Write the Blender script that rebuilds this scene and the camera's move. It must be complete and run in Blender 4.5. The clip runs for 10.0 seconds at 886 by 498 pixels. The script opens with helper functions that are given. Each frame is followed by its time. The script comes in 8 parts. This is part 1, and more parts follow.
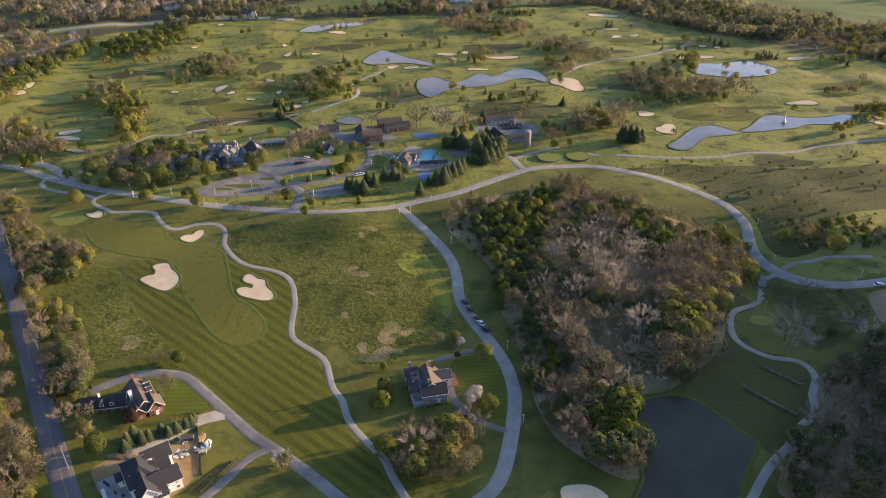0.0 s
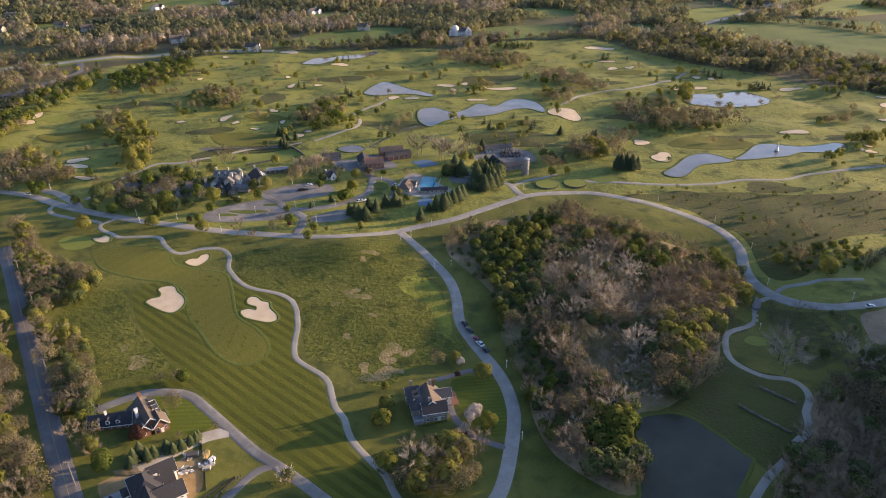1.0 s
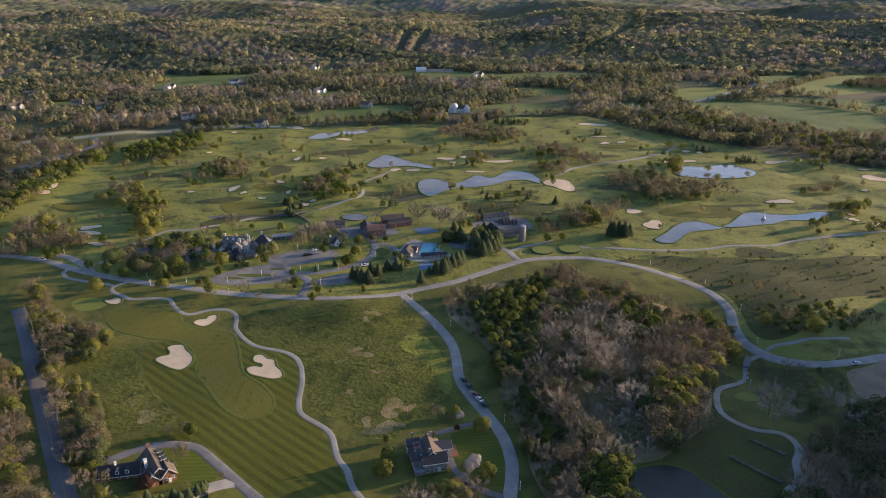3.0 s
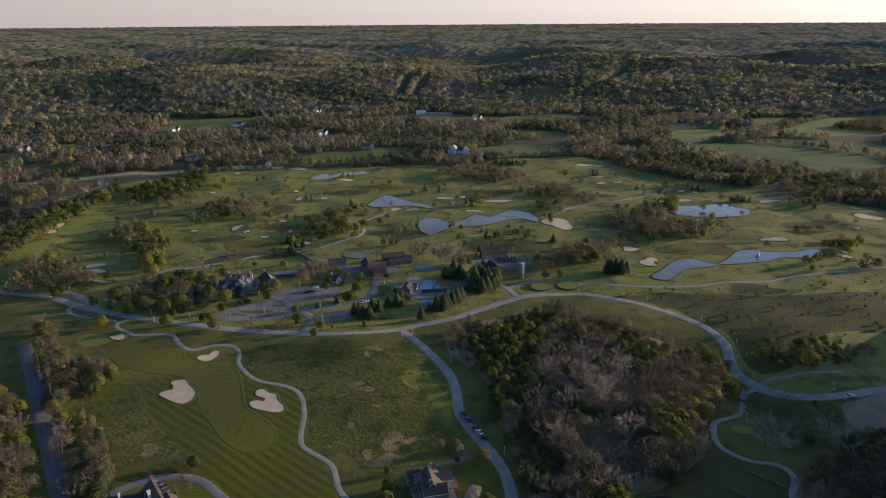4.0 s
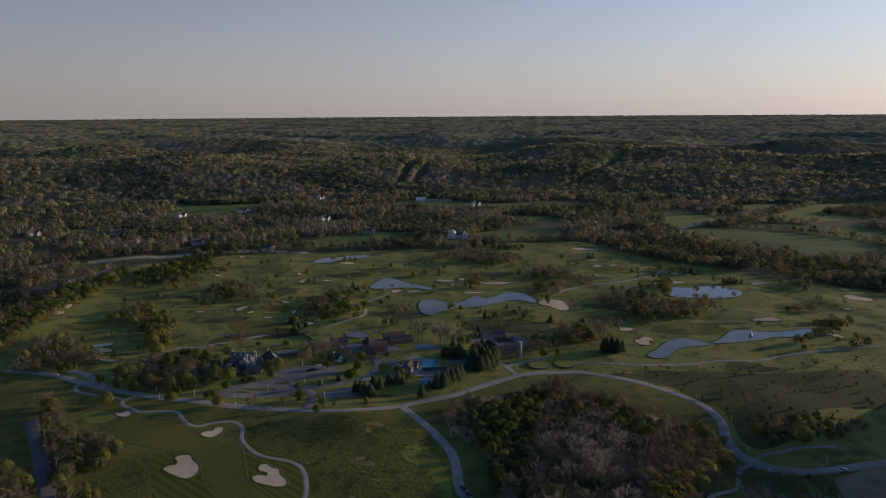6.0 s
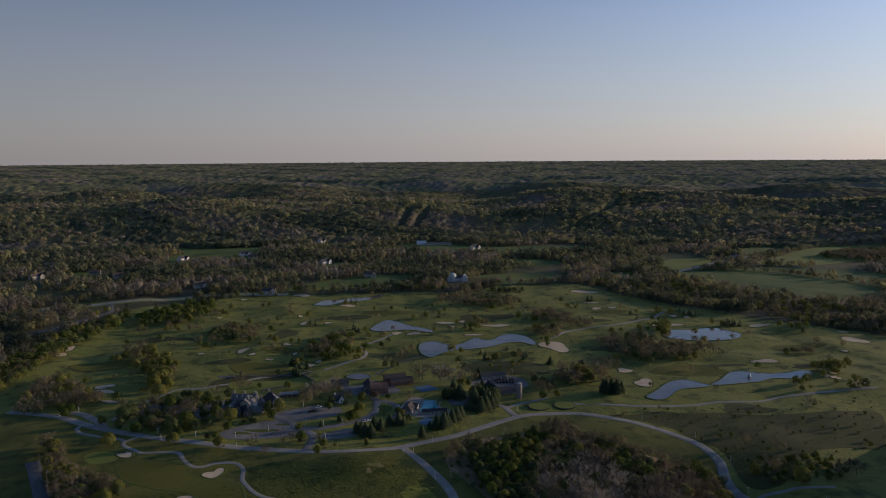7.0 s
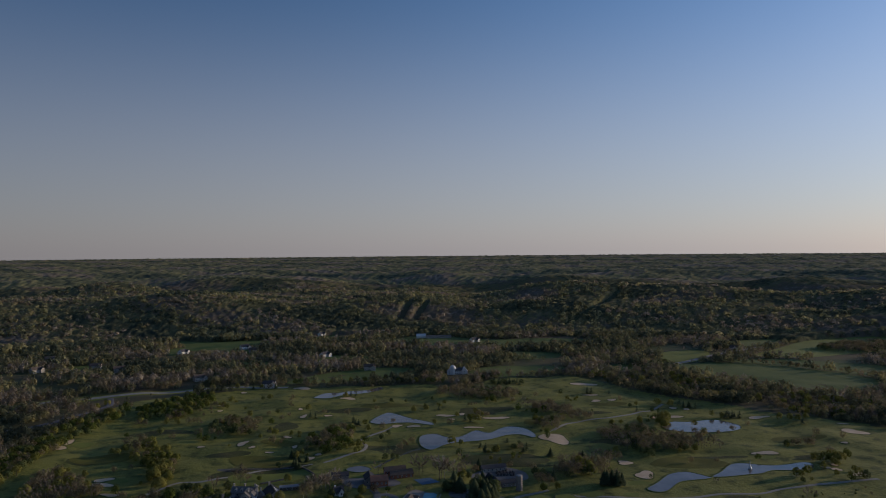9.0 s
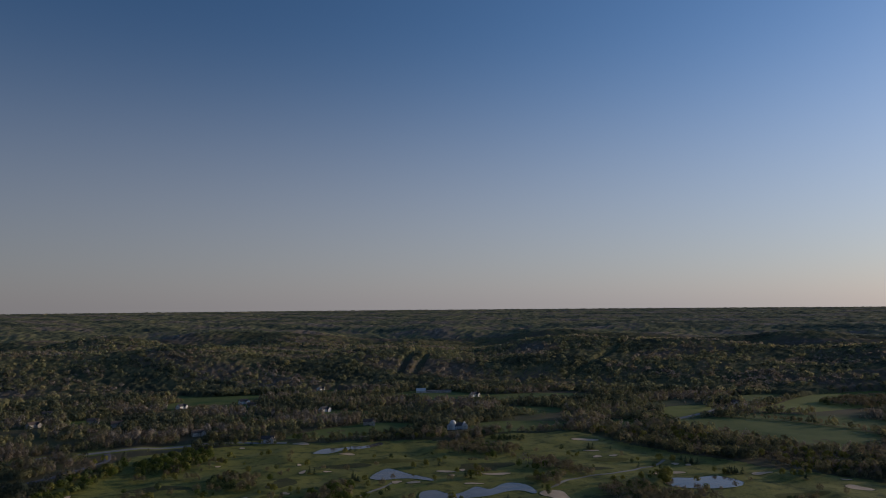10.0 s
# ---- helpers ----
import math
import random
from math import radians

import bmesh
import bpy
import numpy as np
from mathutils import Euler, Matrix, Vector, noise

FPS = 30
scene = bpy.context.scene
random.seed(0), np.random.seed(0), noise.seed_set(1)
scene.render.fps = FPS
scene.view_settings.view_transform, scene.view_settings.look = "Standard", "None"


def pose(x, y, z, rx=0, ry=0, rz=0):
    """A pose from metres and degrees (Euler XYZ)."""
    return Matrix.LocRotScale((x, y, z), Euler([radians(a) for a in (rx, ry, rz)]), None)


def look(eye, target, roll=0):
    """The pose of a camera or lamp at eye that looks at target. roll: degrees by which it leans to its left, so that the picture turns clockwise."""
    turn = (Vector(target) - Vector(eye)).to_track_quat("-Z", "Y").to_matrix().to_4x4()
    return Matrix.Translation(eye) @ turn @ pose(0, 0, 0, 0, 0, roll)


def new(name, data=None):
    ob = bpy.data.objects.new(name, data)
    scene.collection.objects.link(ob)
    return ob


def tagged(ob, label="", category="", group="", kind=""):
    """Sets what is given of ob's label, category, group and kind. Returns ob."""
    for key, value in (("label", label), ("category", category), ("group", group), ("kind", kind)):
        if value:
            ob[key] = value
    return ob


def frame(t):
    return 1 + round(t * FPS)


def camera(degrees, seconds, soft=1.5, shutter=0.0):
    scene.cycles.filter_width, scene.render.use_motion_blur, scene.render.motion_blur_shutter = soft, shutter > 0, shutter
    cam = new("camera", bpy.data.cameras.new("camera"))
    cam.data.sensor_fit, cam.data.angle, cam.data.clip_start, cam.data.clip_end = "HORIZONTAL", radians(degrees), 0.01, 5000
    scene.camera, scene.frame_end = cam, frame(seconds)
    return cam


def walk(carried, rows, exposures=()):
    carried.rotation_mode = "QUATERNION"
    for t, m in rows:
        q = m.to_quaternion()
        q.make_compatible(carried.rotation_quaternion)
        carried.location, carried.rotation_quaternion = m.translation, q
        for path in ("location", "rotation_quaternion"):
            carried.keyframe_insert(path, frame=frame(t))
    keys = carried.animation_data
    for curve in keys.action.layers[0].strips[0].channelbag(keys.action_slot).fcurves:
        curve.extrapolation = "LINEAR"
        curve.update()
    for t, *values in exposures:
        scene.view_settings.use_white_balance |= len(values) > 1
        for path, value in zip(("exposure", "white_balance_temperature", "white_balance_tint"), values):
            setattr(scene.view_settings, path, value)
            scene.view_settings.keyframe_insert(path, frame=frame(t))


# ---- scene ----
from mathutils.geometry import delaunay_2d_cdt

cam = camera(65.3, 10.0, 1.0)
PATH = [
    (0, (1.423, 40.552, 179.09), (1.426, 42.275, 178.074), -0.4),
    (0.5, (1.352, 36.431, 179.126), (1.355, 38.177, 178.15), -0.4),
    (1, (1.253, 32.306, 179.178), (1.257, 34.073, 178.241), -0.4),
    (1.5, (1.13, 28.173, 179.244), (1.135, 29.962, 178.349), -0.4),
    (2, (1.003, 23.969, 179.279), (1.009, 25.782, 178.434), -0.4),
    (2.5, (0.891, 19.702, 179.302), (0.898, 21.538, 178.508), -0.3),
    (4, (0.591, 6.582, 179.342), (0.601, 8.481, 178.713), -0.4),
    (4.5, (0.469, 2.237, 179.349), (0.48, 4.154, 178.78), -0.3),
    (5, (0.351, -2.129, 179.336), (0.362, -0.196, 178.825), -0.4),
    (5.5, (0.214, -6.475, 179.317), (0.227, -4.526, 178.867), -0.4),
    (7, (-0.146, -19.656, 179.099), (-0.131, -17.674, 178.837), -0.4),
    (7.5, (-0.251, -24.083, 179.066), (-0.236, -22.093, 178.868), -0.4),
    (8, (-0.37, -28.583, 179.036), (-0.353, -26.587, 178.9), -0.4),
    (8.5, (-0.524, -33.127, 179.012), (-0.506, -31.128, 178.946), -0.4),
    (9, (-0.729, -37.738, 178.984), (-0.71, -35.738, 178.992), -0.5),
    (9.5, (-0.983, -42.392, 178.949), (-0.963, -40.394, 179.033), -0.5),
    (10, (-1.255, -47.062, 178.918), (-1.234, -45.069, 179.081), -0.5),
]
EXPOSURE = [(0, 1.37, 7700, 20), (2.0, 1.36, 7600, 20), (2.7, 1.15, 7250, 19), (3.8, 0.38, 6650, 18.5), (5.0, -0.28, 6500, 18), (7.0, -0.69, 6250, 16), (8.8, -0.86, 6120, 15), (10.0, -1.02, 6080, 14.5)]
walk(cam, [(t, look(eye, target, roll)) for t, eye, target, roll in PATH], EXPOSURE)

# ---- light: a low evening sun to the east of the view, clear sky ----
SUN_HEIGHT, SUN_SIDE = 10.5, 18.0      # degrees above the horizon; degrees from +x towards +y
world = bpy.data.worlds.new("evening_sky")
scene.world = world
world.use_nodes = True
wn = world.node_tree.nodes
sky = wn.new("ShaderNodeTexSky")
sky.sky_type, sky.sun_disc = "NISHITA", False
sky.sun_elevation, sky.sun_rotation = radians(SUN_HEIGHT), radians(90 - SUN_SIDE)
sky.air_density, sky.dust_density, sky.ozone_density = 1.0, 1.0, 4.2
wn["Background"].inputs["Strength"].default_value = 0.15
# evening haze: the clear sky pales evenly towards the horizon, all round
place, split = wn.new("ShaderNodeTexCoord"), wn.new("ShaderNodeSeparateXYZ")
fall, haze = wn.new("ShaderNodeMapRange"), wn.new("ShaderNodeMix")
fall.interpolation_type = "SMOOTHERSTEP"
fall.inputs[1].default_value, fall.inputs[2].default_value = -0.08, 0.45
fall.inputs[3].default_value, fall.inputs[4].default_value = 0.66, 0.0
haze.data_type = "RGBA"
haze.inputs[7].default_value = (4.2, 3.84, 3.7, 1)
sl = world.node_tree.links
sl.new(place.outputs["Generated"], split.inputs[0])
sl.new(split.outputs[2], fall.inputs[0])
sl.new(fall.outputs[0], haze.inputs[0])
sl.new(sky.outputs[0], haze.inputs[6])
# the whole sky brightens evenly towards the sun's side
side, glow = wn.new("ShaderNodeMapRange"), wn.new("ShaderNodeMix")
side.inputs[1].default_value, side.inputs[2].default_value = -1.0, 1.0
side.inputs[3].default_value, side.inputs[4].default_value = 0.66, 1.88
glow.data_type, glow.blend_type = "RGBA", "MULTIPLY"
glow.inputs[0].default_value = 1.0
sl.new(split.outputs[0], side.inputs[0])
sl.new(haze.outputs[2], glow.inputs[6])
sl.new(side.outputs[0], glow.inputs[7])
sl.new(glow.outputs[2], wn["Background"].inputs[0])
sun = new("sun", bpy.data.lights.new("sun", "SUN"))
sun.data.energy, sun.data.angle, sun.data.color = 5.0, radians(0.6), (1.0, 0.77, 0.50)
away = Vector((math.cos(radians(SUN_SIDE)), math.sin(radians(SUN_SIDE)), math.tan(radians(SUN_HEIGHT))))
sun.matrix_world = look((0, 0, 400), Vector((0, 0, 400)) - away)


# ---- materials ----
def nodes(name):
    m = bpy.data.materials.new(name)
    m.use_nodes = True
    return m, m.node_tree.nodes, m.node_tree.links, m.node_tree.nodes["Principled BSDF"]


def mixed(n, l, fac, a, b, blend="MIX"):
    x = n.new("ShaderNodeMix")
    x.data_type, x.blend_type = "RGBA", blend
    for slot, value in ((0, fac), (6, a), (7, b)):
        if hasattr(value, "links"):
            l.new(value, x.inputs[slot])
        else:
            x.inputs[slot].default_value = value if slot == 0 else (*value, 1)
    return x.outputs[2]


def noisy(n, l, scale, detail=4, low=0.35, high=0.65, place=None, rough=0.55):
    t = n.new("ShaderNodeTexNoise")
    t.inputs["Scale"].default_value, t.inputs["Detail"].default_value = scale, detail
    t.inputs["Roughness"].default_value = rough
    l.new(place or n.new("ShaderNodeNewGeometry").outputs["Position"], t.inputs["Vector"])
    r = n.new("ShaderNodeMapRange")
    r.inputs[1].default_value, r.inputs[2].default_value = low, high
    l.new(t.outputs[0], r.inputs[0])
    return r.outputs[0]


def surface(name, a, b, fine=1.0, c=None, broad=0.03, rough=0.9, bump=0.0, bump_scale=None, metal=0.0, vary=0.0, d=None,
            mid=0.15, spec=0.2):
    """A procedural surface: a and b mixed by fine grain, c laid in by broad patches, d by middling ones."""
    m, n, l, p = nodes(name)
    col = mixed(n, l, noisy(n, l, fine), a, b)
    if c:
        col = mixed(n, l, noisy(n, l, broad, 3), col, c)
    if d:
        col = mixed(n, l, noisy(n, l, mid, 5, 0.5, 0.68), col, d)
    if vary:
        hv = n.new("ShaderNodeHueSaturation")
        r = n.new("ShaderNodeMapRange")
        r.inputs[3].default_value, r.inputs[4].default_value = 1 - vary, 1 + vary
        l.new(n.new("ShaderNodeObjectInfo").outputs["Random"], r.inputs[0])
        l.new(r.outputs[0], hv.inputs["Value"])
        l.new(col, hv.inputs["Color"])
        col = hv.outputs[0]
    l.new(col, p.inputs["Base Color"])
    p.inputs["Roughness"].default_value, p.inputs["Metallic"].default_value = rough, metal
    p.inputs["Specular IOR Level"].default_value = spec
    if bump:
        bp = n.new("ShaderNodeBump")
        bp.inputs["Strength"].default_value, bp.inputs["Distance"].default_value = min(1, bump), bump
        l.new(noisy(n, l, bump_scale or fine, 5, 0.2, 0.8), bp.inputs["Height"])
        l.new(bp.outputs[0], p.inputs["Normal"])
    return m


def striped(name, a, b, angle, width, wear, bend=0.4):
    """Mown turf with the mower's light and dark passes."""
    m, n, l, p = nodes(name)
    mp = n.new("ShaderNodeMapping")
    mp.inputs["Rotation"].default_value = (0, 0, radians(angle))
    l.new(n.new("ShaderNodeNewGeometry").outputs["Position"], mp.inputs["Vector"])
    w = n.new("ShaderNodeTexWave")
    w.inputs["Scale"].default_value, w.inputs["Distortion"].default_value = 0.314 / width, bend
    w.inputs["Detail Scale"].default_value = 0.1
    l.new(mp.outputs[0], w.inputs["Vector"])
    r = n.new("ShaderNodeMapRange")
    r.inputs[1].default_value, r.inputs[2].default_value = 0.35, 0.65
    l.new(w.outputs["Fac"], r.inputs[0])
    col = mixed(n, l, r.outputs[0], a, b)
    col = mixed(n, l, noisy(n, l, 0.08, 5, 0.42, 0.75), col, wear)
    col = mixed(n, l, noisy(n, l, 1.3, 3, 0.3, 0.9), col, tuple(v * 0.7 for v in a))
    l.new(col, p.inputs["Base Color"])
    p.inputs["Roughness"].default_value, p.inputs["Specular IOR Level"].default_value = 0.9, 0.15
    bp = n.new("ShaderNodeBump")
    bp.inputs["Distance"].default_value = 0.07
    l.new(noisy(n, l, 0.9, 4, 0.2, 0.8), bp.inputs["Height"])
    l.new(bp.outputs[0], p.inputs["Normal"])
    return m


def foliage(name, dull, fresh, glow=0.5, spread=0.12):
    """Leaves or twigs: tone by tree, then by clump; a part of the light passes through."""
    m, n, l, p = nodes(name)
    at = n.new("ShaderNodeAttribute")
    at.attribute_name = "tint"
    add = n.new("ShaderNodeMath")
    l.new(at.outputs["Fac"], add.inputs[0])
    l.new(n.new("ShaderNodeObjectInfo").outputs["Random"], add.inputs[1])
    fr = n.new("ShaderNodeMath")
    fr.operation = "FRACT"
    l.new(add.outputs[0], fr.inputs[0])
    col = mixed(n, l, fr.outputs[0], dull, fresh)
    r = n.new("ShaderNodeMapRange")
    r.inputs[3].default_value, r.inputs[4].default_value = 1 - spread, 1 + spread
    l.new(n.new("ShaderNodeNewGeometry").outputs["Random Per Island"], r.inputs[0])
    hv = n.new("ShaderNodeHueSaturation")
    l.new(r.outputs[0], hv.inputs["Value"])
    l.new(col, hv.inputs["Color"])
    l.new(hv.outputs[0], p.inputs["Base Color"])
    p.inputs["Roughness"].default_value, p.inputs["Specular IOR Level"].default_value = 0.85, 0.1
    if glow:
        tl, mx = n.new("ShaderNodeBsdfTranslucent"), n.new("ShaderNodeMixShader")
        l.new(hv.outputs[0], tl.inputs[0])
        mx.inputs[0].default_value = glow
        l.new(p.outputs[0], mx.inputs[1])
        l.new(tl.outputs[0], mx.inputs[2])
        l.new(mx.outputs[0], n["Material Output"].inputs[0])
    return m


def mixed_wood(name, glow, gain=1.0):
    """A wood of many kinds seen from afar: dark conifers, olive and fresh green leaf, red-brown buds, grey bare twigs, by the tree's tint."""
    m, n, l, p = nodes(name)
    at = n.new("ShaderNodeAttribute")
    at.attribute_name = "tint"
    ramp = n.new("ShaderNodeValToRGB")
    # tones lifted and greyed: distance haze is put into the crown colour
    hazy_tones = ((0.0, (0.094, 0.114, 0.076)), (0.2, (0.150, 0.162, 0.094)), (0.38, (0.232, 0.236, 0.122)), (0.5, (0.338, 0.312, 0.150)),
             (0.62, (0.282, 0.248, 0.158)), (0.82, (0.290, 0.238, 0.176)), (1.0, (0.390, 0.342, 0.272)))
    while len(ramp.color_ramp.elements) < len(hazy_tones):
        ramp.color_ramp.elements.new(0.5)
    for e, (where, tone) in zip(ramp.color_ramp.elements, hazy_tones):
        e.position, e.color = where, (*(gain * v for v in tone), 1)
    l.new(at.outputs["Fac"], ramp.inputs[0])
    r = n.new("ShaderNodeMapRange")
    r.inputs[3].default_value, r.inputs[4].default_value = 0.85, 1.15
    l.new(n.new("ShaderNodeNewGeometry").outputs["Random Per Island"], r.inputs[0])
    hv = n.new("ShaderNodeHueSaturation")
    l.new(r.outputs[0], hv.inputs["Value"])
    l.new(ramp.outputs[0], hv.inputs["Color"])
    l.new(hv.outputs[0], p.inputs["Base Color"])
    p.inputs["Roughness"].default_value, p.inputs["Specular IOR Level"].default_value = 0.85, 0.1
    tl, mx = n.new("ShaderNodeBsdfTranslucent"), n.new("ShaderNodeMixShader")
    l.new(hv.outputs[0], tl.inputs[0])
    mx.inputs[0].default_value = glow
    l.new(p.outputs[0], mx.inputs[1])
    l.new(tl.outputs[0], mx.inputs[2])
    l.new(mx.outputs[0], n["Material Output"].inputs[0])
    return m


def watery(name, tone, rough, ripple, spec=0.5):
    m, n, l, p = nodes(name)
    l.new(mixed(n, l, noisy(n, l, 0.05, 3), tone, tuple(v * 1.5 for v in tone)), p.inputs["Base Color"])
    p.inputs["Roughness"].default_value, p.inputs["IOR"].default_value = rough, 1.33
    p.inputs["Specular IOR Level"].default_value = spec
    bp = n.new("ShaderNodeBump")
    bp.inputs["Strength"].default_value, bp.inputs["Distance"].default_value = ripple, 0.05
    l.new(noisy(n, l, 0.6, 3, 0.2, 0.8), bp.inputs["Height"])
    l.new(bp.outputs[0], p.inputs["Normal"])
    return m


M_ROUGH = surface("rough_grass", (0.100, 0.112, 0.022), (0.192, 0.190, 0.042), 0.55, (0.178, 0.176, 0.042), 0.014, bump=0.6,
                  bump_scale=0.3, d=(0.052, 0.066, 0.014), mid=0.07)
# darker copy of the grass: near-ground shade put into the colour
M_NEARTURF = surface("shade_darkened_turf", (0.050, 0.060, 0.011), (0.088, 0.092, 0.018), 1.3, (0.122, 0.118, 0.026), 0.03, bump=0.4,
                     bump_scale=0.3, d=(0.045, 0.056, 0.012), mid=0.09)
M_FESCUE = surface("brown_fescue", (0.052, 0.055, 0.017), (0.082, 0.076, 0.026), 0.6, (0.046, 0.058, 0.013), 0.05, bump=0.5, d=(0.042, 0.044, 0.016), mid=0.09)
M_WOODFLOOR = surface("leaf_litter", (0.171, 0.116, 0.068), (0.258, 0.177, 0.106), 0.5, (0.125, 0.119, 0.039), 0.03, bump=0.5,
                      d=(0.310, 0.215, 0.134), mid=0.06)
M_HILL = surface("hill_undergrowth", (0.050, 0.066, 0.022), (0.085, 0.088, 0.034), 0.05, (0.085, 0.068, 0.036), 0.004, d=(0.042, 0.064, 0.020), mid=0.012)
M_MEADOW = surface("uncut_meadow", (0.070, 0.080, 0.013), (0.116, 0.118, 0.021), 1.2, (0.128, 0.124, 0.025), 0.03, bump=0.6,
                   bump_scale=0.45, d=(0.042, 0.055, 0.010), mid=0.12)
M_FAIRWAY = striped("fairway_turf", (0.104, 0.105, 0.020), (0.094, 0.098, 0.018), 30, 7, (0.114, 0.106, 0.025))
M_STRIPE = striped("mown_turf", (0.096, 0.101, 0.015), (0.043, 0.052, 0.008), -50, 4.6, (0.074, 0.082, 0.013), 0.9)
M_LAWN = striped("lawn_turf", (0.095, 0.115, 0.016), (0.061, 0.085, 0.011), 84, 2.2, (0.057, 0.075, 0.011))
M_GREEN = surface("putting_green", (0.132, 0.155, 0.031), (0.148, 0.167, 0.038), 0.6, (0.120, 0.142, 0.028), 0.1, bump=0.05)
M_FIELD = surface("farm_field", (0.070, 0.104, 0.026), (0.092, 0.126, 0.032), 0.05, (0.112, 0.130, 0.032), 0.006, bump=0.3,
                  d=(0.035, 0.079, 0.018), mid=0.012)
M_FIELD2 = surface("hay_field", (0.150, 0.170, 0.034), (0.184, 0.196, 0.046), 0.05, (0.126, 0.150, 0.032), 0.01)
M_STRAW = surface("dead_straw", (0.185, 0.137, 0.068), (0.253, 0.189, 0.097), 0.9, (0.110, 0.106, 0.032), 0.15, bump=0.5)
# brighter meadow colour that paints in the sunlight on the bank
M_SUNTONED = surface("lush_meadow", (0.136, 0.160, 0.022), (0.180, 0.186, 0.030), 0.8, (0.084, 0.096, 0.017), 0.09, bump=0.5)
M_HEATH = surface("heathy_rough", (0.032, 0.042, 0.009), (0.060, 0.066, 0.015), 0.7, (0.066, 0.070, 0.017), 0.03, bump=0.6, d=(0.060, 0.056, 0.020), mid=0.07)
M_SAND = surface("bunker_sand", (0.500, 0.390, 0.270), (0.560, 0.440, 0.310), 0.9, (0.450, 0.350, 0.240), 0.15, bump=0.08, bump_scale=2)
M_LIP = surface("bunker_lip_turf", (0.058, 0.076, 0.015), (0.078, 0.098, 0.019), 0.8, bump=0.3)
M_ROAD = surface("pale_asphalt", (0.234, 0.216, 0.194), (0.280, 0.260, 0.234), 1.2, (0.191, 0.184, 0.172), 0.07, d=(0.271, 0.264, 0.250),
                 mid=0.2, bump=0.02)
M_PATH = surface("cart_path_concrete", (0.238, 0.230, 0.209), (0.281, 0.266, 0.241), 1.5, (0.202, 0.194, 0.173), 0.1, bump=0.02)
M_LANE = surface("dark_asphalt", (0.129, 0.124, 0.128), (0.161, 0.154, 0.157), 1.0, (0.101, 0.098, 0.104), 0.05)
M_LOT = surface("worn_asphalt", (0.156, 0.148, 0.140), (0.194, 0.184, 0.172), 0.8, (0.104, 0.104, 0.107), 0.06, d=(0.194, 0.191, 0.184), mid=0.1)
M_GRAVEL = surface("pale_gravel", (0.331, 0.302, 0.259), (0.396, 0.360, 0.317), 1.5, (0.274, 0.245, 0.202), 0.2, bump=0.1)
M_DIRT = surface("bare_clay", (0.184, 0.112, 0.049), (0.241, 0.151, 0.069), 0.8, (0.266, 0.191, 0.098), 0.12, bump=0.3, d=(0.152, 0.112, 0.053), mid=0.2)
M_DIRT2 = surface("pink_gravel", (0.227, 0.158, 0.103), (0.279, 0.199, 0.130), 0.7, (0.182, 0.130, 0.086), 0.1, bump=0.2)
M_YELLOW = surface("faded_yellow_paint", (0.252, 0.209, 0.086), (0.202, 0.173, 0.086), 2.0)
M_WHITE = surface("white_paint", (0.592, 0.584, 0.560), (0.640, 0.632, 0.616), 2.0, (0.528, 0.520, 0.496), 0.3, rough=0.6)
M_CREAM = surface("pale_stone_wall", (0.360, 0.331, 0.288), (0.418, 0.389, 0.338), 2.5, (0.302, 0.281, 0.245), 0.3, bump=0.05)
M_GREYBRICK = surface("greyish_brick", (0.238, 0.209, 0.194), (0.302, 0.266, 0.245), 4.0, (0.202, 0.180, 0.166), 0.4, bump=0.03)
M_BRICK = surface("red_brick", (0.166, 0.083, 0.056), (0.209, 0.108, 0.072), 4.0, (0.151, 0.072, 0.050), 0.5, bump=0.04)
M_BARN = surface("red_barn_board", (0.259, 0.108, 0.072), (0.317, 0.144, 0.094), 3.0, (0.202, 0.094, 0.065), 0.4)
M_REDROOF = surface("rusty_red_roof", (0.250, 0.118, 0.074), (0.310, 0.150, 0.094), 2.5, (0.200, 0.100, 0.068), 0.3, rough=0.8, bump=0.05)
M_SLATE = surface("slate_roof", (0.040, 0.040, 0.046), (0.061, 0.061, 0.066), 2.2, (0.076, 0.072, 0.072), 0.25, rough=0.7, bump=0.05, bump_scale=3)
M_PALESLATE = surface("weathered_grey_slate", (0.135, 0.130, 0.126), (0.180, 0.174, 0.168), 2.2, (0.105, 0.102, 0.100), 0.25, rough=0.7, bump=0.05, bump_scale=3)
M_CHARCOAL = surface("charcoal_shingle", (0.023, 0.024, 0.030), (0.040, 0.041, 0.047), 2.5, (0.032, 0.032, 0.037), 0.3, rough=0.75, bump=0.05)
M_BROWNROOF = surface("brown_shingle", (0.097, 0.076, 0.061), (0.133, 0.104, 0.083), 2.2, (0.079, 0.065, 0.058), 0.3, rough=0.8, bump=0.05)
M_STONE = surface("field_stone", (0.108, 0.101, 0.090), (0.173, 0.158, 0.140), 1.6, (0.079, 0.076, 0.068), 0.4, bump=0.2)
M_GLASS = watery("window_glass", (0.02, 0.025, 0.03), 0.06, 0.0)
M_WATER = watery("pond_water", (0.096, 0.084, 0.076), 0.05, 0.35)
# darker, duller copy of M_WATER: the pond's shade is in its colour
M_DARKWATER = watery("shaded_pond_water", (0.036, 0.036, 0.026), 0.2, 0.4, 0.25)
M_POOL = watery("pool_water", (0.045, 0.235, 0.285), 0.06, 0.2)
M_COURT = surface("blue_court", (0.086, 0.144, 0.216), (0.101, 0.166, 0.238), 1.0)
M_DECK = surface("pool_deck_stone", (0.277, 0.242, 0.207), (0.322, 0.288, 0.248), 1.5, (0.230, 0.207, 0.178), 0.2)
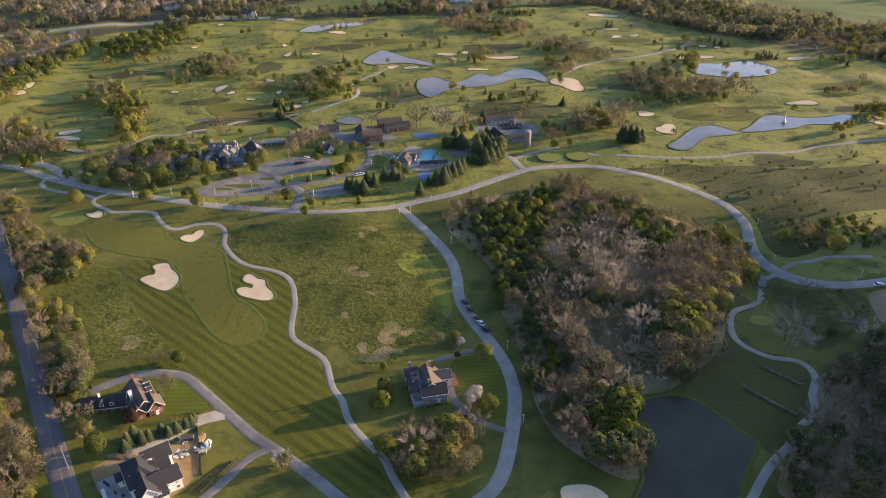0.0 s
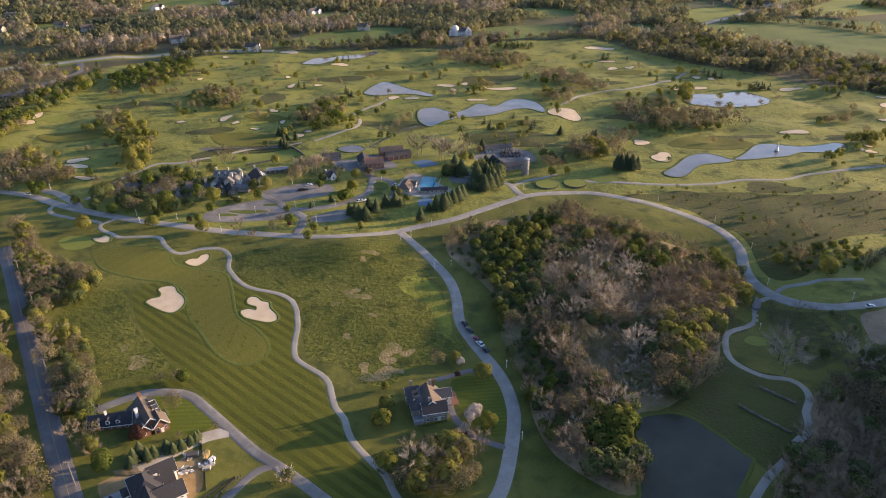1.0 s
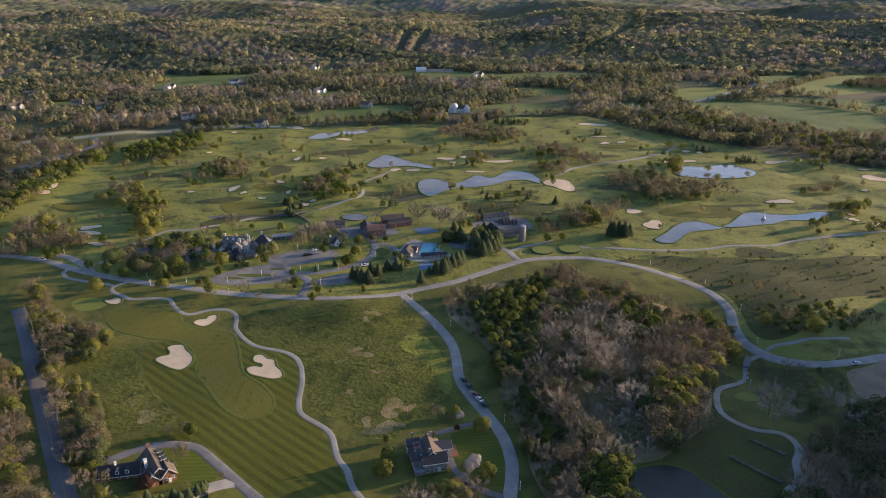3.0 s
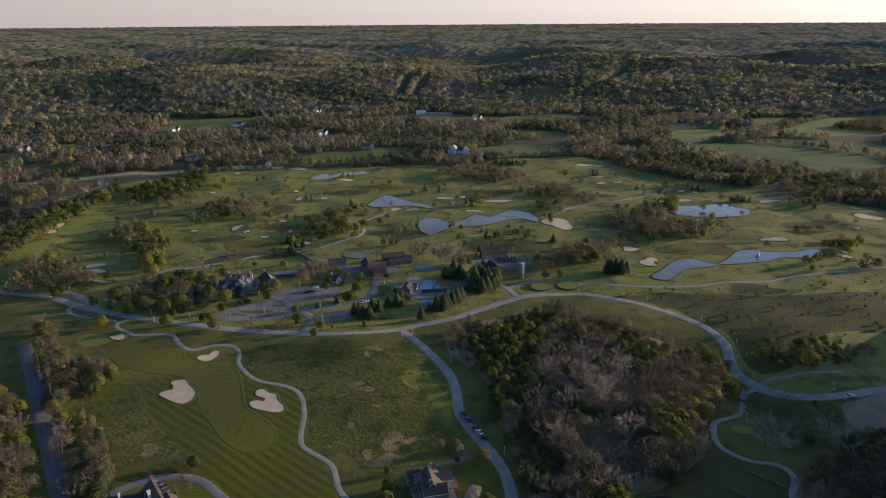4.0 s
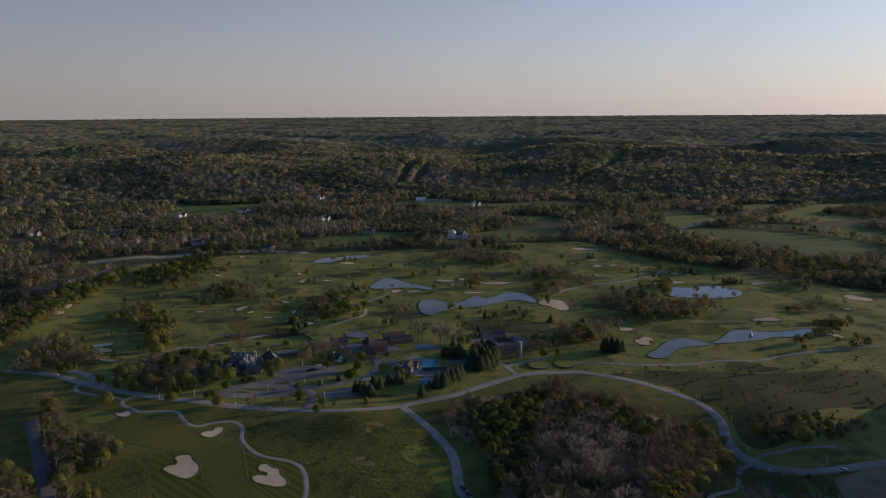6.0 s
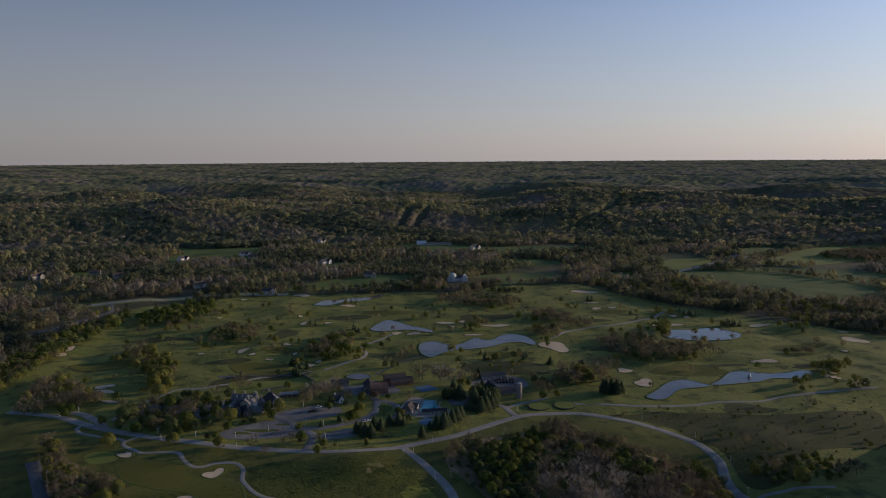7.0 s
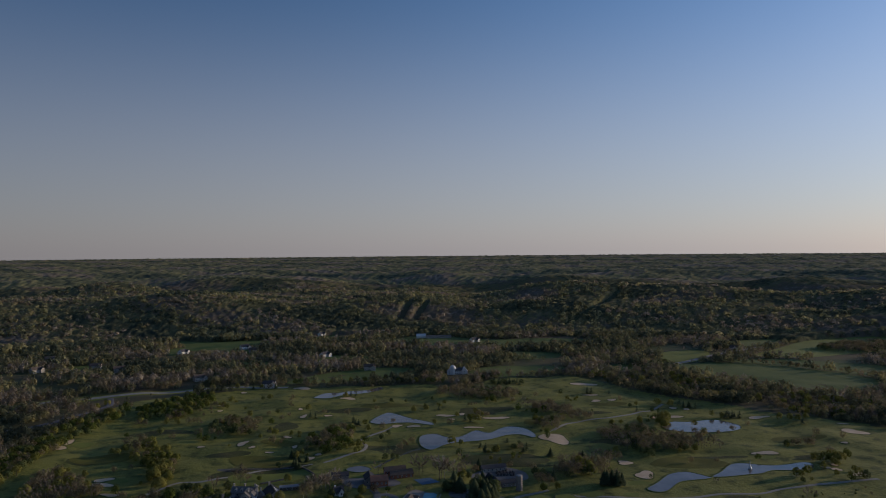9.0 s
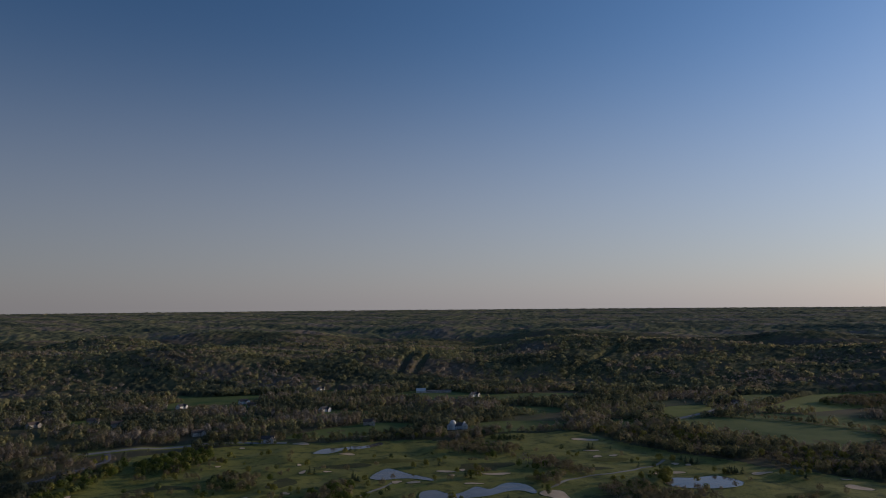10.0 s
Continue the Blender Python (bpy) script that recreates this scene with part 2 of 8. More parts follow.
M_PATIO = surface("grey_patio_slab", (0.245, 0.245, 0.252), (0.302, 0.302, 0.310), 1.0, (0.202, 0.202, 0.209), 0.2)
M_BARK = surface("grey_bark", (0.079, 0.065, 0.052), (0.130, 0.108, 0.090), 3.0, vary=0.25)
M_PALEBARK = surface("pale_sycamore_bark", (0.302, 0.274, 0.238), (0.396, 0.360, 0.317), 1.5, (0.202, 0.180, 0.151), 0.5, vary=0.15)
M_POLE = surface("weathered_pole", (0.187, 0.166, 0.144), (0.238, 0.216, 0.194), 3.0, vary=0.2)
M_TYRE = surface("tyre_rubber", (0.02, 0.02, 0.02), (0.03, 0.03, 0.03), 5)
M_RIM = surface("alloy_rim", (0.5, 0.5, 0.5), (0.6, 0.6, 0.6), 5, rough=0.3, metal=0.8)
M_BLACKCAR = surface("black_car_paint", (0.015, 0.015, 0.018), (0.02, 0.02, 0.024), 3, rough=0.25, spec=0.5)
M_WHITECAR = surface("white_car_paint", (0.624, 0.624, 0.624), (0.656, 0.656, 0.656), 3, rough=0.25, spec=0.5)
M_REDCAR = surface("dark_red_car_paint", (0.14, 0.02, 0.02), (0.17, 0.03, 0.03), 3, rough=0.25, spec=0.5)
M_YELLOWLEAF = foliage("spring_yellow_leaf", (0.146, 0.159, 0.035), (0.223, 0.217, 0.062))
M_GREENLEAF = foliage("fresh_green_leaf", (0.072, 0.101, 0.024), (0.127, 0.157, 0.033))
M_DARKLEAF = foliage("dull_evergreen_leaf", (0.066, 0.090, 0.034), (0.112, 0.132, 0.046), 0.3)
M_BUD = foliage("brown_buds", (0.150, 0.130, 0.078), (0.236, 0.204, 0.116))
M_TWIG = foliage("grey_brown_twigs", (0.186, 0.148, 0.108), (0.268, 0.218, 0.160), 0.0)
M_PALETWIG = foliage("pale_twigs", (0.310, 0.258, 0.200), (0.400, 0.346, 0.270), 0.0)
M_NEEDLE = foliage("conifer_needles", (0.052, 0.072, 0.034), (0.086, 0.104, 0.046), 0.1)
M_BLOSSOM = foliage("white_blossom", (0.475, 0.432, 0.403), (0.518, 0.475, 0.432))
M_MAROON = foliage("maroon_leaf", (0.065, 0.032, 0.025), (0.086, 0.043, 0.032))
M_TUFT = foliage("meadow_tufts", (0.073, 0.096, 0.015), (0.117, 0.130, 0.026))
# gain: brightness of each belt's haze-paled crown colour
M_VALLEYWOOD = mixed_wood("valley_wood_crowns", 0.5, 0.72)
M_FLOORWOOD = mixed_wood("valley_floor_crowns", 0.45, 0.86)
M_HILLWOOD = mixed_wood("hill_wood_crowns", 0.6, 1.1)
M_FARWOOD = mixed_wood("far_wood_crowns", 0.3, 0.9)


# ---- ground shape ----
PONDS = [[(-73.2, 693.9), (-66.9, 717.4), (-56.5, 735.1), (-44.1, 725.4), (-31.9, 710.8), (-17.3, 698), (-6, 686.7), (-4.3, 677.4), (-11.5, 678), (-25.4, 685.9), (-42.1, 686.9), (-58.3, 681.5), (-69.7, 686.9)], [(-19.8, 623.7), (-16.2, 638.6), (-3.1, 643.1), (6, 633), (13, 628), (22.7, 635), (36.7, 654.8), (49.3, 645), (61.2, 661), (70, 668.4), (80.6, 666.3), (90.1, 655.5), (95.2, 635), (91.1, 624.1), (79.8, 635.4), (66.6, 633.5), (47.4, 618.5), (29.5, 612.5), (17, 609.6), (10, 605), (4.4, 600.6), (-6.7, 586.5), (-16.6, 598.7)]]
PONDS += [[(226.9, 664), (242, 680.4), (260.9, 679.6), (286.2, 687.4), (297.1, 679.7), (305.9, 662), (301.6, 649.3), (295.3, 642.9), (282.7, 637.6), (271.5, 635.6), (250.7, 635.8), (236.6, 640.9), (226, 648.4)], [(155.4, 481.3), (166.1, 492.5), (180, 510.2), (188.3, 516.3), (197.8, 519), (204.9, 514.6), (210.9, 507.5), (215, 503.5), (207.8, 498.9), (194.3, 496.1), (184.7, 491.9), (172.7, 477.1), (165.7, 471.6), (158.1, 472.4), (154.6, 476.8)], [(213.5, 505.1), (225.2, 516.6), (242, 536.2), (254.1, 539), (263.6, 535.4), (275.6, 532.4), (290.2, 535.2), (306.2, 540.5), (310.9, 532.8), (301.1, 518.7), (285.8, 517.3), (269.1, 517.9), (257.3, 510.8), (243.2, 507.8), (224.5, 503.7)]]
PONDS += [[(-77.7, 534.8), (-74.1, 541.1), (-65.4, 543.5), (-58.2, 538.7), (-55.4, 531.8), (-63.5, 524.8), (-74.8, 528.9)], [(-154.7, 817.7), (-144.6, 844.3), (-124.9, 847.7), (-112.6, 857.9), (-92.8, 862.6), (-77.3, 882.3), (-71.3, 865.9), (-90.8, 842.5), (-116.4, 832.8), (-133.2, 813.8), (-149.4, 813.3)]]
DARK_POND = [(71, 230), (78.4, 234.4), (89.3, 235.6), (96.5, 231.8), (100, 226.5), (103.5, 222.2), (107, 215.5), (110.4, 211.5), (106.9, 205.3), (99.4, 195.6), (92.1, 185.7), (62.3, 186.1), (65.6, 195.9), (66.8, 207.9), (67.3, 218.5)]
SHORES = np.array([p for line in PONDS + [DARK_POND] for p in line + [tuple(np.mean(line, 0))]
                   + [tuple((np.array(q) + np.mean(line, 0)) / 2) for q in line]])


def smooth(a, b, v):
    s = np.clip((v - a) / (b - a), 0.0, 1.0)
    return s * s * (3 - 2 * s)


def height(x, y):
    """Ground height: gently rolling links, then wooded hills and a far plateau."""
    x, y = np.asarray(x, float), (np.asarray(y, float) + 10.6) / 0.882
    r = np.hypot(x * 0.9, y)
    roll = (np.sin(x / 31 + 0.7 * np.sin(y / 47)) * np.cos(y / 37 + 1.3 * np.sin(x / 61))
            + 0.7 * np.sin((x + y) / 23 + 1.1) * np.sin((x - 1.7 * y) / 41))
    near = 0.45 + 0.65 * smooth(430, 620, y)
    knolls = np.sin(x / 9.5 + 1.7 * np.sin(y / 33)) * np.sin(y / 14 + 1.4 * np.sin(x / 29)) * np.maximum(smooth(430, 560, y), smooth(120, 200, x) * smooth(340, 420, y))
    lumps = (np.sin(x / 210 + 1.9 * np.sin(y / 390 + 0.5)) * np.sin(y / 260 + 1.3 * np.sin(x / 330 + 2.0))
             + 0.5 * np.sin(x / 95 + y / 160) * np.sin(y / 120 - x / 240))
    level = 1 - smooth(2500, 3900, r)
    hill = 40 * smooth(1650, 1930, r) + 22 * lumps * smooth(1650, 2100, r) * level + 100 * smooth(2000, 4900, r) ** 1.1
    hill = hill + 16 * np.exp(-((r - 2080 - 90 * np.sin(x / 400)) / 190) ** 2)
    hill = hill + (15 * np.sin(r / 95 + 2.1 * np.sin(x / 420) + x / 310) + 7 * np.sin(r / 47 + 1.7 * np.sin(x / 260) - x / 205)) * smooth(2200, 2600, r) * level
    # added rise out of view to the right, shaped only to cast shade
    side = x - 0.65 * (0.882 * y - 10.6) - 45
    hill = hill + (54 + 6 * np.sin(y / 19 + 1) + 4 * np.sin(y / 8.3) + 3 * np.sin(y / 3.7 + x / 9)) * smooth(0, 70, side) * (1 - smooth(412, 525, y)) * smooth(-100, 60, y)
    mounds = np.sin(x / 15 + 1.3 * np.sin(y / 40)) * np.cos(y / 24 + 1.5 * np.sin(x / 38 + 1)) * smooth(150, 260, y)
    bank = (-2.2 * np.exp(-((x + 5) / 60) ** 2 - ((y - 315) / 60) ** 2) - 1.0 * np.exp(-((x + 72) / 22) ** 2 - ((y - 300) / 70) ** 2)
            + 4.5 * np.exp(-((x - 205) / 28) ** 2 - ((y - 372) / 50) ** 2) - 5.0 * np.exp(-((x - 150) / 26) ** 2 - ((y - 365) / 45) ** 2)
            + 4.0 * np.exp(-((x + 50) / 30) ** 2 - ((y - 425) / 24) ** 2) - 5.0 * np.exp(-((x - 160) / 42) ** 2 - ((y - 402) / 55) ** 2) - 2.0 * np.exp(-((x + 118) / 34) ** 2 - ((y - 425) / 26) ** 2))
    roll = roll + 0.5 * knolls + (1.0 - 0.2 * smooth(470, 620, y)) * mounds + bank / near
    flat = smooth(9, 34, np.sqrt(((np.stack([x, y * 0.882 - 10.6], -1)[..., None, :] - SHORES) ** 2).sum(-1).min(-1))) if len(SHORES) else 1
    return roll * flat * near * (1 - smooth(1000, 1300, r)) + hill


def gz(x, y):
    return float(height(x, y))


# ---- mesh helpers ----
def soup_mesh(name, verts, tris, tint=None, smooth_faces=False):
    """A mesh straight from arrays of vertices and triangles."""
    me = bpy.data.meshes.new(name)
    verts, tris = np.asarray(verts, np.float32), np.asarray(tris, np.int32)
    me.vertices.add(len(verts))
    me.vertices.foreach_set("co", verts.ravel())
    me.loops.add(tris.size)
    me.loops.foreach_set("vertex_index", tris.ravel())
    me.polygons.add(len(tris))
    me.polygons.foreach_set("loop_start", np.arange(0, tris.size, 3, dtype=np.int32))
    if tint is not None:
        me.attributes.new("tint", "FLOAT", "POINT").data.foreach_set("value", np.asarray(tint, np.float32))
    me.update(calc_edges=True)
    if smooth_faces:
        me.shade_smooth()
    return me


def soften(me, v, tris, hearts):
    """Leaves turned half way to the roundness of their crown, so that a crown shades as one soft body."""
    face = np.cross(v[tris[:, 1]] - v[tris[:, 0]], v[tris[:, 2]] - v[tris[:, 0]])
    face /= np.linalg.norm(face, axis=1)[:, None] + 1e-9
    leaf = np.zeros_like(v)
    leaf[tris[:, 0]] = leaf[tris[:, 1]] = leaf[tris[:, 2]] = face
    out = v - hearts
    out /= np.linalg.norm(out, axis=1)[:, None] + 1e-9
    n = 0.4 * leaf + 0.75 * out + (0, 0, 0.15)
    n /= np.linalg.norm(n, axis=1)[:, None] + 1e-9
    me.polygons.foreach_set("use_smooth", np.ones(len(tris), bool))
    me.normals_split_custom_set_from_vertices(n)


def join(pieces):
    """Several (verts, tris) as one."""
    vs, ts, k = [], [], 0
    for v, t in pieces:
        vs.append(v)
        ts.append(np.asarray(t) + k)
        k += len(v)
    return np.concatenate(vs), np.concatenate(ts)


def quads(q):
    q = np.asarray(q)
    return np.concatenate([q[:, [0, 1, 2]], q[:, [0, 2, 3]]])


def part(name, data, material, parent, label=""):
    """One mesh object under a thing or a part. data: a bmesh, a mesh, or (verts, tris)."""
    if isinstance(data, bmesh.types.BMesh):
        me = bpy.data.meshes.new(name)
        bmesh.ops.recalc_face_normals(data, faces=data.faces)
        data.to_mesh(me)
        data.free()
    elif isinstance(data, tuple):
        me = soup_mesh(name, *data)
    else:
        me = data
    if material and not me.materials:
        me.materials.append(material)
    ob = new(name, me)
    ob.parent = parent
    return tagged(ob, label)


def spline(points, step=3.0, closed=False):
    """A smooth line through plan points, about one vertex a step."""
    p = np.array(points, float)
    n = len(p)
    out = []
    for i in range(n if closed else n - 1):
        a, b, c, d = ((p[(i + k - 1) % n] for k in range(4)) if closed else (p[min(max(i + k - 1, 0), n - 1)] for k in range(4)))
        m = max(1, int(round(np.hypot(*(c - b)) / step)))
        for s in np.arange(m) / m:
            out.append(0.5 * (2 * b + (c - a) * s + (2 * a - 5 * b + 4 * c - d) * s * s + (3 * b - a - 3 * c + d) * s ** 3))
    if not closed:
        out.append(p[-1])
    return np.array(out)


def inside(points, x, y):
    """Which of the places x, y lie within a closed plan line."""
    p = np.asarray(points, float)
    x, y = np.asarray(x, float), np.asarray(y, float)
    res = np.zeros(x.shape, bool)
    for (x0, y0), (x1, y1) in zip(p, np.roll(p, -1, 0)):
        if y0 != y1:
            res ^= ((y0 > y) != (y1 > y)) & (x < (x1 - x0) * (y - y0) / (y1 - y0) + x0)
    return res


def hug(y):
    """Layers lie closer to the smooth ground near by than on the knolls beyond."""
    return 0.2 + 0.35 * smooth(368, 536, y)


def sheet(outline, cell, lift, dip=0.0, level=None):
    """A draped sheet with a finely meshed inside: (verts, tris). level: a flat height for water."""
    from_line = [Vector(p) for p in outline]
    lo, hi = outline.min(0), outline.max(0)
    gx, gy = np.meshgrid(np.arange(lo[0], hi[0], cell), np.arange(lo[1], hi[1], cell))
    gx, gy = gx.ravel(), gy.ravel()
    keep = inside(outline, gx, gy)
    gx, gy = gx[keep], gy[keep]
    if len(gx):
        far = np.min(np.hypot(gx[:, None] - outline[:, 0], gy[:, None] - outline[:, 1]), 1) > cell * 0.3
        gx, gy = gx[far], gy[far]
    pts = from_line + [Vector((a, b)) for a, b in zip(gx, gy)]
    n = len(from_line)
    v, _, f, _, _, _ = delaunay_2d_cdt(pts, [(i, (i + 1) % n) for i in range(n)], [], 1, 1e-4)
    v = np.array([tuple(a) for a in v])
    tris = np.array([t for poly in f for t in ([poly] if len(poly) == 3 else [(poly[0], poly[i], poly[i + 1]) for i in range(1, len(poly) - 1)])])
    z = height(v[:, 0], v[:, 1]) + lift * hug(v[:, 1]) if level is None else np.full(len(v), level)
    if dip:
        edge = np.min(np.hypot(v[:, 0, None] - outline[:, 0], v[:, 1, None] - outline[:, 1]), 1)
        z = z - dip * smooth(0, 3.0, edge)
    return np.column_stack([v, z]), tris


def ground_patch(name, points, material, lift, cell=6.0, label="", step=4.0, closed_line=None):
    line = closed_line if closed_line is not None else spline(points, step, True)
    ob = part(name, sheet(line, cell, lift), material, None)
    return tagged(ob, label, name.replace("_", " "), kind="structure")


def ribbon(line, profile, lift):
    """A band along a plan line. profile: (offset across, height) pairs from one side to the other."""
    t = np.gradient(line, axis=0)
    t /= np.maximum(1e-6, np.hypot(t[:, 0], t[:, 1]))[:, None]
    nrm = np.column_stack([-t[:, 1], t[:, 0]])
    k, rows = len(profile), len(line)
    vs = np.zeros((rows, k, 3))
    for j, (off, up) in enumerate(profile):
        xy = line + nrm * off
        vs[:, j, :2] = xy
        vs[:, j, 2] = height(xy[:, 0], xy[:, 1]) + lift * hug(xy[:, 1]) + up
    i = np.arange(rows - 1)[:, None] * k + np.arange(k - 1)[None]
    q = np.stack([i, i + k, i + k + 1, i + 1], -1).reshape(-1, 4)
    return vs.reshape(-1, 3), quads(q)


def way(name, points, width, material, lift, label, category, step=3.0):
    w = width / 2
    line = spline(points, step)
    prof = [(-w - 0.45, -0.2), (-w, -0.01), (-w * 0.4, 0.01), (w * 0.4, 0.01), (w, -0.01), (w + 0.45, -0.2)]
    return tagged(part(name, ribbon(line, prof, lift), material, None), label, category, kind="structure")


def box(bm, c, s, turn=0.0):
    m = Matrix.Translation(c) @ Matrix.Rotation(turn, 4, "Z") @ Matrix.Diagonal((*s, 1))
    return bmesh.ops.create_cube(bm, size=1, matrix=m)["verts"]


def prism(bm, outline, y0, y1):
    """Extrudes an x-z outline from y0 to y1."""
    a = [bm.verts.new((x, y0, z)) for x, z in outline]
    b = [bm.verts.new((x, y1, z)) for x, z in outline]
    bm.faces.new(a)
    bm.faces.new(b[::-1])
    for i in range(len(a)):
        j = (i + 1) % len(a)
        bm.faces.new((a[j], a[i], b[i], b[j]))


def tube(p0, p1, r0, r1, k=5):
    p0, p1 = np.asarray(p0, float), np.asarray(p1, float)
    d = p1 - p0
    d /= max(1e-6, np.linalg.norm(d))
    a = np.cross(d, (0, 0, 1) if abs(d[2]) < 0.9 else (1, 0, 0))
    a /= np.linalg.norm(a)
    b = np.cross(d, a)
    ang = np.arange(k) * 2 * math.pi / k
    ring = np.cos(ang)[:, None] * a + np.sin(ang)[:, None] * b
    i = np.arange(k)
    q = np.stack([i, (i + 1) % k, (i + 1) % k + k, i + k], -1)
    return np.concatenate([p0 + ring * r0, p1 + ring * r1]), quads(q)


# ---- the ground: one sheet to the horizon ----
def build_ground():
    ang = np.radians(np.concatenate([np.arange(-38, 38.01, 0.5), np.arange(43, 320, 6)]))
    rad = np.concatenate([np.arange(30, 130, 12), np.arange(130, 900, 5), np.arange(900, 1400, 7), np.arange(1400, 2200, 12), np.arange(2200, 4881, 28)])
    a, r = np.meshgrid(ang, rad)
    x, y = r * np.sin(a), r * np.cos(a)
    v = np.column_stack([x.ravel(), y.ravel(), height(x, y).ravel()])
    k, n = len(ang), len(rad)
    i = np.arange(n - 1)[:, None] * k
    j = np.arange(k)[None]
    jn = (j + 1) % k
    q = np.stack([i + j, i + jn, i + k + jn, i + k + j], -1).reshape(-1, 4)
    v = np.concatenate([v, [[0, 0, gz(0, 0)]]])
    cap = np.array([(len(v) - 1, (c + 1) % k, c) for c in range(k)])
    tris = np.concatenate([quads(q), cap])
    me = soup_mesh("ground", v, tris, smooth_faces=True)
    me.materials.append(M_ROUGH)
    me.materials.append(M_HILL)
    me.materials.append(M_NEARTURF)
    mid = v[tris].mean(1)
    me.polygons.foreach_set("material_index", ((np.hypot(mid[:, 0], mid[:, 1]) > 785) & ~inside(GOLF, mid[:, 0], mid[:, 1])).astype(np.int32))
    # faces inside NEAR take the turf darkened to stand in for shade
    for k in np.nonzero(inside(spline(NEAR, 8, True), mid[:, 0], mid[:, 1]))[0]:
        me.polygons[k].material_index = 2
    tagged(new("ground", me), "rolling green golf course turf and wooded hill ground", "ground", kind="structure")


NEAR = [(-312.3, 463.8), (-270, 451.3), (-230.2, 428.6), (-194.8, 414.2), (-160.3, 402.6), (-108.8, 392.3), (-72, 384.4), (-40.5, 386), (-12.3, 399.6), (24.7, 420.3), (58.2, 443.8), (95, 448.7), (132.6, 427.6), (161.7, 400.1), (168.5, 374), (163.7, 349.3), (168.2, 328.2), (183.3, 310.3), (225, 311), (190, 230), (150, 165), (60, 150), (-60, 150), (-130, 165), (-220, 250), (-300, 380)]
GOLF = [(-350, 440.3), (-373.3, 556.8), (-379.3, 645.2), (-384.4, 718.9), (-368.7, 804.8), (-268.6, 857), (-192.8, 883.8), (-95.2, 887.4), (-25.3, 898.3), (16.9, 869), (76.7, 928.8), (168.5, 949.4), (208.3, 925.4), (250.1, 838.6), (297.9, 784.8), (341.2, 739.3), (375.6, 689.5), (433.4, 672.6), (497.7, 602.6), (282.8, 232.2), (1.5, 164.2), (-284.2, 236.9)]
build_ground()

# turf, meadows, bare soil
WOOD = [(7, 383.8), (26.6, 394.6), (57.1, 405.7), (82.8, 419.8), (93.9, 407.1), (118.5, 386.3), (145.9, 370.9), (160.8, 352.5), (153.8, 329.4), (132.3, 299.4), (114.3, 261.6), (88.1, 238.7), (73.7, 232.4), (64.8, 195.9), (43.1, 210.8), (35.9, 230.7), (34.7, 257.9), (28, 288.7), (25.8, 324.3), (5.2, 363.2)]
WOODR = [(142.6, 241.1), (162.9, 255), (184.7, 267.4), (200.9, 259.2), (163.6, 187.1), (110.3, 186.9), (118.4, 205.3), (136.2, 223)]
MEADOW, MEADOW_WEST = [(-112.2, 369.6), (-101.6, 374.7), (-66.7, 371.4), (-27.4, 379.6), (-12.6, 355.9), (-2.2, 336.6), (3.3, 315.6), (5.7, 296.2), (10.8, 279.9), (0.5, 274.3), (-12.3, 265.7), (-19.9, 255.6), (-31.4, 257.7), (-42.1, 269.7), (-57.3, 276), (-64.7, 305.7), (-74.6, 323.7), (-94.8, 334.2), (-106.5, 348.1)], [(-181, 305.8), (-170.9, 327.9), (-159.4, 330.1), (-150.4, 316.6), (-140.5, 297.8), (-116.1, 271.6), (-117.1, 263), (-140.3, 257.9), (-156.9, 264.2)]
ground_patch("woodland_floor", WOOD, M_WOODFLOOR, 0.10, label="brown leaf litter under the wood")
ground_patch("woodland_floor", WOODR, M_WOODFLOOR, 0.10, label="brown leaf litter under the wood")
ground_patch("brush_ground", [(160, 321), (173.5, 310.3), (190.8, 300.5), (186.8, 283.3), (170.4, 269.7), (153.3, 263), (162.3, 291.1), (157.9, 303.4)], M_FESCUE, 0.10, label="brown brushy ground beside the drive")
ground_patch("meadow", MEADOW, M_MEADOW, 0.12, 5.0, "uncut green meadow with rough hummocks")
ground_patch("meadow", MEADOW_WEST, M_MEADOW, 0.12, 5.0, "uncut green meadow with rough hummocks")
# outline of the painted sunlit patch beside the drive
SUNTONED = [(-20.5, 335.1), (-13.8, 346), (-5, 336.6), (2.8, 315.6), (5.7, 296.2), (3.1, 288.1), (-1.6, 302.4), (-7.5, 317.8), (-17.3, 324.9)]
ground_patch("lush_meadow", SUNTONED, M_SUNTONED, 0.16, 4.0, "bright yellow-green meadow patch, toned as if sunlit")
ground_patch("mown_slope", [(-151.9, 332.2), (-136.6, 340.5), (-110.1, 348.5), (-85.3, 328.8), (-73, 319.7), (-67.9, 305.7), (-64.5, 281.5), (-49.9, 259.5), (-44.5, 245.7), (-37.2, 231.5), (-33.8, 220.6), (-24.6, 209.3), (-17.8, 197.4), (-15.5, 190.9), (-31.8, 191.3), (-49.6, 208.4), (-79.8, 234.5), (-96.1, 250.4), (-107, 253.4), (-132.5, 250.1), (-122.1, 257.6), (-113.7, 267.7), (-136.6, 295.7), (-148.5, 316.5)], M_STRIPE, 0.11, label="mown turf with diagonal mower stripes")
FAIRWAY = [(-193.4, 372.4), (-172, 376.9), (-151.5, 371.6), (-141, 357.6), (-114.2, 347.6), (-104.5, 330.1), (-95.4, 305.6), (-82.7, 293.3), (-75.2, 281.7), (-76.7, 272), (-85.1, 268.2), (-96.7, 276), (-109.1, 293), (-118.2, 305.8), (-126.3, 325.5), (-138.3, 337.5), (-157.1, 341.9), (-178, 351)]
ground_patch("fairway", FAIRWAY, M_FAIRWAY, 0.15, label="smooth pale green fairway turf")
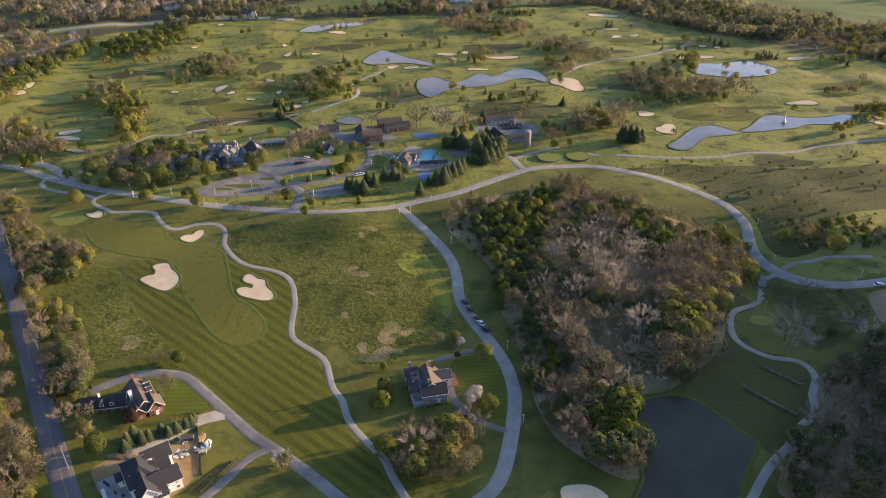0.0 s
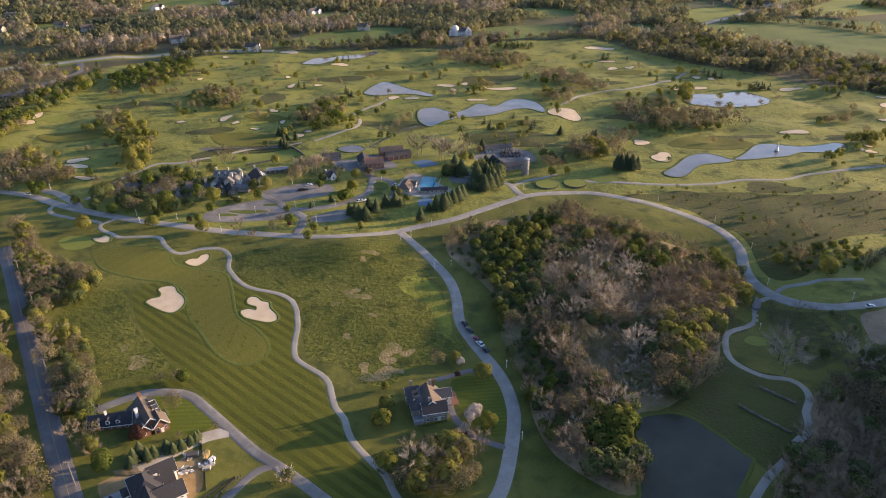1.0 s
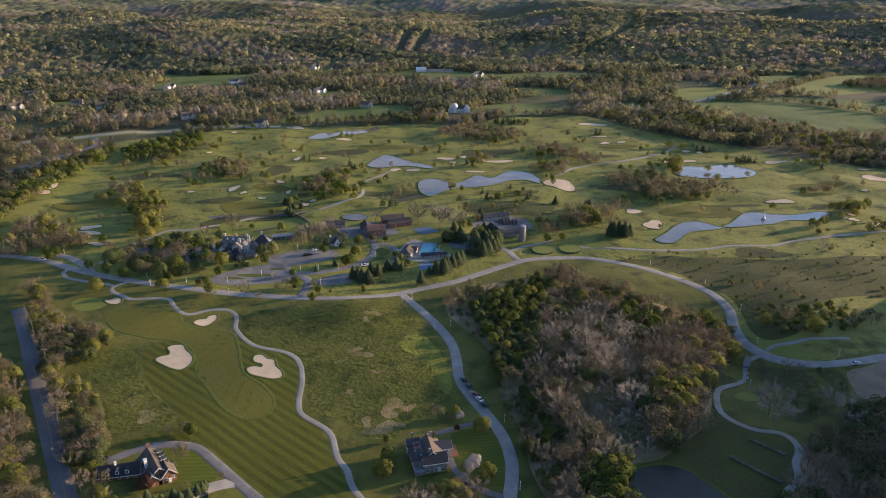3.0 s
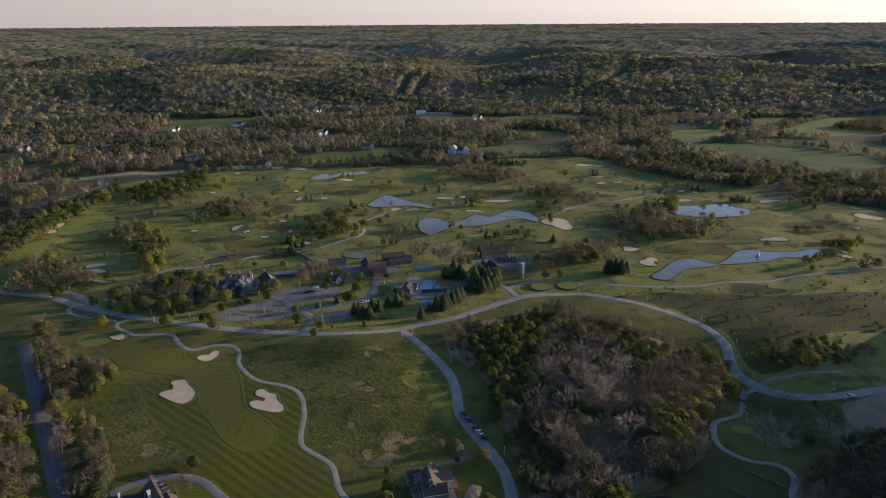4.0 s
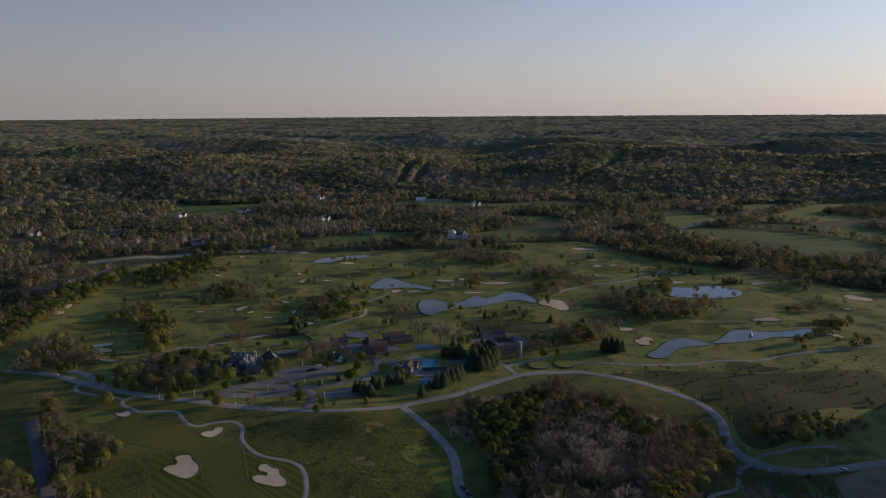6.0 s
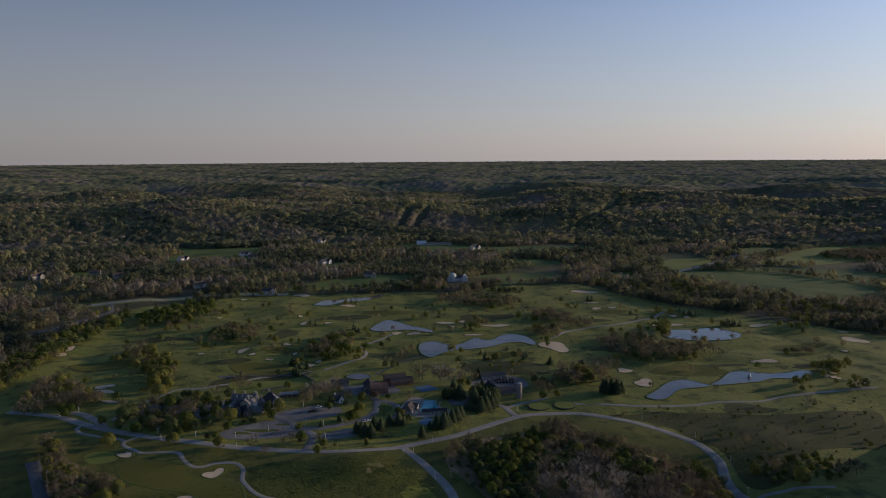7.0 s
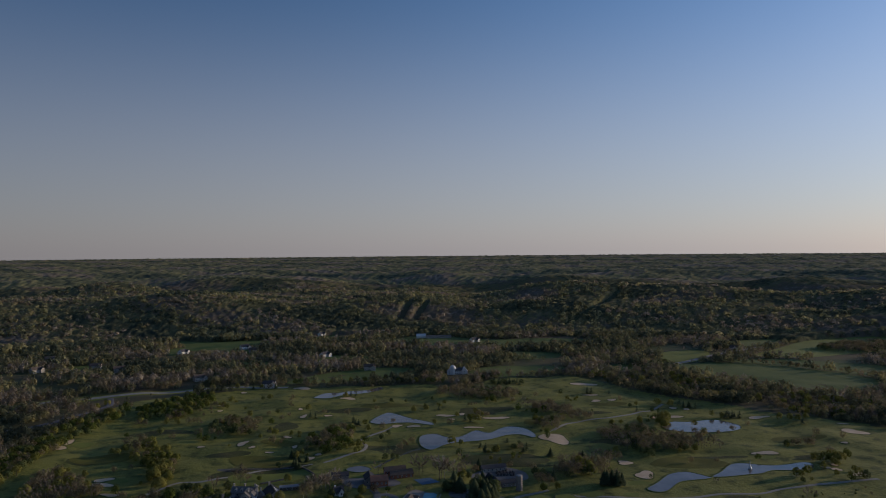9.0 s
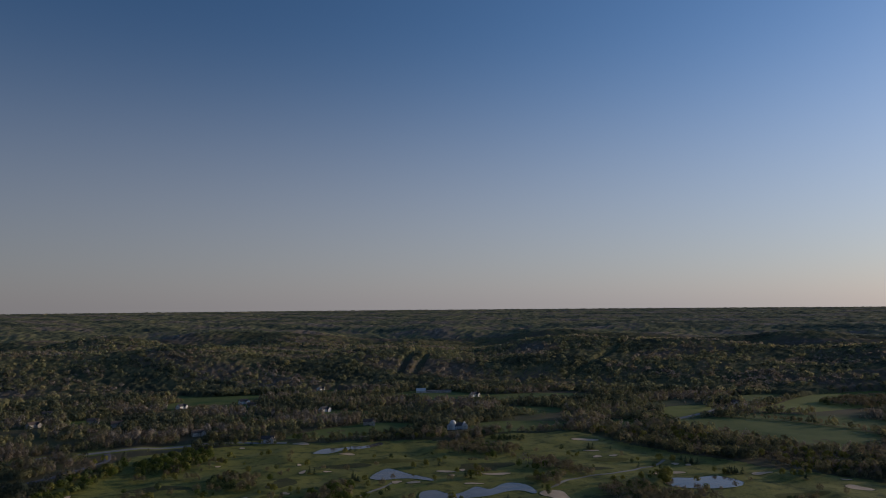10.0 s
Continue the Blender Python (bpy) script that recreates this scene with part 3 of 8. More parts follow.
way("rough_band", FAIRWAY + FAIRWAY[:1], 1.8, M_LIP, 0.17, "darker band of rough round the fairway", "turf")
ground_patch("putting_green", [(-217.5, 384), (-214.3, 390.7), (-200.7, 388.8), (-194.9, 381.4), (-199.3, 375.1), (-208, 373.9)], M_GREEN, 0.18, label="smooth putting green")
ground_patch("lawn", [(-114.6, 246.7), (-105.3, 248.1), (-97.8, 245.1), (-90.5, 238.6), (-85.1, 232.2), (-92, 226.6), (-100.4, 227.6), (-108.2, 237.9)], M_LAWN, 0.12, label="striped lawn beside the brick house")
ground_patch("lawn", [(5.1, 258.7), (16.7, 261.5), (24.2, 254.5), (25.6, 240.4), (23.8, 223.3), (16.8, 226.3), (9, 237.4), (6, 245.9)], M_LAWN, 0.12, label="striped lawn beside the grey brick house")
# dark heath colour laid here as painted shade on the pond-side turf
ground_patch("damp_turf", [(140.6, 313.1), (146.5, 301.1), (130.5, 288.6), (124.7, 273.8), (130.5, 261.6), (143.3, 256.7), (146, 247.9), (136.5, 228.8), (126.9, 217.9), (112.7, 205.3), (109.9, 210.3), (103.5, 222.2), (96.5, 231.8), (87.7, 237.1), (114.3, 261.6), (128.4, 293)], M_HEATH, 0.14, 3.0, label="turf between pond and cart path, toned dark for shade")
ground_patch("heathy_rough", [(118.8, 442.3), (162.1, 443.7), (199.1, 446.1), (235.3, 439.4), (282.7, 443.3), (307.6, 440.6), (273.9, 385.6), (249.8, 383.8), (225.3, 377.9), (209.9, 365.6), (194.2, 342.2), (177.6, 338.3), (171.6, 350.7), (174.2, 388), (153.3, 420.9)], M_HEATH, 0.2, 3.0, label="olive-brown uncut rough beside the club drive")
for points in ([(157.2, 427.6), (194.5, 434.3), (230.5, 428.6), (238.6, 416.7), (215, 395.9), (192.3, 387.5), (170.7, 397.8), (161.1, 408.4)], [(195.5, 395.2), (219.9, 399.5), (238.8, 404.2), (223.9, 381.3), (206.1, 376.6), (193.1, 382)], [(-184, 521.9), (-159.5, 543), (-117.4, 555.6), (-110.1, 541.2), (-150.5, 524.3), (-171, 507.1)], [(20.2, 560.5), (58.6, 575.3), (94.1, 559.3), (82.3, 541.9), (46.2, 537.5), (24.3, 546)]):
    ground_patch("fescue_rough", points, M_FESCUE, 0.23, 3.0, label="patch of brownish uncut fescue")
FARM = [[(350, 1017.6), (446.1, 1053.7), (534.8, 1005.6), (595, 904.3), (552.7, 823.2), (481.6, 795.8), (437.3, 840.8), (392.3, 901.7), (358.5, 965.6)],
        [(393.4, 1164.4), (470.1, 1180.1), (451.6, 1107.8), (432.1, 1080.7), (357.2, 1037.1)],
        [(472.9, 1084.5), (555.2, 1081), (616.1, 1046.5), (677.7, 994.7), (622.3, 909.4), (545.3, 1009.8), (465.3, 1057.9)],
        [(533.6, 1121.7), (605.6, 1193.6), (696, 1282.1), (771.9, 1323.7), (886.9, 1318.1), (796.9, 1178.3), (673.4, 1115.7), (598.7, 1095.9)],
        [(551.9, 1289.1), (656.5, 1331.6), (680.5, 1314.1), (603.8, 1242), (538, 1230.9)]]
for points, material, label in zip(FARM, (M_FIELD, M_FIELD2, M_FIELD, M_FIELD2, M_FIELD), ("wide green farm field with faint crop rows", "pale yellow-green hay field", "green farm field behind a row of trees", "pale yellow-green hay field", "green field below the wooded hill")):
    ground_patch("farm_field", points, material, 0.3, 15, label)
CLEARINGS = [[(-92.1, 1374.4), (-18, 1436.4), (100, 1366.8), (219, 1378.3), (335.8, 1328), (220.9, 1262), (91.9, 1252.8), (-16.2, 1283.4), (-88.3, 1314.3)], [(-498, 1226.5), (-487.7, 1285.8), (-408.7, 1290.6), (-339.3, 1254.9), (-318.2, 1214.3), (-392.9, 1181.3), (-467.6, 1184)], [(-204.7, 907.6), (-181, 973.7), (-109.4, 1026), (-45, 1030.4), (-31.4, 979.2), (-56, 938.5), (-128.4, 926.1)], [(-532.5, 1384.8), (-403.2, 1171.9), (-360.3, 1309.2), (-222.9, 1461.8), (-188.8, 1377.4), (-350.9, 1383.4), (-473.3, 1363.7)], [(46.1, 983.4), (85.1, 1036.8), (182.3, 1031.6), (213.4, 984.4), (156.6, 969.1), (92.4, 940.1)]]
CLEARINGS += [[(-590.3, 1052.7), (-573.6, 1085.2), (-507, 1059.5), (-504.7, 1027.8), (-541.2, 1020.2)], [(-217.8, 1131.1), (-179, 1168.5), (-112.7, 1144), (-100.9, 1111.6), (-160.2, 1098.6)], [(85.2, 1154), (144, 1192.7), (213.2, 1161.2), (196.8, 1117.9), (134.4, 1109.2)], [(238.6, 1011.3), (282.9, 1043.4), (320.9, 1019.2), (300.5, 990), (257.7, 975.5)], [(-339.4, 1078.7), (-309.1, 1108), (-256.5, 1086.2), (-259.5, 1047.4), (-299.8, 1044.3)]]
ground_patch("bare_field", [(-473.7, 1222), (-448.2, 1234.3), (-410, 1255), (-398, 1226), (-426.6, 1204), (-455.6, 1192)], M_STRAW, 0.8, 12, "tan bare strip of field by the farm")
for points in CLEARINGS:
    ground_patch("clearing", points, M_FIELD, 0.4, 15, "grassy clearing among the woods")
ground_patch("bare_soil", [(-93, 212), (-89.2, 217.6), (-82.7, 219), (-82.5, 210.4), (-80, 200.2), (-83.7, 192), (-89.9, 188.3), (-103.2, 188.4), (-109.7, 193), (-115.5, 202), (-111.4, 205.6), (-101.4, 208.8)], M_DIRT, 0.14, 4, "bare clay of a building site")
ground_patch("bare_soil", [(194.3, 298.7), (202.9, 301), (225.5, 307.1), (205.1, 273.7), (189.9, 276.9), (189.8, 284.5)], M_DIRT2, 0.14, 4, "pinkish gravel clearing")


def oval(x, y, rx, ry, wobble, seed, n=22):
    a = np.arange(n) * 2 * math.pi / n
    k = 1 + wobble * (np.sin(2 * a + seed) + 0.7 * np.sin(3 * a + 2.3 * seed))
    return np.column_stack([x + rx * k * np.cos(a), y + ry * k * np.sin(a)])


for i, (x, y, rx, ry) in enumerate([(-300.9, 567.3, 22.7, 10), (-37, 593.1, 29.8, 16.1), (50, 737.1, 32.3, 16.1), (159.2, 721.7, 25.4, 9.3), (-159.1, 672.8, 14.9, 20.1), (236.6, 557, 22.1, 6.3), (319.8, 550.3, 22.8, 5.4), (-278.9, 657.1, 27, 12.2), (219.5, 452.4, 21.3, 7.8), (151.2, 441.9, 18.3, 6.6), (68.7, 540.5, 26.8, 5.3), (-105.6, 749.4, 29.9, 10.2), (161.3, 609.4, 17.8, 10.5), (-186.9, 577.2, 17.9, 8.8)]):
    ground_patch("fescue_rough", None, M_FESCUE, 0.1, max(4, rx / 5), "patch of brownish uncut fescue", closed_line=oval(x, y, rx, ry, 0.22, i * 2.9, 30))
for i, (x, y, rx, ry) in enumerate([(81.6, 464.6, 7.8, 7.6), (93.5, 465, 7.1, 5.7), (112.2, 470.4, 8.8, 6.1), (140.8, 466.7, 6.1, 4.1), (143.2, 287.3, 5.9, 5.2), (-148.3, 513.7, 19, 13.6), (-40.9, 662.7, 9.5, 7.6), (-19.2, 659.7, 7.6, 5.6), (-66.8, 515.8, 11.1, 5.5), (-99.9, 521.9, 8.7, 6.1), (258.8, 723.2, 11.5, 16.5), (280.5, 553, 9.3, 3.6), (153.5, 492.4, 8.3, 5.2), (-252.5, 510.7, 7.4, 4.9), (-335.3, 618.4, 9.2, 6.9), (46.9, 689.8, 12.4, 5.6), (117.8, 646.9, 10.6, 4.1), (-123.9, 713.6, 11.2, 4.1), (101.7, 685.4, 15.2, 9.9), (198.8, 765, 20.2, 8.6), (-148.7, 616, 18.7, 9.8), (-156.1, 559.9, 28.5, 15)] + [(-294.1, 572, 26.2, 14.7), (-52.7, 768.6, 36.8, 10.8), (60.5, 595.9, 27.9, 6.8), (210.1, 541.7, 36.2, 14.6), (338.5, 612.8, 26.1, 9)]):
    ground_patch("putting_green", None, M_GREEN if i < 18 else M_FAIRWAY, 0.30 + 0.01 * (i % 3), max(2.5, rx / 4), "smooth paler turf on the course",
                 closed_line=oval(x, y, rx, ry, 0.12, i * 1.7))
DEAD = []
for i, (x, y, rx, ry) in enumerate([(-43.9, 325.5, 4, 2.6), (-38.5, 321.4, 5, 2.6), (-41.9, 289.3, 2.5, 1.8), (-21.3, 279.8, 4, 5.3), (-22.3, 272.6, 3, 3.5), (-32, 267.8, 2.5, 3.5),
                                    (-25.3, 262.2, 6, 4), (-20.5, 265.8, 4, 3), (-128, 270.1, 5, 4), (-14, 278, 3, 2.5), (-36.7, 361.1, 4, 2.5), (-40.5, 354.1, 2, 2),
                                    (-50.2, 314.8, 2, 1.5), (-30.8, 305.5, 2, 1.8), (-138.3, 281, 2, 2.6)]):
    DEAD.append(oval(x, y, rx, ry, 0.3, i * 2.1, 30))
    ground_patch("dead_grass", None, M_STRAW, 0.3, 2.0, "patch of pale dead grass in the meadow", closed_line=oval(x, y, rx, ry, 0.3, i * 2.1, 30))

# roads, drives, paths
way("road", [(-244.3, 376.7), (-230.6, 357.3), (-219.2, 340.5), (-203.7, 316.9), (-188.8, 294.5), (-174, 272.7), (-161.7, 254.2), (-150.7, 237.9), (-138.6, 220), (-127.9, 204.4), (-117.1, 188.8), (-106, 173.3)], 7.5, M_LANE, 0.25, "dark asphalt lane with a faded centre line", "road")
way("road_marking", [(-244.3, 376.7), (-230.6, 357.3), (-219.2, 340.5), (-203.7, 316.9), (-188.8, 294.5), (-174, 272.7), (-161.7, 254.2), (-150.7, 237.9), (-138.6, 220), (-127.9, 204.4), (-117.1, 188.8), (-106, 173.3)], 0.3, M_YELLOW, 0.32, "faded yellow centre line", "road marking")
way("road", [(-312.3, 463.8), (-290.5, 458.1), (-270, 451.3), (-249.2, 438.8), (-230.2, 428.6), (-211, 420.3), (-194.8, 414.2), (-179.2, 408.5), (-160.3, 402.6), (-142.3, 397.5), (-125.6, 394.8), (-108.8, 392.3), (-88.6, 388.1), (-72, 384.4), (-55.9, 382.8), (-40.5, 386), (-25.1, 392.8), (-12.3, 399.6), (7.4, 407.6), (24.7, 420.3), (42.9, 433.9), (58.2, 443.8), (74.9, 447.7), (95, 448.7), (114.5, 439.5), (132.6, 427.6), (149.4, 414.2), (161.7, 400.1), (167.1, 387.5), (168.5, 374), (165.4, 360.5), (163.7, 349.3), (164.5, 339.2), (168.2, 328.2), (174.4, 318.2), (183.3, 310.3), (191.6, 307), (206.3, 307), (233, 314.8)], 5.6, M_ROAD, 0.30, "pale asphalt club drive", "road")
way("road", [(-23.1, 392.6), (-19.6, 386.4), (-15.5, 378.3), (-10.2, 369.1), (-4, 357.3), (1.6, 345.9), (5.7, 334.9), (7.8, 324.7), (8.7, 315.3), (8.9, 306.4), (10.3, 297.9), (13.3, 289.6), (16.8, 281.4), (20.4, 273.3), (23, 267), (25.5, 259.8), (27.3, 251.7), (28.3, 242.9), (28.4, 236.2), (27.6, 228.9), (26.4, 221.5), (25, 214.7), (23.5, 208.2), (21.8, 202.2), (19.5, 196.3), (16.3, 191.4), (12.1, 187.5)], 5.0, M_ROAD, 0.29, "pale asphalt drive with parked cars", "road")
way("cart_path", [(-238.6, 436.6), (-243.3, 433.7), (-243.9, 428), (-239.6, 421.4), (-231.8, 417.4), (-217.8, 412.5), (-208.1, 409.8), (-202.1, 405.8), (-201.3, 401.6), (-197.8, 397.3), (-188.9, 391.5), (-184.3, 387.9), (-174.6, 387.9), (-164, 387.2), (-159.2, 385.1), (-154.1, 377.3), (-146.6, 370.4), (-140.6, 370.6), (-134.4, 375.1), (-127, 376.5), (-121, 374.8), (-115.7, 367.6), (-112.6, 354.3), (-107.4, 344.3), (-100.7, 334.9), (-93.7, 329.3), (-84.7, 326.1), (-77.1, 322.7), (-71.5, 317.3), (-67.9, 309.4)], 2.5, M_PATH, 0.24, "winding pale concrete cart path", "path")
way("cart_path", [(-67.9, 309.4), (-65.3, 297.2), (-64.5, 285.3), (-63.3, 277.7), (-61, 272.8), (-54.6, 267.3), (-49.3, 263), (-45.6, 257.7), (-43, 249.1), (-40.8, 242.4), (-36.7, 236.1), (-34.2, 228.5), (-31.6, 223), (-27.4, 217.2), (-22.9, 211.6), (-18.5, 206), (-16.2, 200.4), (-13, 193.9), (-8.9, 186.4)], 2.5, M_PATH, 0.24, "winding pale concrete cart path", "path")
way("cart_path", [(-202.2, 404.4), (-199.2, 408.5), (-192.8, 413.4)], 2.5, M_PATH, 0.22, "short pale concrete path", "path")
way("driveway", [(-133.6, 237.7), (-130.7, 240.8), (-124.1, 245.6), (-116.7, 249.6), (-105.9, 250), (-98.5, 247.7), (-91.3, 241.6), (-84.2, 235.2), (-75.8, 227.2), (-65.3, 217.4), (-58.1, 212), (-48.8, 204.7), (-37.9, 195.3), (-26.4, 184.4)], 4.2, M_LOT, 0.26, "grey asphalt driveway", "driveway")
way("driveway", [(-58.4, 211.3), (-62.4, 209.6), (-66.1, 205.3), (-69.7, 198.2), (-75.8, 188.3), (-81.8, 180.5)], 3.2, M_LOT, 0.23, "grey asphalt driveway branch", "driveway")
way("driveway", [(-77.9, 229), (-84, 227), (-89.1, 223.8), (-95.2, 217.8), (-99.2, 213), (-104.1, 208.4)], 5.5, M_GRAVEL, 0.22, "pale gravel site entrance", "driveway")
way("driveway", [(24, 217.9), (18.5, 220.3), (12.7, 224.4), (7.8, 230.6), (4.7, 237.5), (3.8, 244.2)], 2.6, M_LANE, 0.22, "narrow dark house driveway", "driveway")
way("driveway", [(18.6, 262.9), (13.3, 265.4), (5.1, 261.8), (-1.8, 258.9)], 2.6, M_LANE, 0.22, "narrow dark house driveway", "driveway")
way("road", [(-117.4, 447.1), (-105.5, 437.9), (-94.9, 425.1), (-83.6, 414.6), (-81.8, 405.5), (-82.2, 394.9), (-83.6, 387.5)], 5.0, M_LOT, 0.27, "club access road", "road")
way("road", [(-94.7, 424.3), (-80.1, 423.8), (-65.4, 429.6), (-56, 438.7), (-48.1, 449), (-45.5, 460.6), (-46.2, 474.2), (-50.3, 485.1)], 5.0, M_LOT, 0.26, "club access road", "road")
way("road", [(-46.4, 472.3), (-39, 474.5), (-31.7, 466.6), (-29, 451.5), (-31.3, 440.2)], 4.5, M_LOT, 0.25, "club turning loop", "road")
way("road", [(-264.2, 458.9), (-252.2, 452.6), (-240.9, 443.9), (-233.1, 437.1), (-225.2, 427.5)], 5.0, M_ROAD, 0.26, "club access road", "road")
way("road", [(43.1, 469.6), (48.5, 462.1), (51.1, 451.2), (55, 441.2)], 4.5, M_ROAD, 0.25, "access road to the stone barn", "road")
way("cart_path", [(48.5, 462.1), (59.4, 470.8), (71.4, 475.5), (81.5, 479.9)], 2.8, M_PATH, 0.24, "pale cart path", "path")
way("cart_path", [(-227.3, 441.3), (-219.3, 474.1), (-212.4, 486.2), (-204.1, 505.8), (-187.4, 505), (-174, 513.5), (-156.9, 525.4), (-140.2, 541.1), (-119.9, 546.3), (-107.8, 551.8)], 3.0, M_PATH, 0.26, "pale cart path across the course", "path")
way("cart_path", [(98.7, 468.1), (128.9, 461.7), (155.9, 459), (182, 459.9), (202.6, 465.1), (233.8, 467.6), (253, 476.4), (272.6, 478.8), (308.8, 489.4), (338.5, 492.7)], 2.8, M_PATH, 0.26, "pale cart path across the course", "path")
way("cart_path", [(168.4, 328.6), (175.5, 332.9), (185.4, 331.8), (193.5, 332.3), (200.7, 330.4), (212.5, 329.4)], 2.6, M_PATH, 0.24, "pale cart path", "path")
way("cart_path", [(167.5, 327.5), (160.7, 325.8), (156.6, 321.7), (152, 309.6), (146.4, 303.8), (134.5, 295), (128.2, 287), (123.7, 273.7), (124.3, 266.5), (128.9, 260.3), (134.2, 256.8), (142.6, 255.1), (145.7, 249.6), (144.5, 242.8), (139.3, 234.8), (137.5, 228.8), (134.5, 223.7), (128.4, 219.2), (124.6, 214.1), (119, 209), (111.6, 202.8), (105, 195.7), (97.9, 186.9)], 2.8, M_PATH, 0.24, "pale cart path past the pond", "path")
way("cart_path", [(-98.7, 553.9), (-82.4, 570.1), (-69.9, 584.6), (-67.9, 610.2), (-76.4, 620.3), (-70.5, 637.1), (-51.6, 663), (-47, 676.1)], 2.8, M_PATH, 0.26, "pale cart path across the course", "path")
way("cart_path", [(109.9, 646.4), (147.3, 688.4), (182.6, 697.8), (224.4, 725.3), (261.7, 768.1)], 3.0, M_PATH, 0.3, "pale cart path across the course", "path")
HIGHWAY = [(-509.2, 728.9), (-499, 766), (-484.6, 791.5), (-463.6, 813.7), (-436.4, 832), (-399.8, 844), (-369.2, 858), (-333, 873), (-294.2, 878), (-250, 882), (-200, 886)]
BACK_LANE = [(-454.7, 673.4), (-425.6, 681), (-406.2, 707.3), (-398.5, 748.3), (-392, 790), (-410, 830)]
way("road_verge", HIGHWAY, 23, M_FIELD2, 0.4, "pale grass verge along the highway", "verge", 12)
way("road", HIGHWAY, 11, M_ROAD, 0.6, "distant pale highway", "road", 12)
way("road", BACK_LANE, 7, M_LANE, 0.5, "distant dark lane", "road", 12)
COUNTRY_ROAD = [(352.5, 1027.8), (410.8, 1076.1), (481.8, 1141.9), (557.6, 1195.8), (642.6, 1269.5), (737.4, 1340.5), (812.3, 1357.3), (915.3, 1364.5)]
way("road", COUNTRY_ROAD, 9, M_ROAD, 0.6, "distant country road", "road", 12)
for points, label in (([(-144.3, 416.9), (-132, 431.3), (-119.6, 437.5), (-107.4, 438.8), (-96.3, 427.6), (-89.8, 420.2), (-92, 413.8), (-103, 409.9), (-125.5, 407), (-138.7, 407)], "grey asphalt car park"), ([(-117.8, 448.6), (-110.7, 454.9), (-102.4, 459.2), (-88.9, 466.1), (-75.7, 465.4), (-69.9, 458), (-69.9, 447.9), (-79.2, 440.5), (-91, 437.3), (-99.5, 434.8), (-106.5, 439.5)], "grey asphalt car park"), ([(-78.1, 411.9), (-70.6, 417.4), (-59.4, 423.4), (-55.2, 419.7), (-53.7, 412.5), (-59.1, 407.2), (-70.2, 404.4), (-74.7, 405.6)], "grey asphalt car park"), ([(-77.4, 505.2), (-72.4, 513.6), (-56.5, 518.3), (-46.4, 519.7), (-35.5, 507.7), (-30.6, 494.2), (-53.7, 487.7), (-69.8, 492.9)], "grey asphalt barn yard"),
                      ([(24.7, 515.2), (38.9, 532.8), (54, 536.3), (69.6, 524.3), (68.6, 506), (50.9, 502.3), (43.5, 510.2), (29.3, 509.6)], "grey asphalt service yard"), ([(-215.1, 456.5), (-208.4, 470.8), (-179.4, 468.2), (-165.7, 478.9), (-150.1, 474.2), (-147.5, 459.9), (-159.4, 458.4), (-163.2, 446.8), (-192.4, 443)], "shaded asphalt car park"), ([(-27.9, 1371.4), (15.1, 1401.4), (86.5, 1321.7), (44.4, 1295.2), (-16.5, 1311.7)], "distant asphalt car park"),
                      ([(7.4, 477.3), (16.2, 480.7), (27.1, 482.3), (27.3, 471.3), (19.5, 463.4), (8.3, 466.2)], "shaded asphalt car park among conifers")):
    ground_patch("parking_lot", points, M_LOT, 0.21, 5, label)
ground_patch("lawn", [(-148.7, 524.6), (-112.4, 541.4), (-107.8, 528.6), (-112.4, 510), (-122.9, 502), (-142, 505.3)], M_GREEN, 0.14, label="level walled lawn behind the club house")
ground_patch("stony_bank", [(-183.7, 538.9), (-169, 538.8), (-150.2, 539.5), (-120.9, 551.3), (-121.1, 547.8), (-148.8, 533.9), (-148.3, 522.9), (-152.1, 518.3), (-157.4, 527.1), (-179.9, 532.5)], M_STONE, 0.14, label="rough stone bank above the club lawn")
ground_patch("creek_bank", [(26.1, 402.3), (34, 407), (44, 407.6), (54.6, 412.7), (65.1, 415.4), (63.7, 410), (53.8, 405), (41.6, 399.1), (29.9, 394.6), (26.1, 396.2)], M_WOODFLOOR, 0.14, label="bare brown creek bank beside the wood")
ground_patch("pool_deck", [(-22.2, 480.3), (-12.6, 479.8), (4.5, 458), (8.1, 451.7), (-6.3, 441.6), (-13.4, 440.9), (-28.4, 453.5)], M_DECK, 0.22, 4, "pale stone deck round the pool")
corners = np.array([(-20.4, 504.7), (-7.9, 506.6), (0.2, 495.3), (-13.2, 491.7)])
edge = np.concatenate([a + (b - a) * np.linspace(0, 1, 8)[:-1, None] for a, b in zip(corners, np.roll(corners, -1, 0))])
ground_patch("tennis_court", None, M_COURT, 0.22, 4, "faded blue tennis courts", closed_line=edge)
ground_patch("games_court", [(-13.3, 435.9), (-7, 440.7), (-4.1, 434.1), (-9.6, 427.2), (-12.8, 428.8)], M_COURT, 0.22, 4, "small dark court beside the conifers")
for i, (x, y, rx, ry) in enumerate([(-118.7, 422.3, 12, 2.6), (-129.8, 416.9, 6, 2.2), (-106, 432, 5, 1.8), (-39.1, 460.6, 5, 7.1), (-63.8, 445.4, 9, 6.2)]):
    ground_patch("planted_island", None, M_LIP, 0.3, 2.0, "grassy island in the car park", closed_line=oval(x, y, rx, ry, 0.1, i))


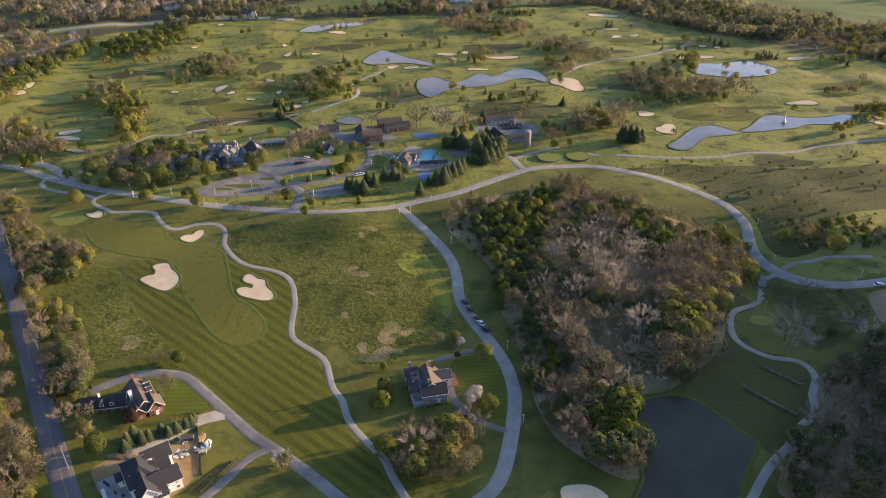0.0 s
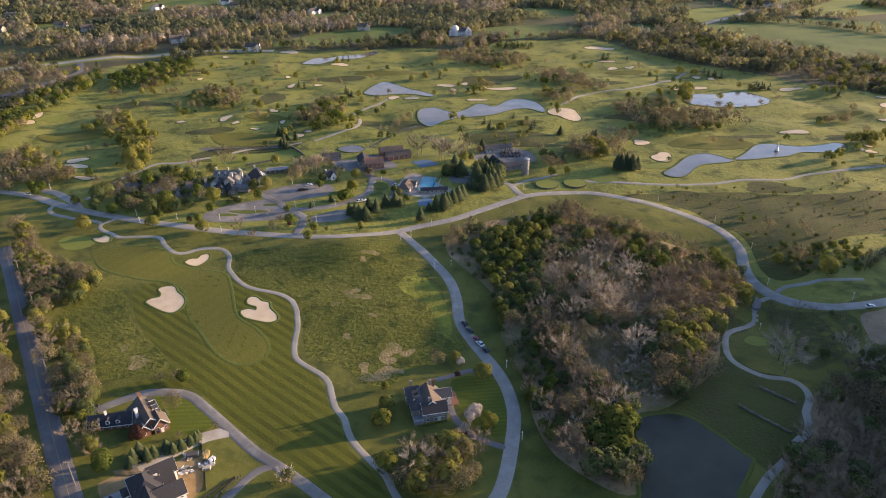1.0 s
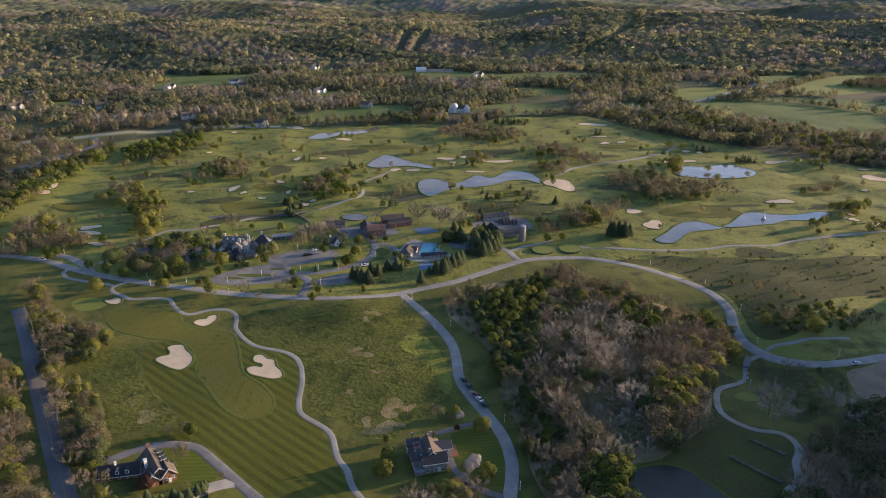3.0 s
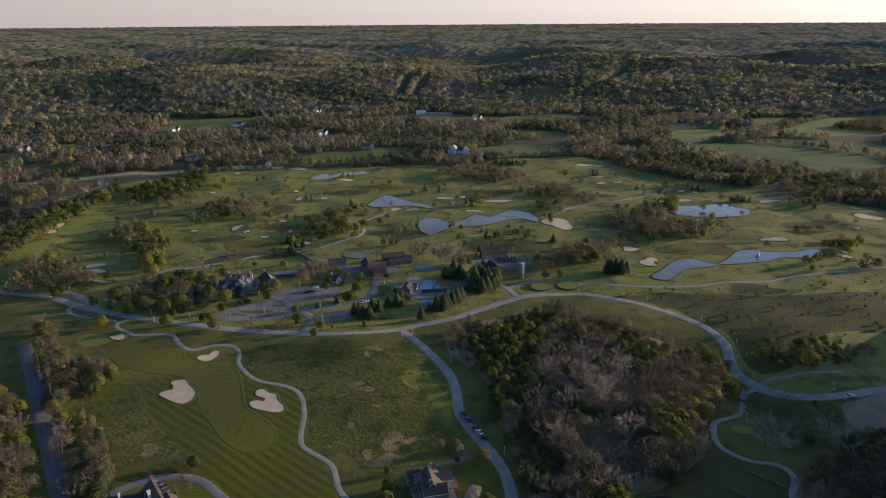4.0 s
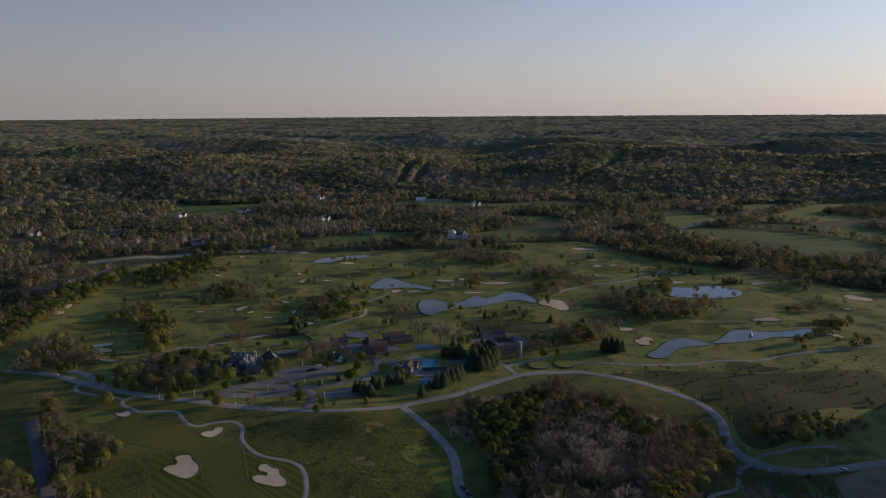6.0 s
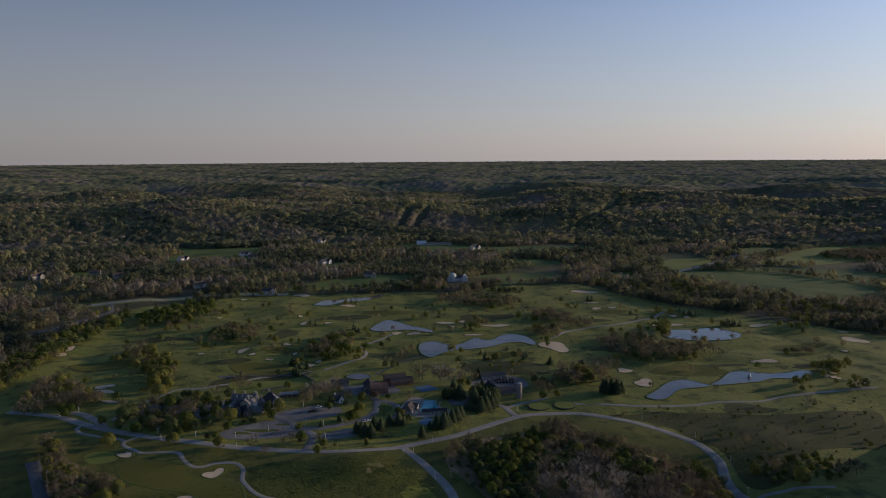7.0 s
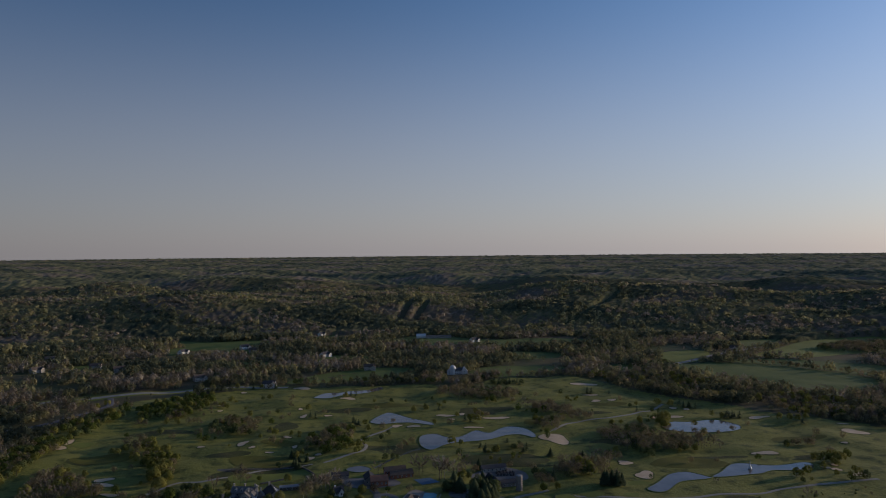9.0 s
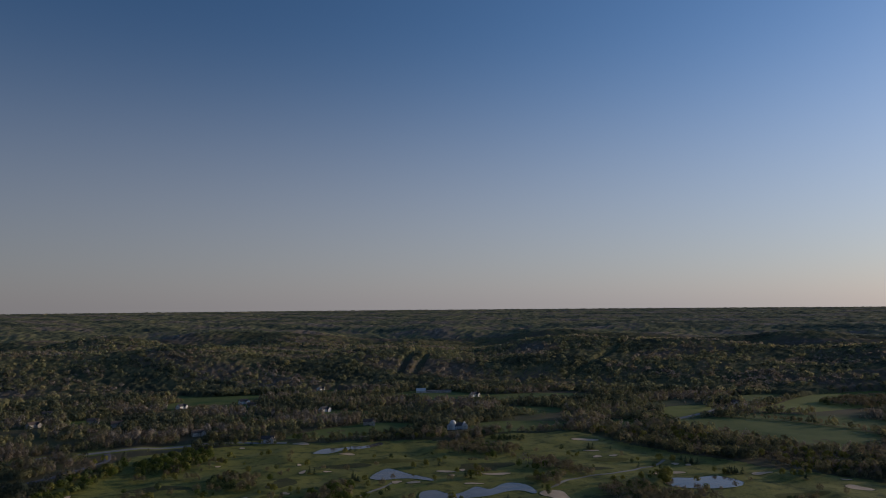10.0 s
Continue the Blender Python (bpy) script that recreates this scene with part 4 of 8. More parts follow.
# ---- water ----
def pond(points, material, label, step=4.0):
    line = spline(points, step, True)
    level = gz(*line.mean(0)) + 0.25
    level = max(level, float(np.percentile(height(line[:, 0], line[:, 1]), 90)) + 0.12)
    tagged(part("pond", sheet(line, 12.0, 0, level=level), material, None), label, "pond", kind="structure")
    ring = np.concatenate([line, line[:2]])
    v, t = ribbon(ring, [(-2.0, -0.15), (-0.8, 0.0), (-0.1, 0.0), (0.3, 0.0)], 0)
    k = v.reshape(-1, 4, 3)
    k[:, 1, 2], k[:, 2, 2], k[:, 3, 2] = np.maximum(k[:, 1, 2], level) + 0.18, level + 0.12, level - 0.2
    ob = part("pond_bank", (k.reshape(-1, 3), t), M_LIP, None)
    tagged(ob, "low dark turf bank round the water", "bank", kind="structure")


for points in PONDS:
    pond(points, M_WATER, "still pond reflecting the pale sky")
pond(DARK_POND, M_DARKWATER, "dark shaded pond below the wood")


# ---- bunkers ----
def bunker(line, near=True):
    c = line.mean(0)
    root = new("sand_bunker")
    root.location = (c[0], c[1], gz(*c))
    tagged(root, "pale sand bunker with a raised dark turf lip", "bunker", "bunkers of the course")
    v, t = sheet(line, 2.0 if near else 4.0, 0.6, 0.03)
    part("sand", (v - np.array(root.location), t), M_SAND, root)
    area = 0.5 * np.sum(line[:, 0] * np.roll(line[:, 1], -1) - line[:, 1] * np.roll(line[:, 0], -1))
    s = 1 if area > 0 else -1
    ring = np.concatenate([line, line[:2]])
    v, t = ribbon(ring, [(-1.5 * s, -0.05), (-0.6 * s, 0.16), (-0.05 * s, 0.18), (0.12 * s, 0.05)], 0.12)
    part("lip", (v - np.array(root.location), t), M_LIP, root)


for points in ([(-142.6, 318.2), (-140.4, 321.5), (-137.6, 322.4), (-138.2, 326.2), (-141, 330.2), (-138.9, 332.8), (-133.8, 332.5), (-130.3, 326.7), (-127.1, 323.5), (-124.1, 318.5), (-123.9, 313), (-126.3, 308.9), (-130.4, 309.4), (-137.4, 313.6)], [(-94.1, 308.8), (-90.6, 310.6), (-87.4, 309.5), (-87.6, 312.4), (-92.5, 315.3), (-93.2, 320.2), (-90.1, 321.2), (-86, 317.1), (-82.6, 316.2), (-80.8, 310.9), (-76.6, 305.5), (-76, 301.2), (-79.6, 299.8), (-85.8, 301.4), (-91.6, 304.1)], [(-137.9, 361.6), (-135.9, 364.7), (-132.2, 365.5), (-131.9, 368.5), (-129, 370.4), (-127.1, 368.7), (-126.7, 364.6), (-128.7, 358.8), (-131, 356.9), (-135.5, 358.7)], [(-199.1, 387.4), (-195.4, 387.9), (-193.3, 390.4), (-189.8, 388.3), (-188.2, 383.7), (-190, 381.9), (-195.1, 383.3)], [(39, 192.5), (42.4, 193.8), (47.9, 193.8), (51.1, 192), (53.4, 189.3), (51.8, 186.3), (39.7, 187.6)], [(-354.9, 602.3), (-354.3, 609.8), (-348.5, 610.5), (-344.2, 604.6), (-347.8, 599.6)], [(-354, 614.9), (-355.4, 629.2), (-352.3, 634.7), (-347.5, 621.3), (-350.4, 614.5)]):
    bunker(spline(points, 1.5, True))
for i, (x, y, rx, ry) in enumerate([(-265.9, 512.4, 6.8, 5.6), (-263.4, 498.6, 10.2, 5.6), (-244, 477.4, 6.5, 3.2), (-220.3, 605.5, 4.1, 2.3), (-183.6, 611.8, 4.9, 8.4), (-171, 597.4, 2.6, 3.4), (-151.9, 584.8, 3.2, 2.5), (-147, 633.2, 3.8, 3.4), (-133.5, 604.3, 2.6, 4.5), (-257, 784.1, 3.3, 4.4), (-248.8, 752.8, 2.5, 4), (-249.4, 852.8, 3.1, 3.9), (-178.8, 876.3, 10.8, 7.9), (-158.5, 759.4, 2.8, 3.4), (-147.5, 720.7, 3.5, 6.1), (-121.6, 724.7, 3.8, 3.7), (-110.8, 813.4, 8.3, 5.6), (-112.8, 569.1, 3.8, 3.5), (-107, 576.9, 3.5, 2.4), (-43.1, 674.9, 5.3, 4.2), (-25.1, 673.4, 6.1, 4.3), (8.2, 716.1, 8.7, 5.3)] + [(13.7, 700, 3.4, 3.6), (25.8, 724.6, 3.5, 4.1), (42.5, 710, 4.5, 4.2), (62.1, 705.6, 12.7, 5.1), (34.7, 665.7, 8.6, 3.5), (110.2, 620.7, 13.5, 16.2), (157.8, 547, 7.1, 6.2), (163.5, 510.8, 7.2, 9.1), (242.4, 699.8, 14.8, 7), (228.6, 628.9, 4.3, 2.2), (266.5, 745.7, 3.9, 4.5), (278.2, 736.8, 4, 3.1), (339.6, 694.4, 10.9, 4.1), (284.5, 562.7, 9.9, 4.3), (316, 524.4, 3, 3), (321.3, 519.3, 4.2, 3.1), (327.3, 531.8, 4.4, 2.5), (331.1, 505.2, 5.5, 5.3), (412, 663.8, 5, 2.6), (405.3, 633.8, 10.3, 10.1), (372.6, 594.2, 3.2, 2.2), (186.9, 780.4, 5.9, 4.7)] + [(206.2, 783, 4.5, 4.1), (193.6, 887.7, 15.2, 8.6), (188.9, 817.6, 9.6, 3)]):
    bunker(oval(x, y, rx, ry, 0.2, i * 1.3, 24), False)


# ---- walls and the creek ----
def stone_wall(points, label, high=1.1):
    line = spline(points, 1.4)
    root = new("stone_wall")
    root.location = (*line[0], gz(*line[0]))
    tagged(root, label, "wall")
    o = np.array(root.location)
    v, t = ribbon(line, [(-0.35, -0.5), (-0.3, high), (0.3, high), (0.35, -0.5)], 0)
    part("wall", (v - o, t), M_STONE, root)
    for x, y in line[::2]:
        bm = bmesh.new()
        box(bm, (x - o[0], y - o[1], gz(x, y) + high + 0.1 - o[2]), (0.9, 0.85, 0.3), random.uniform(0, 3))
        part("coping_stone", bm, M_STONE, root)


for points in ([(127.9, 249.6), (132.6, 245.1), (137.4, 239.8)], [(115.6, 239), (120.2, 233.4), (128.6, 223.9)]):
    stone_wall(points, "low grey field stone terrace wall", 0.6)
for points in ([(-174.8, 529.7), (-147.6, 537.2), (-120.2, 547.6)], [(-139.4, 503.2), (-122.6, 510.1)], [(-117.9, 547), (-99.8, 518.8)]):
    stone_wall(points, "long grey field stone wall", 1.2)
way("creek", [(-16.5, 591.5), (-26.8, 582.3), (-35.7, 570.1), (-43.9, 554.9), (-53.8, 537.1)], 1.6, M_DARKWATER, 0.22, "narrow dark creek between ponds", "creek")


# ---- trees ----
def bits(centres, normals, size, rng, slim=1.0):
    """Small three-cornered leaf clumps facing roughly along the normals."""
    n = len(centres)
    nr = normals + rng.normal(0, 0.3, (n, 3))
    nr /= np.linalg.norm(nr, axis=1)[:, None] + 1e-9
    a = np.cross(nr, rng.normal(0, 1, (n, 3)))
    a /= np.linalg.norm(a, axis=1)[:, None] + 1e-9
    b = np.cross(nr, a)
    s = (size * rng.uniform(0.6, 1.4, n))[:, None]
    v = np.stack([centres + a * s, centres - a * s * 0.5 + b * s * 0.85 * slim, centres - a * s * 0.5 - b * s * 0.85 * slim], 1).reshape(-1, 3)
    return v, np.arange(3 * n).reshape(-1, 3)


def leaf_crown(rng, count, size, low=0.18, wide=0.42, lump=0.16, loose=0.12, lobes=13, slim=1.0):
    """A crown of unit height: rounded lobes over a dome, each covered with small leaf clumps, with gaps between."""
    half = (1 - low) / 2
    k = np.arange(lobes)
    up = 1 - 1.62 * (k + 0.5) / lobes
    a = k * 2.4 + rng.uniform(-0.5, 0.5, lobes)
    flat = np.sqrt(1 - up ** 2)
    axis = np.column_stack([np.cos(a) * flat, np.sin(a) * flat, up])
    reach = rng.uniform(0.56 - lump * 0.8, 0.56 + lump * 0.4, lobes)
    rad = rng.uniform(0.40, 0.40 + lump, lobes)
    pick = rng.integers(0, lobes, count)
    d = rng.normal(0, 1, (count, 3)) + 1.1 * axis[pick]
    d /= np.linalg.norm(d, axis=1)[:, None]
    c = axis[pick] * reach[pick, None] + d * (rad[pick] * (1 + rng.normal(0, loose * 0.6, count)))[:, None]
    c = c * (wide, wide, half * 0.98) + (0, 0, low + half)
    return bits(c, d + 0.3 * axis[pick] + (0, 0, 0.1), size, rng, slim)


def limbs(rng, spread=0.4, count=7, fork=2, thick=0.022):
    """Trunk and limbs of a unit-high tree, and where the limbs end."""
    pieces = [tube((0, 0, -0.03), (0, 0, 0.32), thick, thick * 0.75, 5), tube((0, 0, 0.32), (0.01, 0, 0.62), thick * 0.75, thick * 0.4, 4)]
    ends = []
    for k in range(count):
        a = k * 2.4 + rng.uniform(-0.4, 0.4)
        z0 = rng.uniform(0.22, 0.55)
        p0 = np.array([0, 0, z0])
        p1 = np.array([math.cos(a) * spread * rng.uniform(0.4, 0.65), math.sin(a) * spread * rng.uniform(0.4, 0.65), z0 + rng.uniform(0.14, 0.27)])
        pieces.append(tube(p0, p1, thick * 0.5, thick * 0.28, 3))
        for _ in range(fork):
            p2 = p1 + np.array([math.cos(a) * spread * 0.4, math.sin(a) * spread * 0.4, 0.2]) * rng.uniform(0.5, 1.0) + rng.normal(0, 0.05, 3)
            p2[2] = min(p2[2], 0.97)
            pieces.append(tube(p1, p2, thick * 0.27, thick * 0.1, 3))
            ends.append((p1, p2))
    ends.append((np.array([0, 0, 0.6]), np.array([0, 0, 0.95])))
    return join(pieces), ends


def twig_crown(rng, ends, count, size=0.008):
    """Fine twigs fanning from the limbs: thin slivers."""
    vs, k = [], 0
    per = max(1, count // len(ends))
    for p1, p2 in ends:
        s = rng.uniform(0.15, 1.05, (per, 1))
        base = p1 + (p2 - p1) * s
        d = (p2 - p1) / np.linalg.norm(p2 - p1) + rng.normal(0, 0.6, (per, 3)) + (0, 0, 0.35)
        d /= np.linalg.norm(d, axis=1)[:, None]
        tip = base + d * rng.uniform(0.08, 0.2, (per, 1))
        side = np.cross(d, rng.normal(0, 1, (per, 3)))
        side *= size / (np.linalg.norm(side, axis=1)[:, None] + 1e-9)
        vs.append(np.stack([base - side, base + side, tip], 1).reshape(-1, 3))
    v = np.concatenate(vs)
    return v, np.arange(len(v)).reshape(-1, 3)


def conifer_crown(rng, tiers=14, per=12):
    """Drooping tiers of boughs, narrowing to the top."""
    v = []
    for k in range(tiers):
        z = 0.10 + 0.88 * k / tiers
        rad = 0.39 * (1 - k / tiers) ** 0.8 + 0.012
        for j in range(per if k < tiers - 3 else 6):
            a = rng.uniform(0, 6.28)
            r = rad * rng.uniform(0.75, 1.15)
            tip = np.array([math.cos(a) * r, math.sin(a) * r, z - 0.05 * rng.uniform(0.2, 1.2)])
            top = np.array([0, 0, z + 0.06])
            s = np.array([-math.sin(a), math.cos(a), 0]) * r * 0.3
            midp = (tip + top) / 2 + np.array([0, 0, -0.012])
            v += [top, midp + s, tip, top, tip, midp - s]
    v = np.array(v)
    return v, np.arange(len(v)).reshape(-1, 3)


KINDS, STANDS = {}, {}
LEAFY = ("yellow", "green", "dark", "bud", "maroon", "blossom")


def make_kinds():
    """Every kind at three degrees of detail: single trees, near stands, far stands."""
    rng = np.random.default_rng(7)
    for kind, leaf, low, wide, lump, loose in (("yellow", M_YELLOWLEAF, 0.06, 0.42, 0.12, 0.10), ("green", M_GREENLEAF, 0.04, 0.45, 0.13, 0.08),
                                               ("dark", M_DARKLEAF, 0.02, 0.46, 0.2, 0.16), ("blossom", M_BLOSSOM, 0.1, 0.45, 0.2, 0.2),
                                               ("maroon", M_MAROON, 0.1, 0.46, 0.18, 0.14)):
        for level, count, size in ((0, 1300, 0.040), (1, 560, 0.056), (2, 200, 0.084)):
            variants = []
            for _ in range(4):
                body, ends = limbs(rng, 0.32, 4, 1, 0.018)
                variants.append((body, leaf_crown(rng, count, size, low, wide, lump, loose), M_BARK, leaf))
            KINDS[kind, level] = variants
    for level, count, size, twigs in ((0, 900, 0.022, 420), (1, 620, 0.027, 200), (2, 200, 0.06, 30)):
        variants = []
        for _ in range(4):
            body, ends = limbs(rng, 0.42, 6, 2 if level < 2 else 1, 0.014)
            variants.append((join([body, twig_crown(rng, ends, twigs, 0.0045 if level < 2 else 0.01)]),
                             leaf_crown(rng, count, size, 0.12, 0.43, 0.2, 0.26, 15), M_BARK, M_BUD))
        KINDS["bud", level] = variants
    for kind, bark, twig in (("bare", M_BARK, M_TWIG), ("pale", M_PALEBARK, M_PALETWIG)):
        for level, count, size in ((0, 800, 0.0042), (1, 520, 0.0052), (2, 150, 0.012)):
            variants = []
            for _ in range(4):
                body, ends = limbs(rng, 0.46, 9 if level < 2 else 5, 3 if level < 2 else 2, 0.014)
                variants.append((body, twig_crown(rng, ends, count, size), bark, twig))
            KINDS[kind, level] = variants
    for level, tiers, per in ((0, 20, 16), (1, 15, 12), (2, 9, 8)):
        KINDS["conifer", level] = [(tube((0, 0, -0.03), (0, 0, 0.9), 0.02, 0.004, 4), conifer_crown(rng, tiers, per), M_BARK, M_NEEDLE) for _ in range(4)]


make_kinds()
TREE_MESHES = {}
for (kind, level), variants in KINDS.items():
    if level:
        continue
    for k, (body, crown, bark, leaf) in enumerate(variants):
        a, b = soup_mesh("trunk", *body), soup_mesh("crown", *crown)
        a.materials.append(bark)
        b.materials.append(leaf)
        if kind in LEAFY:
            soften(b, crown[0], crown[1], np.array((0, 0, 0.42)))
        TREE_MESHES[kind, k] = a, b
LABELS = {"yellow": ("tree with fresh yellow-green spring leaves", "leafy trees"), "green": ("round tree with fresh green leaves", "leafy trees"),
          "dark": ("dull dark green bushy tree", "leafy trees"), "blossom": ("small tree in white blossom", "blossom trees"),
          "maroon": ("small tree with maroon leaves", "maroon trees"), "bud": ("brownish budding tree with thin leaves", "budding trees"),
          "bare": ("bare grey-brown tree with fine twigs", "bare trees"), "pale": ("bare pale sycamore with fine twigs", "bare trees"),
          "conifer": ("dark green conical conifer", "conifers")}


def tree(kind, x, y, h, wide=1.0):
    k = random.randrange(4)
    root = new("tree")
    root.location, root.rotation_euler = (x, y, gz(x, y) + 0.05), (0, 0, random.uniform(0, 6.28))
    root.scale = (h * wide, h * wide, h)
    a, b = TREE_MESHES[kind, k]
    part("trunk", a, None, root)
    part("crown", b, None, root)
    return tagged(root, LABELS[kind][0], "conifer" if kind == "conifer" else "tree", LABELS[kind][1])


